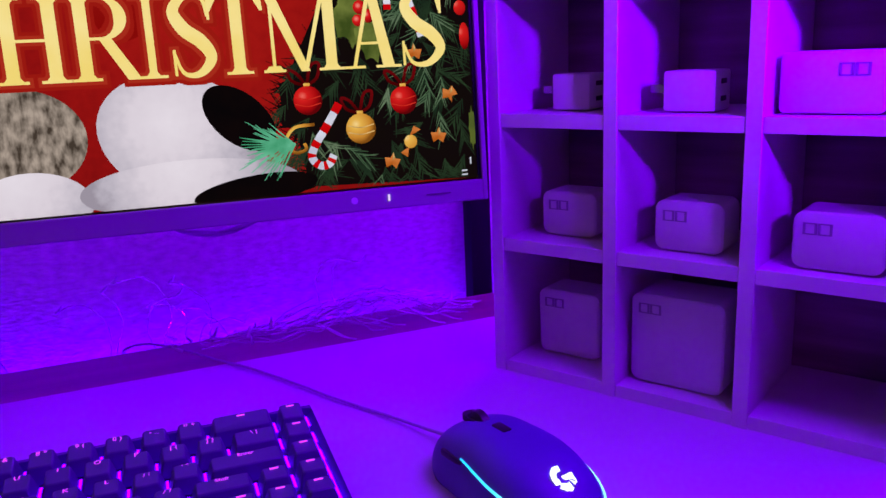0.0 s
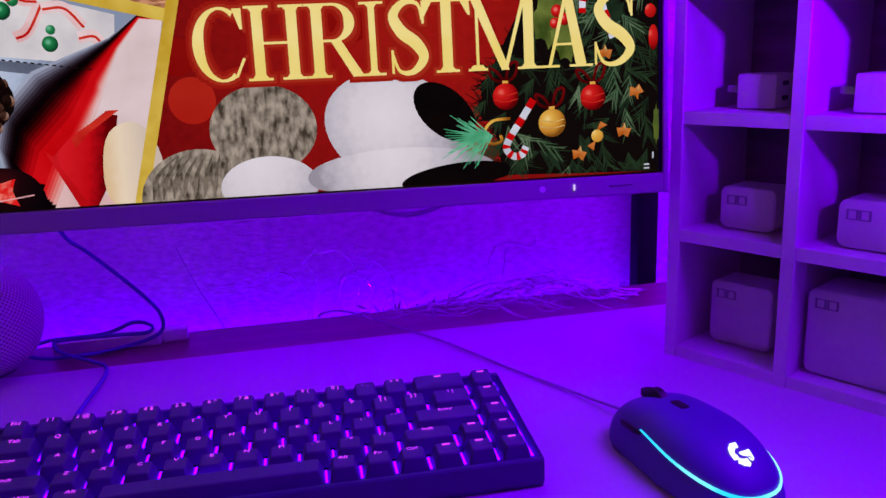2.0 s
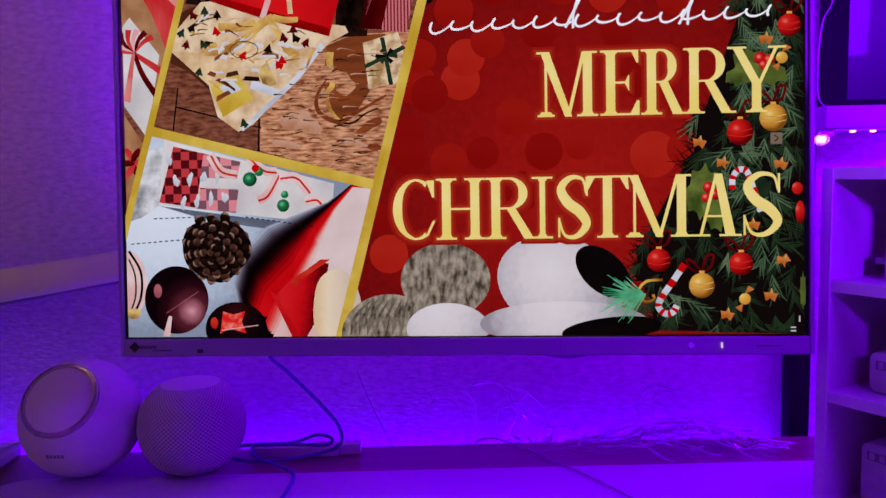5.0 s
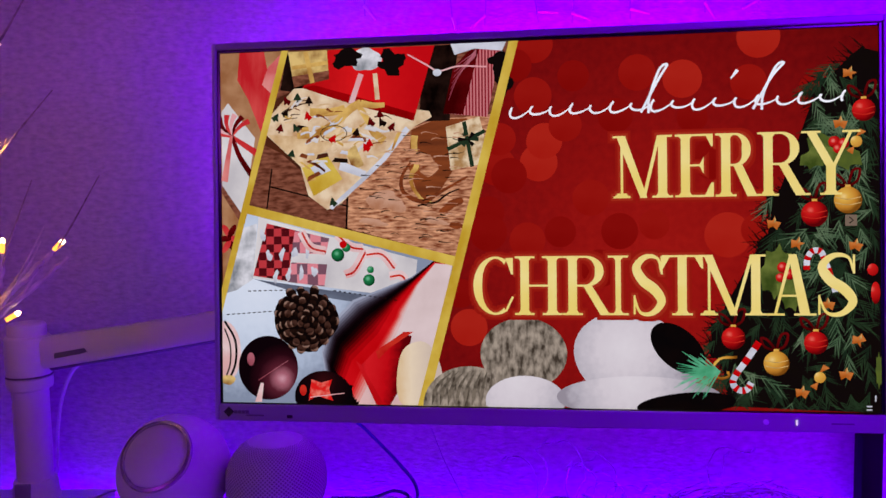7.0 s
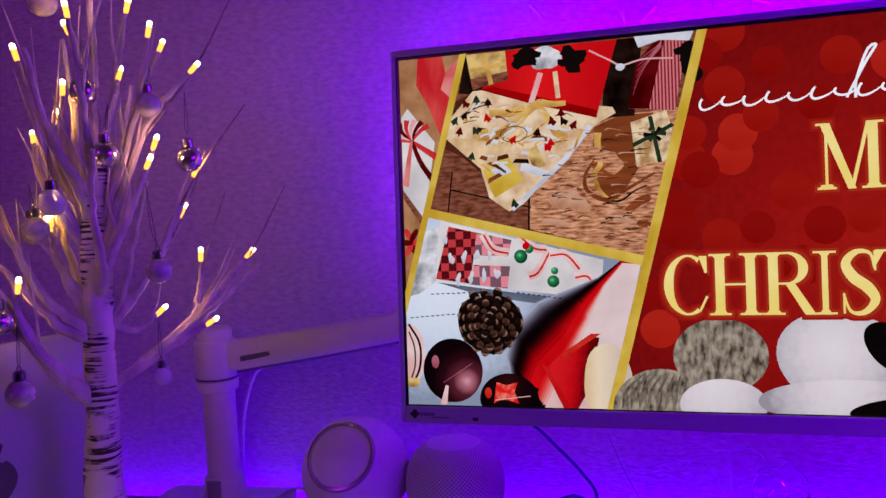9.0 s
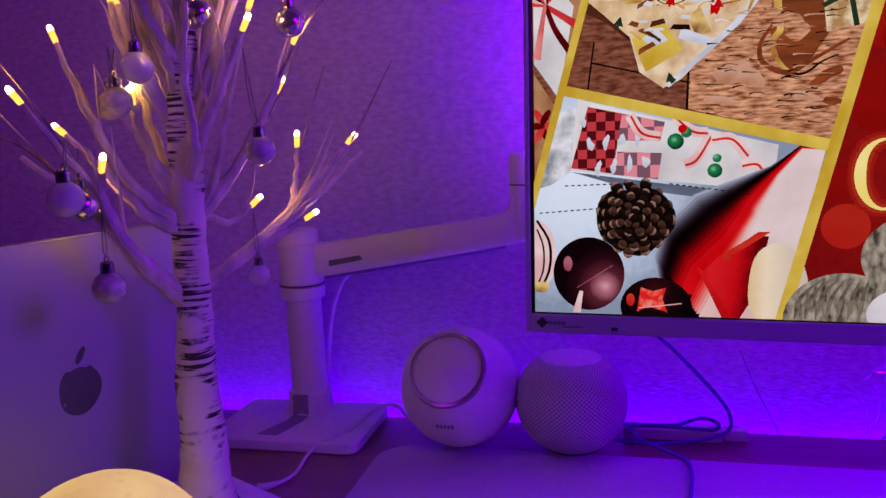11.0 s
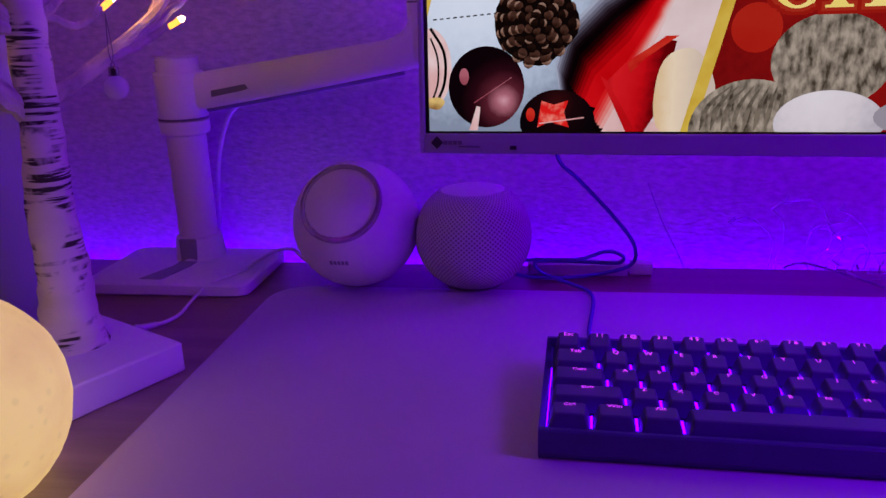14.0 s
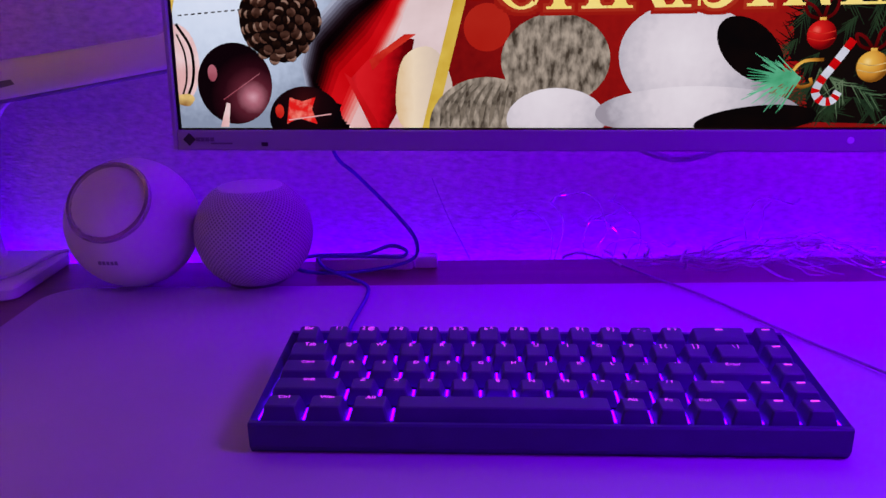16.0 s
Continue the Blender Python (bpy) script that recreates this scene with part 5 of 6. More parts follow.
part("pad", lathe([(0.0299, 0.0430), (0.0298, 0.0446), (0.0285, 0.0452), (0, 0.0454)], 56, face), PADM, charger, "grey magnetic pad")
tmat = Matrix.Translation((0, 0, 0.0525)) @ Vector((-0.06, -0.93, -0.36)).to_track_quat("Z", "Y").to_matrix().to_4x4()
for k in range(5):
    part("badge_bar", box((-0.0066 + 0.0033 * k, 0, R - 0.0001), (0.0023, 0.0034, 0.0008)), MIDGREY, charger, m=tmat)
part("charge_lead_socket", box((-0.045, 0.022, 0.012), (0.016, 0.008, 0.007), 0.002), WHITE, charger)

speaker = thing("smart_speaker", Matrix.Translation((-0.1175, 0.050, MZ)), "small round white fabric-covered smart speaker", "speaker")
prof = []
for k in range(37):
    a = radians(-64 + 126 * k / 36)
    prof.append((0.0487 * math.cos(a) ** 0.82, 0.0425 + 0.0445 * math.sin(a)))
part("fabric_body", lathe(prof, 96, uv=True), KNIT, speaker)
part("top_plate", lathe([(0.0256, 0.0806), (0.0252, 0.0818), (0.0240, 0.0822), (0, 0.0818)], 48), CHARGER, speaker, "smooth pale touch plate")
part("foot", lathe([(0.024, 0.0), (0.025, 0.0022), (0.024, 0.0035)], 40), GREYP, speaker)

# ---- laptop standing open at the side, its lid seen from behind ----
laptop = thing("laptop", pose(-0.458, -0.140, 0, 0, 0, 71.5), "open aluminium laptop seen from behind its lid", "laptop")
LIDM = pose(0, 0, 0.010, 4, 0, 0)
part("lid", upright_box((-0.040, 0, 0.002), (0.280, 0.214, 0.005), 0.010, 0.0008), ALU, laptop, "plain aluminium lid", m=LIDM @ pose(0, 0, 0.107, 90))
blob = [(0.0165 * math.cos(a) * (1 + 0.05 * math.cos(3 * a)), 0.0190 * math.sin(a) - (0.0025 if math.sin(a) > 0.9 else 0)) for a in (2 * math.pi * k / 32 for k in range(32))]
part("lid_badge", prism(blob, 0.0, 0.0006, LIDM @ pose(-0.012, -0.0046, 0.103, 90)), LOGOD, laptop, "dark rounded badge")
part("lid_badge", prism([(0.0045 * math.cos(a) * 0.6 + 0.002 + 0.003 * math.sin(a), 0.006 * math.sin(a)) for a in (2 * math.pi * k / 16 for k in range(16))], 0.0, 0.0006, LIDM @ pose(-0.012, -0.0046, 0.128, 90)), LOGOD, laptop, "dark rounded badge")
part("base", upright_box((-0.040, 0.105, 0.0065), (0.280, 0.212, 0.011), 0.010, 0.001), ALU, laptop)

# ---- moon lamp ----
moon = thing("moon_lamp", pose(-0.3475, -0.2745, 0), "glowing warm moon-shaped table lamp with faint craters", "lamp")
bm = bmesh.new()
bmesh.ops.create_icosphere(bm, subdivisions=6, radius=0.0597)
rnd = random.Random(3)
craters = [(Vector((rnd.gauss(0, 1), rnd.gauss(0, 1), rnd.gauss(0, 1))).normalized(), rnd.uniform(0.03, 0.14) ** 1.0, rnd.uniform(0.4, 1)) for _ in range(70)]
for v in bm.verts:
    n = v.co.normalized()
    d = 0.0005 * noise.fractal(n * 5, 1.0, 2.0, 5)
    for c, w, k in craters:
        x = (n - c).length / w
        if x < 1.4:
            d += k * w * 0.0045 * (-(1 - x * x) if x < 1 else 0.35 * (1 - abs(x - 1.2) / 0.2))
    v.co = n * (0.0597 + d)
part("globe", bm, MOON, moon, "lit textured globe", m=pose(0, 0, 0.0468))
moon_foot = lathe([(0.030, 0.0), (0.032, 0.002), (0.031, 0.004)], 32)
part("foot", moon_foot, WHITE, moon)

# ---- birch twig tree with lamps and baubles ----
tree = thing("twig_tree", pose(-0.362, -0.125, 0, 0, 0, 0), "white paper birch tree with lit twig tips on a white block", "tree lamp")


def T(x, y, z):
    return Vector((x + 0.362, y + 0.125, z))


plate = upright_box((0, 0, 0.0105), (0.120, 0.120, 0.021), 0.002, 0.0012)
part("base_block", plate, WHITE, tree, "white square base", m=pose(-0.0125, -0.0310, 0, 0, 0, -27.5))
trunk = bmesh.new()
axis = smooth_path([T(-0.366, -0.139, 0.018), T(-0.369, -0.134, 0.060), T(-0.3725, -0.128, 0.12), T(-0.372, -0.123, 0.19), T(-0.371, -0.120, 0.27), T(-0.368, -0.118, 0.33), T(-0.366, -0.118, 0.365)], 12)
rings = []
NS = 20
for i, p in enumerate(axis):
    u = i / (len(axis) - 1)
    r = 0.0200 - 0.0060 * min(u * 2.2, 1) - 0.0035 * u
    r *= 1 + 0.03 * math.sin(i * 1.7) + (0.06 * (1 - u * 9) if u < 0.11 else 0)
    rings.append([trunk.verts.new(p + Vector((math.cos(a), math.sin(a), 0)) * r * (1 + 0.05 * math.sin(3 * a + i * 0.4) + 0.03 * noise.noise(Vector((a, i * 0.5, 0)))))
                  for a in (2 * math.pi * k / NS for k in range(NS))])
for a, b in zip(rings, rings[1:]):
    for i in range(NS):
        trunk.faces.new((a[i], a[(i + 1) % NS], b[(i + 1) % NS], b[i]))
trunk.faces.new(rings[0][::-1])
trunk.faces.new(rings[-1])
part("trunk", trunk, BARK, tree, "white bark with black scars")


def trunk_at(z):
    best = min(axis, key=lambda p: abs(p.z - z))
    return best.copy()


rnd = random.Random(8)


def side_twig(path):
    """A bare thin twig forking off a limb."""
    k = int(len(path) * rnd.uniform(0.45, 0.75))
    p, d = path[k], (path[k + 1] - path[k - 1]).normalized()
    out = (d + Vector((rnd.uniform(-0.5, 0.5), rnd.uniform(-0.35, 0.35), rnd.uniform(0.1, 0.5)))).normalized()
    ln = rnd.uniform(0.035, 0.085)
    part("twig", tube([p, p + out * ln * 0.5 + Vector((rnd.gauss(0, 0.003), rnd.gauss(0, 0.003), 0)), p + out * ln + Vector((0, 0, 0.008))], 0.0017, 0.0005, 6, 5), TWIG, tree)


def branch(z0, mids, tip, r0=0.0062, lamp=True, stub=0.0125, twig=None):
    """A limb from the trunk through mids to a lit tip, with an optional bare twig beyond it."""
    pts = [trunk_at(z0)] + [T(*m) for m in mids] + [T(*tip)]
    path = smooth_path(pts, 7)
    path = [p + Vector((rnd.gauss(0, 0.0006), rnd.gauss(0, 0.0006), rnd.gauss(0, 0.0006))) for p in path]
    part("branch", add_tube(bmesh.new(), path, r0 * 1.05, 0.0018, 8), TWIG, tree)
    side_twig(path)
    d = (path[-1] - path[-4]).normalized()
    if lamp:
        lamp_at(path[-1], d, stub)
    if twig:
        part("twig", tube([path[-9], path[-1] + Vector((0.004, 0.002, 0.004)), T(*twig)], 0.0016, 0.0005, 6, 5), TWIGTIP, tree)
    return path


LAMPS = []


def lamp_at(p, d, size=0.0125):
    m = Matrix.Translation(p) @ d.to_track_quat("Z", "Y").to_matrix().to_4x4()
    bulb = part("lit_tip", lathe([(0.0018, -0.001), (0.0021, 0.002), (0.0021, size * 0.62)], 10), LEDWARM, tree, "warm lit tip", m=m)
    part("lit_core", lathe([(0.0021, size * 0.62), (0.0019, size * 0.9), (0.0, size)], 10), LEDCORE, bulb)
    LAMPS.append(p + d * (size + 0.003))


branch(0.175, [(-0.348, -0.100, 0.196), (-0.325, -0.075, 0.212)], (-0.309, -0.062, 0.222), 0.0050)
branch(0.175, [(-0.345, -0.098, 0.198), (-0.322, -0.064, 0.225), (-0.318, -0.054, 0.250)], (-0.317, -0.047, 0.277), 0.0045, twig=(-0.296, -0.034, 0.338))
branch(0.178, [(-0.345, -0.095, 0.200), (-0.318, -0.060, 0.232), (-0.295, -0.040, 0.262)], (-0.282, -0.030, 0.277), 0.0050, twig=(-0.247, -0.014, 0.341))
branch(0.178, [(-0.330, -0.080, 0.212), (-0.300, -0.050, 0.240)], (-0.270, -0.030, 0.271), 0.0035, lamp=False)
branch(0.235, [(-0.352, -0.100, 0.225)], (-0.340, -0.086, 0.236), 0.0030)
branch(0.225, [(-0.352, -0.104, 0.250), (-0.330, -0.085, 0.290)], (-0.316, -0.078, 0.318), 0.0050, twig=(-0.296, -0.066, 0.372))
branch(0.225, [(-0.345, -0.100, 0.262), (-0.318, -0.086, 0.315)], (-0.300, -0.080, 0.352), 0.0050, twig=(-0.262, -0.055, 0.410))
branch(0.255, [(-0.352, -0.128, 0.290), (-0.334, -0.118, 0.330)], (-0.320, -0.106, 0.374), 0.0062)
branch(0.255, [(-0.350, -0.126, 0.295), (-0.332, -0.118, 0.335)], (-0.318, -0.122, 0.358), 0.0060)
branch(0.262, [(-0.350, -0.120, 0.320), (-0.326, -0.106, 0.390)], (-0.292, -0.090, 0.434), 0.0052, twig=(-0.256, -0.080, 0.494))
branch(0.290, [(-0.352, -0.112, 0.350), (-0.345, -0.080, 0.420)], (-0.337, -0.058, 0.460), 0.0050)
branch(0.330, [(-0.352, -0.118, 0.390), (-0.342, -0.120, 0.415)], (-0.338, -0.120, 0.428), 0.0050)
for k in range(8):
    turn = 2.399 * k + 0.6
    z0 = 0.215 + 0.017 * k
    reach, rise = rnd.uniform(0.035, 0.075), rnd.uniform(0.10, 0.17)
    q = [(-0.371 + reach * f * math.cos(turn) + rnd.uniform(-0.004, 0.004), -0.120 + reach * f * math.sin(turn), z0 + rise * g) for f, g in ((0.45, 0.30), (0.75, 0.62), (1.0, 1.0))]
    branch(z0, q[:2], q[2], rnd.uniform(0.0036, 0.0052), lamp=k % 4 == 1)
branch(0.330, [(-0.348, -0.116, 0.400), (-0.338, -0.118, 0.440)], (-0.327, -0.120, 0.480), 0.0052)
branch(0.350, [(-0.364, -0.118, 0.400), (-0.368, -0.120, 0.440)], (-0.378, -0.120, 0.468), 0.0056)
branch(0.350, [(-0.362, -0.120, 0.400), (-0.360, -0.118, 0.440)], (-0.355, -0.122, 0.520), 0.0058)
branch(0.300, [(-0.384, -0.116, 0.350), (-0.392, -0.118, 0.390)], (-0.388, -0.120, 0.420), 0.0048)
branch(0.300, [(-0.386, -0.126, 0.345), (-0.398, -0.124, 0.378)], (-0.398, -0.120, 0.398), 0.0046)
branch(0.285, [(-0.392, -0.132, 0.330), (-0.410, -0.128, 0.362)], (-0.417, -0.120, 0.384), 0.0048)
branch(0.245, [(-0.388, -0.134, 0.275), (-0.402, -0.128, 0.300)], (-0.405, -0.124, 0.314), 0.0046)
branch(0.232, [(-0.386, -0.132, 0.262), (-0.394, -0.134, 0.290)], (-0.396, -0.137, 0.312), 0.0040)
branch(0.225, [(-0.392, -0.146, 0.252), (-0.420, -0.150, 0.300)], (-0.442, -0.150, 0.355), 0.0052)
branch(0.218, [(-0.392, -0.146, 0.240), (-0.414, -0.152, 0.268)], (-0.438, -0.155, 0.294), 0.0052)
branch(0.168, [(-0.388, -0.150, 0.195), (-0.402, -0.160, 0.222)], (-0.414, -0.161, 0.240), 0.0062)
branch(0.172, [(-0.388, -0.152, 0.200), (-0.396, -0.176, 0.240)], (-0.391, -0.186, 0.270), 0.0060)
branch(0.172, [(-0.390, -0.154, 0.205), (-0.404, -0.182, 0.262)], (-0.426, -0.207, 0.313), 0.0060, twig=(-0.446, -0.222, 0.360))
branch(0.172, [(-0.392, -0.154, 0.210), (-0.412, -0.180, 0.250)], (-0.440, -0.196, 0.280), 0.0044, lamp=False, twig=(-0.470, -0.205, 0.300))
branch(0.310, [(-0.372, -0.136, 0.350), (-0.380, -0.160, 0.400)], (-0.386, -0.170, 0.440), 0.0048)
branch(0.320, [(-0.360, -0.132, 0.372), (-0.350, -0.150, 0.420)], (-0.348, -0.160, 0.470), 0.0048)


def bauble(c, r, ball, label, hang):
    ob = thing("bauble", Matrix.Translation(c), label, "ornament", "baubles on the twig tree")
    part("ball", lathe([(0, -r)] + [(r * math.cos(radians(a)), r * math.sin(radians(a))) for a in range(-80, 81, 10)] + [(0, r)], 28), ball, ob)
    part("cap", lathe([(r * 0.40, r * 0.88), (r * 0.42, r * 1.0), (r * 0.40, r * 1.5), (r * 0.30, r * 1.6), (0, r * 1.6)], 16), CHROME, ob, "metal cap")
    part("loop", tube([(r * 0.16 * math.cos(a), 0, r * 1.75 + r * 0.2 * math.sin(a)) for a in (-1.2, 0, 1.57, 3.14, 4.34)], 0.0004, seg=5, steps=4), CHROME, ob)
    top = Vector(hang) - Vector(c)
    part("thread", tube([(0, 0, r * 1.9), (top * 0.5) + Vector((0.0012, 0, 0)), top], 0.0004, seg=5, steps=4), GREYP, ob)
    part("thread", tube([(0, 0, r * 1.9), (top * 0.5) - Vector((0.0016, 0, 0)), top], 0.0004, seg=5, steps=4), GREYP, ob)
    return ob


PE, SI, CL = "frosted pearl bauble with metal cap", "shiny silver bauble with metal cap", "clear glittered bauble with metal cap"
for c, r, ball, lab, hang in (((-0.386, -0.196, 0.196), 0.0105, PEARL, PE, (-0.398, -0.180, 0.245)), ((-0.330, -0.102, 0.186), 0.0082, CLEARG, CL, (-0.338, -0.088, 0.232)),
                              ((-0.306, -0.134, 0.277), 0.0100, PEARL, PE, (-0.318, -0.124, 0.346)), ((-0.399, -0.210, 0.254), 0.0110, CLEARG, CL, (-0.410, -0.192, 0.290)),
                              ((-0.404, -0.190, 0.248), 0.0105, SILVER, SI, (-0.410, -0.180, 0.284)), ((-0.376, -0.158, 0.334), 0.0105, CLEARG, CL, (-0.382, -0.150, 0.380)),
                              ((-0.402, -0.146, 0.314), 0.0102, PEARL, PE, (-0.408, -0.142, 0.350)), ((-0.296, -0.094, 0.364), 0.0105, SILVER, SI, (-0.298, -0.090, 0.420)),
                              ((-0.356, -0.138, 0.418), 0.0108, SILVER, SI, (-0.362, -0.128, 0.462)), ((-0.343, -0.136, 0.369), 0.0105, SILVER, SI, (-0.346, -0.124, 0.410)),
                              ((-0.318, -0.112, 0.408), 0.0100, PEARL, PE, (-0.318, -0.106, 0.440)), ((-0.387, -0.136, 0.490), 0.0115, PEARL, PE, (-0.378, -0.124, 0.530)),
                              ((-0.421, -0.126, 0.312), 0.0105, PEARL, PE, (-0.417, -0.122, 0.352))):
    bauble(c, r, ball, lab, hang)

# ---- keyboard ----
KP = 0.01905
KW, KD = 16 * KP + 0.008, 5 * KP + 0.0085
keyboard = thing("keyboard", pose(0.0987, -0.2258, MZ, 0, 0, -1.5) @ Matrix.Diagonal((0.982, 1.02, 1, 1)), "compact dark mechanical keyboard with violet backlight", "keyboard")
case = bmesh.new()
ZF, ZB = 0.0182, 0.0242
prof = [(0.0028, 0.0), (KD - 0.004, 0.0), (KD, 0.004), (KD, ZB), (KD - 0.0030, ZB), (KD - 0.0042, ZB - 0.006), (0.0042, ZF - 0.005), (0.0030, ZF), (0.0008, ZF), (0.0, ZF - 0.001), (0.0, 0.0050)]
ends = []
for x in (-KW / 2, -KW / 2 + 0.004, KW / 2 - 0.004, KW / 2):
    outer = abs(x) > KW / 2 - 0.001
    ring = []
    for k, (y, z) in enumerate(prof):
        if outer and k in (5, 6):
            z = ZB if k == 5 else ZF
        ring.append(case.verts.new((x, y, z)))
    ends.append(ring)
n = len(prof)
for a, b in zip(ends, ends[1:]):
    for i in range(n):
        case.faces.new((a[i], a[(i + 1) % n], b[(i + 1) % n], b[i]))
case.faces.new(ends[0][::-1])
case.faces.new(ends[-1])
bmesh.ops.recalc_face_normals(case, faces=case.faces[:])
part("case", case, CASEM, keyboard, "dark plastic case", smooth=False)
TILT_K = math.degrees(math.atan2(ZB - ZF, KD))


def cap_mesh(w, row):
    """A tapered key cap w units wide, dished on top."""
    bm = bmesh.new()
    hw, hd, h = w * KP / 2 - 0.0011, KP / 2 - 0.0008, (0.0100, 0.0092, 0.0085, 0.0085, 0.0092)[row]
    lean = (0.0016, 0.0009, 0.0, -0.0006, -0.0008)[row]
    rings = []
    for z, ins, insy in ((0, 0, 0), (h * 0.5, 0.0011, 0.0011), (h - 0.0006, 0.0024, 0.0022), (h, 0.0031, 0.0029)):
        k = z / h
        x, y, c = hw - ins, hd - insy, 0.0010
        ring = [(x, y - c), (x - c * 0.4, y - c * 0.4), (x - c, y), (-x + c, y), (-x + c * 0.4, y - c * 0.4), (-x, y - c),
                (-x, -y + c), (-x + c * 0.4, -y + c * 0.4), (-x + c, -y), (x - c, -y), (x - c * 0.4, -y + c * 0.4), (x, -y + c)]
        rings.append([bm.verts.new((px, py + 0.0006 * k, z + k * lean * py / hd)) for px, py in ring])
    for a, b in zip(rings, rings[1:]):
        for i in range(12):
            bm.faces.new((a[i], a[(i + 1) % 12], b[(i + 1) % 12], b[i]))
    mid = bm.verts.new((0, 0.0006, h - (0.0005 if w < 5 else -0.0004)))
    for i in range(12):
        bm.faces.new((rings[-1][i], rings[-1][(i + 1) % 12], mid))
    return mesh_of(bm, "key", KEYM, True, 28), h, lean


ROWS_K = [
    [("Esc", 1)] + [(c, 1) for c in ("1 !", "2 @", "3 #", "4 $", "5 %", "6 ^", "7 &", "8 *", "9 (", "0 )", "- _", "= +")] + [("|", 2), ("|", 1)],
    [("Tab", 1.5)] + [(c, 1) for c in "QWERTYUIOP"] + [("[ {", 1), ("] }", 1), ("\\ |", 1.5), ("|", 1)],
    [("Caps", 1.75)] + [(c, 1) for c in "ASDFGHJKL"] + [("; :", 1), ("' \"", 1), ("Enter", 2.25), ("|", 1)],
    [("Shift", 2.25)] + [(c, 1) for c in "ZXCVBNM"] + [(", <", 1), (". >", 1), ("/ ?", 1), ("Shift", 1.75), ("|", 1), ("|", 1)],
    [("Ctrl", 1.25), ("Win", 1.25), ("Alt", 1.25), ("", 6.25), ("Alt", 1), ("Fn", 1), ("Ctrl", 1), ("|", 1), ("|", 1), ("|", 1)],
]
cap_cache, text_cache = {}, {}
leds = bmesh.new()
for row, keys in enumerate(ROWS_K):
    x = -8 * KP
    y = 0.0042 + KP * (4 - row + 0.5)
    zp = ZF - 0.0040 + (ZB - ZF) * y / KD
    for name, w in keys:
        if (w, row) not in cap_cache:
            cap_cache[(w, row)] = cap_mesh(w, row)
        me, h, lean = cap_cache[(w, row)]
        ob = new("key", me)
        ob.parent = keyboard
        ob.matrix_local = pose(x + w * KP / 2, y, zp, TILT_K)
        lz = h + 0.00035 + (lean * 0.45)
        if name == "|":
            part("legend", box((0, 0.0042, lz), (0.0045, 0.0011, 0.0002)), LEGEND, ob)
        elif name:
            if name not in text_cache:
                me2 = lettering(name, 0.0046 if len(name) < 4 else 0.0040)
                me2.materials.append(LEGEND)
                text_cache[name] = me2
            lg = new("legend", text_cache[name])
            lg.parent = ob
            lg.matrix_local = pose(0, 0.0042, lz, math.degrees(math.atan2(lean, KP / 2 - 0.0007)))
        elif w > 5:
            part("legend", box((0, 0.0078, h * 0.55), (0.030, 0.0005, 0.0012)), KEYLED, ob)
        # a diode shining up beside each switch
        add_box(leds, (x + w * KP - 0.0002, y + 0.002, zp + 0.0002), (0.0014, 0.0120, 0.0005))
        add_box(leds, (x + w * KP / 2, y + KP / 2 - 0.0001, zp + 0.0002), (w * KP * 0.72, 0.0016, 0.0005))
        x += w * KP
for sx in (-8 * KP + 0.0001, 8 * KP - 0.0001):
    add_box(leds, (sx, 2.5 * KP + 0.004, (ZF + ZB) / 2 - 0.0046), (0.0006, 5 * KP - 0.006, 0.0005))
for k in range(16):
    add_box(leds, (-7.5 * KP + k * KP, 0.0044, ZF - 0.0044), (KP * 0.8, 0.0007, 0.0004))
# a few of the lit tips throw the light that falls on the bark
for k in range(3, len(LAMPS), 2):
    tip = bpy.data.lights.new("lit_tip_light", "POINT")
    tip.energy, tip.color, tip.shadow_soft_size = 0.030, (1.0, 0.44, 0.08), 0.004
    new("lit_tip_light", tip).location = tree.matrix_world @ LAMPS[k]
part("backlight", leds, KEYLED, keyboard, "violet diodes between the keys", smooth=False)
part("cable_socket", box((-0.118, KD + 0.006, 0.010), (0.012, 0.014, 0.008), 0.002), DARK, keyboard)

# ---- mouse ----
mouse = thing("mouse", pose(0.3380, -0.2305, MZ, 0, 0, 11.5), "dark wired computer mouse with lit cyan strip and badge", "mouse")


def mouse_point(th, ph):
    c, s = math.cos(ph), math.sin(ph)
    k = max(c, 0) ** 0.52
    ct, st = math.cos(th), math.sin(th)
    x = 0.0310 * math.copysign(abs(ct) ** 0.78, ct)
    y = 0.0583 * math.copysign(abs(st) ** 0.86, st)
    waist = 1 - 0.09 * math.exp(-((y - 0.014) / 0.022) ** 2)
    y2 = y * k
    u = (y2 + 0.0583) / 0.1166
    H = 0.0342 * (0.50 + 0.50 * math.sin(math.pi * min(max(0.12 + 0.80 * (1 - u) ** 0.9, 0), 1)) ** 0.8)
    return Vector((x * k * waist, y2, 0.0015 + (H - 0.0015) * max(s, 0) ** 0.92))


bm = bmesh.new()
NT, NP = 72, 22
rings = [[bm.verts.new(mouse_point(2 * math.pi * i / NT, radians(89.5) * j / NP)) for i in range(NT)] for j in range(NP)]
for a, b in zip(rings, rings[1:]):
    for i in range(NT):
        bm.faces.new((a[i], a[(i + 1) % NT], b[(i + 1) % NT], b[i]))
bm.faces.new(rings[0][::-1])
top = bm.verts.new(mouse_point(0, radians(90)))
for i in range(NT):
    bm.faces.new((rings[-1][i], rings[-1][(i + 1) % NT], top))
part("shell", bm, MOUSEM, mouse, "matt dark shell")
part("sole", upright_box((0, 0, 0.0008), (0.052, 0.104, 0.0014), 0.02, 0.0), DARK, mouse)
strip = []
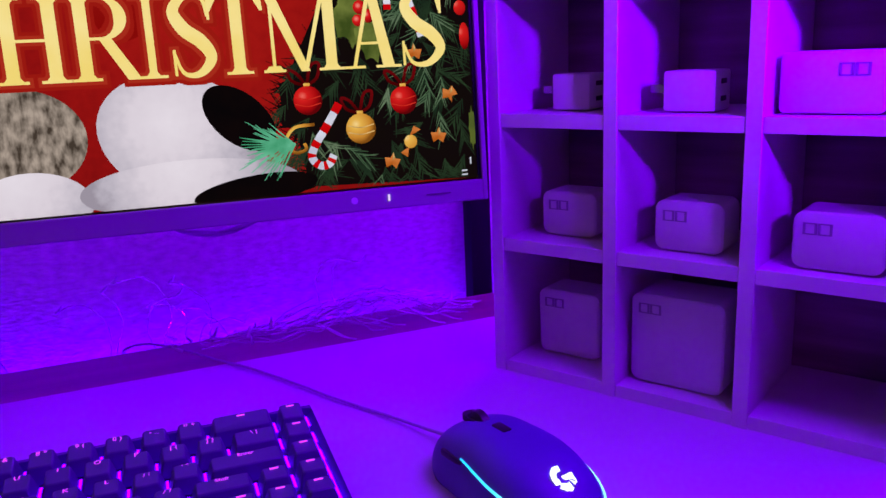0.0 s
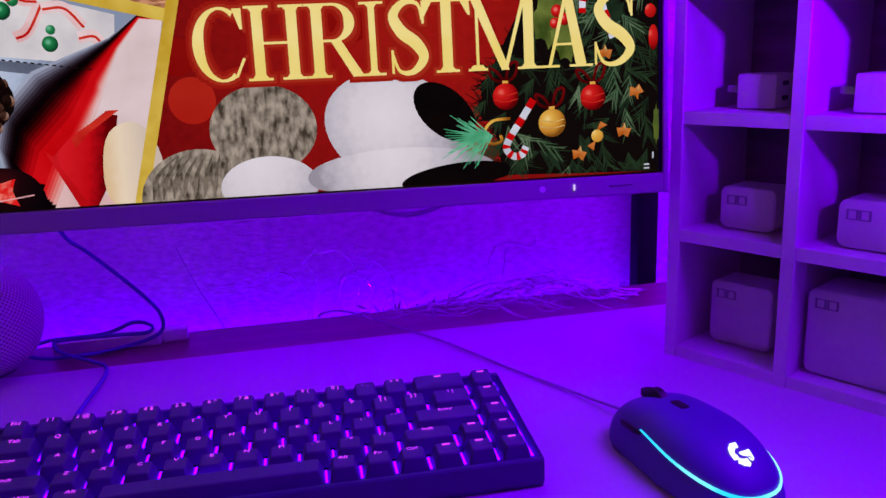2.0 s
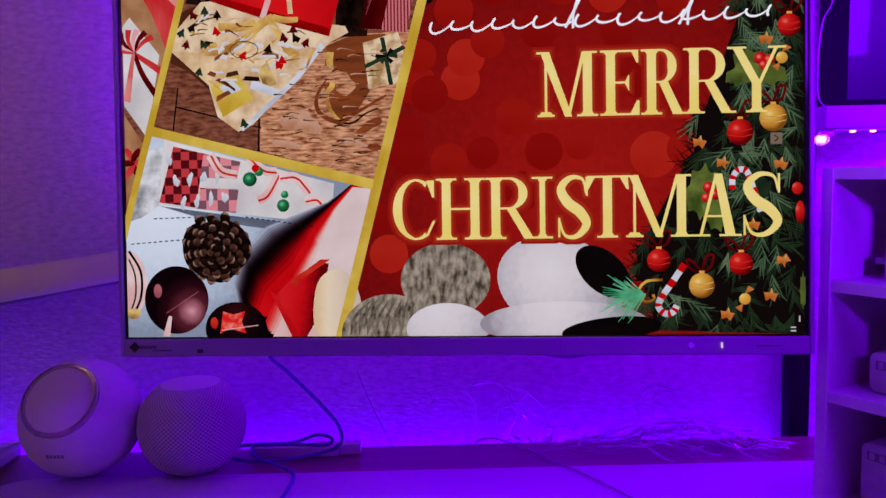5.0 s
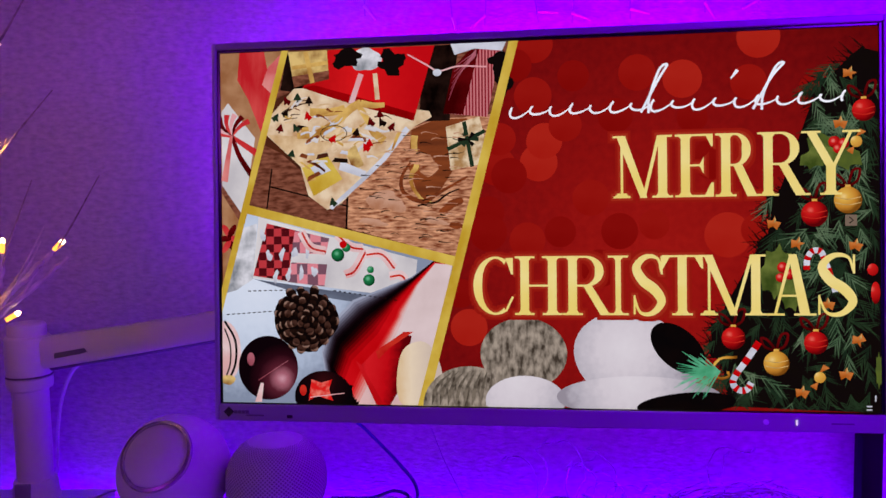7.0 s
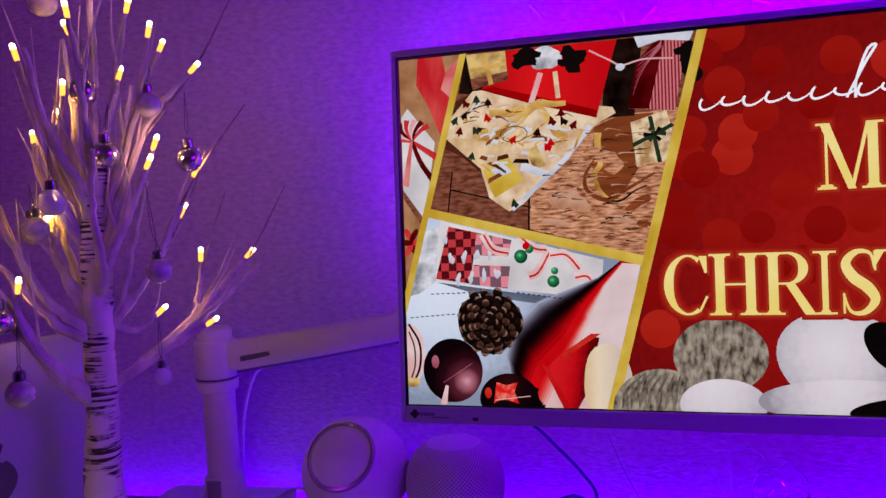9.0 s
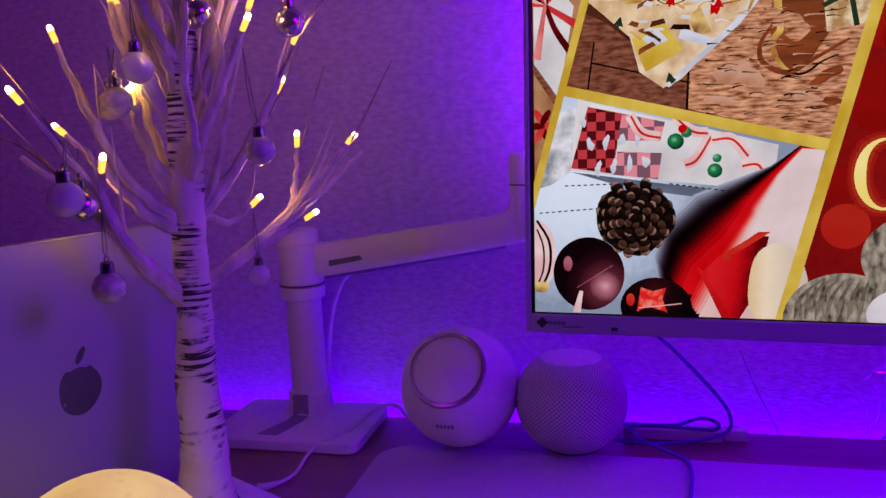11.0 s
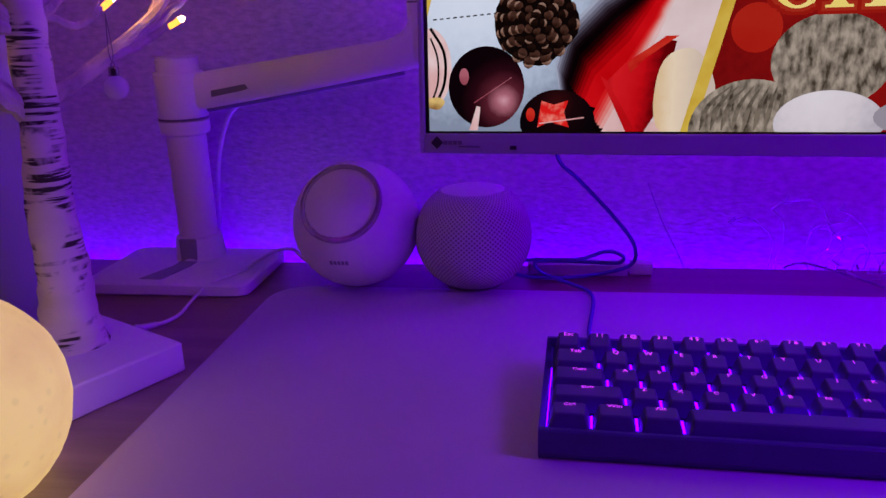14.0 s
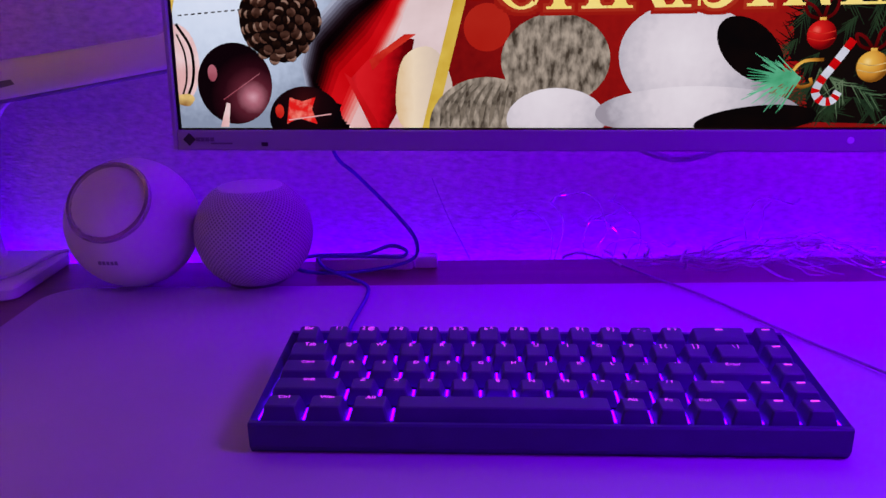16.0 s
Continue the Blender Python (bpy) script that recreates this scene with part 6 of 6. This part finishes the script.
for k in range(61):
    th = radians(168 + 204 * k / 60)
    u = abs(k - 30) / 30
    p = mouse_point(th, radians(25 + 14 * u ** 1.6))
    strip.append(p + Vector((p.x, p.y, 0)).normalized() * 0.0001)
st = bmesh.new()
ring_k = []
for k, p in enumerate(strip):
    q0, q1 = strip[max(k - 1, 0)], strip[min(k + 1, 60)]
    t = (q1 - q0).normalized()
    nrm = Vector((p.x / 0.031 ** 2, p.y / 0.0583 ** 2, 0.0)).normalized()
    upv = t.cross(nrm).normalized()
    w = 0.0004 + 0.0010 * math.sin(math.pi * k / 60) ** 0.6
    ring_k.append([st.verts.new(p + upv * w * math.cos(a) + nrm * 0.0007 * math.sin(a)) for a in (math.pi / 3 * j for j in range(6))])
for a, b in zip(ring_k, ring_k[1:]):
    for i in range(6):
        st.faces.new((a[i], a[(i + 1) % 6], b[(i + 1) % 6], b[i]))
bmesh.ops.recalc_face_normals(st, faces=st.faces[:])
part("light_strip", st, STRIP, mouse, "glowing cyan strip round the back")


def on_mouse(x, y):
    """The shell's height over a place in its plan."""
    best, z = 9, 0.03
    for j in range(6, NP):
        for i in range(NT):
            p = mouse_point(2 * math.pi * i / NT, radians(89.5) * j / NP)
            d = (p.x - x) ** 2 + (p.y - y) ** 2
            if d < best:
                best, z = d, p.z
    return z


zw = on_mouse(0, 0.030)
part("scroll_wheel", lathe([(0.0085, -0.0032), (0.0098, -0.0022), (0.0098, 0.0022), (0.0085, 0.0032)], 28, pose(0, 0.0300, zw - 0.0052, 0, 90)), DARK, mouse, "black ribbed scroll wheel")
part("scroll_slot", upright_box((0, 0.0300, zw - 0.0010), (0.0095, 0.0240, 0.0030), 0.004), DARK, mouse)
zb = on_mouse(0, 0.010)
part("top_button", box((0, 0.0100, zb - 0.0002), (0.0060, 0.0110, 0.0022), 0.001), DARK, mouse)
sb = mouse_point(radians(160), radians(33))
part("side_button", box((sb.x + 0.0006, sb.y, sb.z), (0.0024, 0.020, 0.0042), 0.001), DARK, mouse)
bd = bmesh.new()
cx, cy = 0.0, -0.0375
arc_pts = [(cx + 0.0062 * math.cos(radians(a)), cy + 0.0066 * math.sin(radians(a))) for a in range(70, 300, 20)]
for a, b in zip(arc_pts, arc_pts[1:]):
    inner = [(cx + (p[0] - cx) * 0.50, cy + (p[1] - cy) * 0.50) for p in (a, b)]
    vs = [bd.verts.new((px, py, on_mouse(px, py) + 0.0005)) for px, py in (a, b, inner[1], inner[0])]
    bd.faces.new(vs)
quad = [(cx - 0.0004, cy + 0.0012), (cx + 0.0062, cy + 0.0012), (cx + 0.0058, cy - 0.0036), (cx + 0.0030, cy - 0.0050), (cx + 0.0024, cy - 0.0014), (cx - 0.0004, cy - 0.0014)]
bd.faces.new([bd.verts.new((px, py, on_mouse(px, py) + 0.0005)) for px, py in quad])
bmesh.ops.recalc_face_normals(bd, faces=bd.faces[:])
part("lit_badge", bd, LOGOW, mouse, "glowing white curved badge", smooth=False)

# ---- cube shelf and the chargers in it ----
SHP = pose(0.403, -0.073, 0, 0, 0, -60)
shelf = thing("cube_shelf", SHP, "white painted shelf of nine square compartments", "shelf")
SHD, SX, SZ = 0.095, (0.0, 0.0855, 0.171, 0.2565), ((0.0, 0.011), (0.0915, 0.1015), (0.177, 0.187), (0.262, 0.271))
for k, sx in enumerate(SX):
    part("upright", box((sx + 0.0047, SHD / 2, 0.1355), (0.0094, SHD, 0.271), 0.0006, 1), SHELFM, shelf)
for k in range(3):
    for z0, z1 in SZ:
        part("board", box((SX[k] + 0.0094 + 0.03805, SHD / 2 + 0.0004, (z0 + z1) / 2), (0.0759, SHD - 0.0012, z1 - z0 - (0.001 if z0 < 0.2 else 0)), 0.0004, 1), SHELFM, shelf)
part("back_panel", box((0.133, SHD + 0.0015, 0.1355), (0.266, 0.003, 0.271)), BACKW, shelf, "dark glossy wood-grain back panel")


def slab(name, s0, s1, z0, z1, d, depth, label, mark=0, r=0.006, cat="charger"):
    """A rounded power adapter lying in a compartment, with a printed mark."""
    ob = thing(name, SHP @ pose((s0 + s1) / 2, d, z0), label, cat, "chargers in the cube shelf")
    w, h = s1 - s0, z1 - z0
    part("body", upright_box((0, 0, 0), (w, h, depth), r, 0.0012), CHARGER, ob, m=pose(0, depth / 2, h / 2, 90))
    for k in range(2 if mark else 0):
        x = -w / 2 + 0.009 + k * 0.0078 if mark > 0 else w / 2 - 0.019 + k * 0.0078
        z = h - 0.0095
        q = bmesh.new()
        a, t = 0.0030, 0.0007
        for bx, bz, sx2, sz2 in ((0, a, 2 * a, t), (0, -a, 2 * a, t), (a, 0, t, 2 * a), (-a, 0, t, 2 * a)):
            add_box(q, (x + bx, -0.0002, z + bz), (sx2 + t, 0.0005, sz2 + t if sz2 > t else sz2))
        part("printed_mark", q, MIDGREY, ob, "dark square outline")
    return ob


slab("wall_charger", 0.028, 0.069, 0.1020, 0.1325, 0.023, 0.028, "small rounded white power adapter with a printed mark", 1)
slab("wall_charger", 0.113, 0.156, 0.1020, 0.1335, 0.017, 0.030, "rounded white power adapter with a printed mark", 1)
slab("wall_charger", 0.196, 0.243, 0.1020, 0.1345, 0.012, 0.032, "wide rounded white power adapter with a printed mark", 1)
slab("wall_charger", 0.021, 0.069, 0.0115, 0.0595, 0.028, 0.030, "tall rounded white power adapter with a faint mark", 1)
slab("power_station", 0.099, 0.160, 0.0115, 0.0715, 0.015, 0.040, "large white square power adapter with a blue mark", 1)
slab("wall_charger", 0.184, 0.236, 0.1875, 0.2200, 0.014, 0.034, "long white power adapter with a printed mark", -1, 0.003)


def cube_plug(s0, s1, z0, z1, d, label):
    ob = thing("plug_charger", SHP @ pose((s0 + s1) / 2, d, z0), label, "charger", "chargers in the cube shelf")
    w, h = s1 - s0, z1 - z0
    part("body", box((0, 0.013, h / 2), (w, 0.026, h), 0.0016), CHARGER, ob)
    for z in (0.30, 0.72):
        part("port", box((w / 2 + 0.0001, 0.013, h * z), (0.0006, 0.0085, 0.0030)), PORT, ob)
    for z in (0.42, 0.66):
        part("prong", box((-w / 2 - 0.0062, 0.013 + (z - 0.54) * 0.02, h * 0.54), (0.0125, 0.0012, 0.0048)), CHROME, ob)
    return ob


cube_plug(0.036, 0.064, 0.1875, 0.2110, 0.024, "small grey-white folding plug charger lying sideways")
cube_plug(0.116, 0.148, 0.1875, 0.2115, 0.018, "white two-port plug charger lying sideways")

# ---- raised board at the end of the desk, its post and the black frame on it ----
riser = thing("raised_shelf", pose(0, 0, 0), "raised white board on a black post with violet lights", "shelf")
part("board", box((0.83, 0.060, 0.3125), (0.78, 0.126, 0.019), 0.0012), BOARDM, riser)
part("post", box((0.4775, 0.1180, -0.2085), (0.021, 0.0180, 1.023), 0.001), BLACKM, riser, "black metal post")
part("post", box((1.18, 0.1180, -0.2085), (0.021, 0.0180, 1.023), 0.001), BLACKM, riser, "black metal post")
solo("light_tape", box((0.80, 0.0035, 0.3020), (0.70, 0.006, 0.0016)), CABLEW, "pale tape of violet diodes under the board", "led strip")
for k in range(26):
    x = 0.466 + 0.0175 * k
    solo("diode", box((x, 0.0030, 0.3004), (0.0030, 0.0040, 0.0014)), LEDVIO, "tiny lit violet diode on the tape", "led", group="diodes under the board", smooth=False)
bulb = thing("bulb", pose(0.441, 0.006, 0.2945), "small glowing violet bulb hanging below the board", "bulb")
part("glass", lathe([(0, -0.005), (0.004, -0.0045), (0.0060, -0.001), (0.0055, 0.003), (0.003, 0.006)], 20, pose(0, 0, 0, 0, 90, 0)), CLEARW, bulb)
part("filament", lathe([(0, -0.003), (0.0022, -0.002), (0.0022, 0.002), (0, 0.003)], 12, pose(0, 0, 0, 0, 90, 0)), LEDVIO, bulb, "lit violet core")
part("holder", box((0.004, 0, 0.0045), (0.012, 0.006, 0.005), 0.001), CABLEW, bulb)
picture = thing("framed_panel", pose(0.60, 0.110, 0.3225), "black-framed dark glossy panel standing on the board", "frame")
part("frame", frame_bm(-0.088, 0.30, 0.012, 0.142, -0.108, 0.32, 0.0, 0.160, -0.010, 0.010), BLACKM, picture, smooth=False)
part("glass", box((0.106, 0.002, 0.077), (0.388, 0.006, 0.130)), mat("dark_glossy_glass", (0.035, 0.03, 0.05), 0.3, vary=0.05, scale=12, coat=0.5), picture, smooth=False)

# ---- cables ----
solo("keyboard_cable", tube([(-0.050, 0.050, 0.150), (-0.048, 0.062, 0.108), (-0.030, 0.064, 0.088), (0.000, 0.066, 0.055), (0.017, 0.068, 0.030), (0.012, 0.068, 0.012), (-0.030, 0.060, 0.0050),
                             (-0.070, 0.056, 0.0055), (-0.088, 0.060, 0.010), (-0.074, 0.066, 0.0170), (-0.030, 0.072, 0.0165), (-0.006, 0.072, 0.024), (0.008, 0.071, 0.020), (0.004, 0.070, 0.0145),
                             (-0.020, 0.070, 0.0150), (-0.050, 0.070, 0.0155), (-0.066, 0.062, 0.0170), (-0.060, 0.052, 0.011), (-0.036, 0.040, 0.0055), (-0.022, 0.026, 0.0045), (-0.019, 0.000, 0.0045),
                             (-0.024, -0.060, 0.0045), (-0.020, -0.096, 0.008), (-0.018, -0.108, 0.0115)], 0.0016, seg=10, steps=8),
     CABLEB, "blue braided cable looped behind the keyboard", "cable")
solo("usb_hub", upright_box((-0.030, 0.0835, 0.0055), (0.086, 0.015, 0.011), 0.003, 0.001), WHITE, "slim white hub lying behind the speaker", "hub")
solo("plug_adapter", box((0.0245, 0.086, 0.0055), (0.020, 0.012, 0.011), 0.0015), WHITE, "small white plug adapter on the desk", "adapter")
solo("thin_cable", tube([(0.030, 0.112, 0.075), (0.044, 0.108, 0.040), (0.062, 0.104, 0.004), (0.066, 0.106, -0.010)], 0.0006, seg=6), CABLEG, "thin dark cable running down the wall", "cable")
solo("mouse_cable", tube([(0.150, 0.110, -0.004), (0.150, 0.100, 0.004), (0.165, 0.101, 0.006), (0.188, 0.086, 0.0035), (0.218, 0.040, 0.0035), (0.240, 0.006, 0.004), (0.262, -0.034, 0.004), (0.282, -0.074, 0.004),
                          (0.306, -0.116, 0.004), (0.319, -0.146, 0.006), (0.327, -0.170, 0.0095)], 0.0010, seg=8, steps=8), CABLEG, "thin grey mouse cable across the mat", "cable")
solo("monitor_lead", tube([(0.180, 0.020, 0.150), (0.190, 0.028, 0.120), (0.226, 0.030, 0.106), (0.262, 0.028, 0.118), (0.272, 0.020, 0.150)], 0.0030, seg=8), CABLEG, "dark lead sagging below the monitor", "cable")
solo("charger_cable", tube([(-0.262, 0.058, 0.012), (-0.276, 0.070, 0.015), (-0.294, 0.096, 0.0148), (-0.309, 0.094, 0.0142), (-0.315, 0.070, 0.0140), (-0.319, 0.036, 0.0140), (-0.331, 0.014, 0.0140), (-0.343, 0.004, 0.0080), (-0.348, -0.008, 0.0020),
                            (-0.344, -0.038, 0.0018), (-0.347, -0.055, 0.0024), (-0.350, -0.062, 0.0034)], 0.0016, seg=8), CABLEW, "thin white cable lying over the stand base", "cable")
solo("cable_plug", tube([(-0.362, -0.073, 0.0036), (-0.356, -0.069, 0.0036), (-0.350, -0.062, 0.0034)], 0.0036, 0.0022, seg=10), CABLEW, "white ribbed cable plug beside the tree base", "plug")

# ---- string lights: a heap at the back of the desk and strands on the wall ----
rnd = random.Random(21)
heap = []
for k in range(44):
    # strands flow from the thin end of the heap to its thick end
    x, y = rnd.uniform(0.205, 0.36), rnd.uniform(0.066, 0.092)
    a = rnd.uniform(-0.3, 0.3)
    lift = rnd.uniform(0, 1)
    pts = []
    for j in range(rnd.randint(6, 10)):
        hump = 0.004 + 0.022 * math.exp(-((x - 0.345) / 0.060) ** 2)
        pts.append((min(x, 0.452), min(max(y, 0.046), 0.100), 0.0022 + lift * hump + rnd.uniform(0, 0.003)))
        a = 0.7 * a + rnd.uniform(-0.6, 0.6)
        x += 0.014 * math.cos(a)
        y += 0.008 * math.sin(a)
        lift = min(max(lift + rnd.uniform(-0.3, 0.3), 0), 1)
    heap.append(add_tube(bmesh.new(), smooth_path(pts, 5), 0.0006, 0.0006, 5))
for k in range(9):
    # loose ends spread over the edge of the mat
    x, y = rnd.uniform(0.30, 0.40), 0.066
    a = rnd.uniform(-1.1, -0.1)
    pts = [(x + 0.011 * j * math.cos(a) + rnd.uniform(-0.002, 0.002), y + 0.011 * j * math.sin(a), 0.010 - 0.0020 * min(j, 3) + rnd.uniform(0, 0.002)) for j in range(5)]
    heap.append(add_tube(bmesh.new(), smooth_path(pts, 5), 0.0008, 0.0006, 5))
tangle = thing("string_lights", pose(0, 0, 0), "heap of clear wire string lights at the back of the desk", "string lights")
for strand_bm in heap:
    part("wire", strand_bm, (CLEARW, WIREP)[len(tangle.children) % 2], tangle)
for k in range(46):
    x, y = rnd.uniform(0.18, 0.44), rnd.uniform(0.060, 0.098)
    d = Vector((rnd.uniform(-1, 1), rnd.uniform(-1, 0.4), rnd.uniform(0, 0.8))).normalized()
    p = Vector((x, y, rnd.uniform(0.004, 0.008 + 0.014 * math.exp(-((x - 0.345) / 0.06) ** 2))))
    part("lamp_tip", tube([p, p + d * 0.004, p + d * 0.009], 0.0015, 0.0008, 6, 2), CLEARW if k % 3 else CABLEW, tangle)
for x, z0, lean in ((-0.030, 0.505, 0.3), (0.060, 0.490, 0.1), (0.092, 0.492, -0.4), (0.146, 0.494, 1.3), (0.180, 0.492, 0.7), (0.238, 0.494, 0.9), (0.268, 0.512, -0.5), (0.312, 0.498, 0.2), (0.365, 0.500, -0.6)):
    strand = thing("light_strand", pose(x, WALL_Y - 0.006, z0 - 0.004), "thin clear light strand hanging on the wall", "string lights", "strands on the wall")
    L = 0.64 - z0
    part("wire", tube([(0, 0, 0), (rnd.uniform(-0.006, 0.006), 0.001, L * 0.3), (rnd.uniform(-0.006, 0.006), 0.002, L * 0.7), (0, 0.002, L)], 0.0006, seg=5), CLEARW, strand)
    for k in range(2):
        a = lean * (1 if k == 0 else -1.4)
        d = Vector((math.sin(a), -0.1, -math.cos(a) * 0.4)).normalized()
        p = Vector((0, -0.001, 0.010 + 0.05 * k))
        part("lamp_tip", tube([p, p + d * 0.008, p + d * 0.020], 0.0022, 0.0014, 8, 2), CABLEW, strand)
for k in range(12):
    x0 = rnd.choice((0.15, 0.17, 0.19, 0.23, 0.27, 0.31, 0.36)) + rnd.uniform(-0.03, 0.03)
    pts = [(x0, WALL_Y - 0.012, -0.02)]
    a = rnd.uniform(0.7, 2.4)
    bend = rnd.choice((-1, 1)) * rnd.uniform(0.25, 0.65)
    x, z = x0, -0.004
    for j in range(rnd.randint(4, 8)):
        x += 0.012 * math.cos(a)
        z = max(z + 0.012 * math.sin(a), -0.012)
        a += bend + rnd.uniform(-0.3, 0.3)
        pts.append((x, WALL_Y - rnd.uniform(0.004, 0.016), z))
    coil = thing("wire_loop", pose(0, 0, 0), "clear wire curling up behind the desk edge", "string lights", "wire loops behind the desk")
    part("wire", tube(pts, 0.0006, seg=6), CLEARD, coil)
    part("lamp_tip", tube([pts[-1], Vector(pts[-1]) + Vector((0.003, -0.001, 0.003)), Vector(pts[-1]) + Vector((0.005, -0.001, 0.006))], 0.0013, 0.0008, 6, 2), CLEARW, coil)
solo("strand_by_frame", tube([(0.487, 0.085, 0.490), (0.482, 0.083, 0.450), (0.486, 0.082, 0.425), (0.477, 0.082, 0.405), (0.474, 0.082, 0.370), (0.476, 0.083, 0.335), (0.486, 0.083, 0.326)], 0.0008, seg=6), CLEARD,
     "clear light strand hanging in front of the black frame", "string lights")
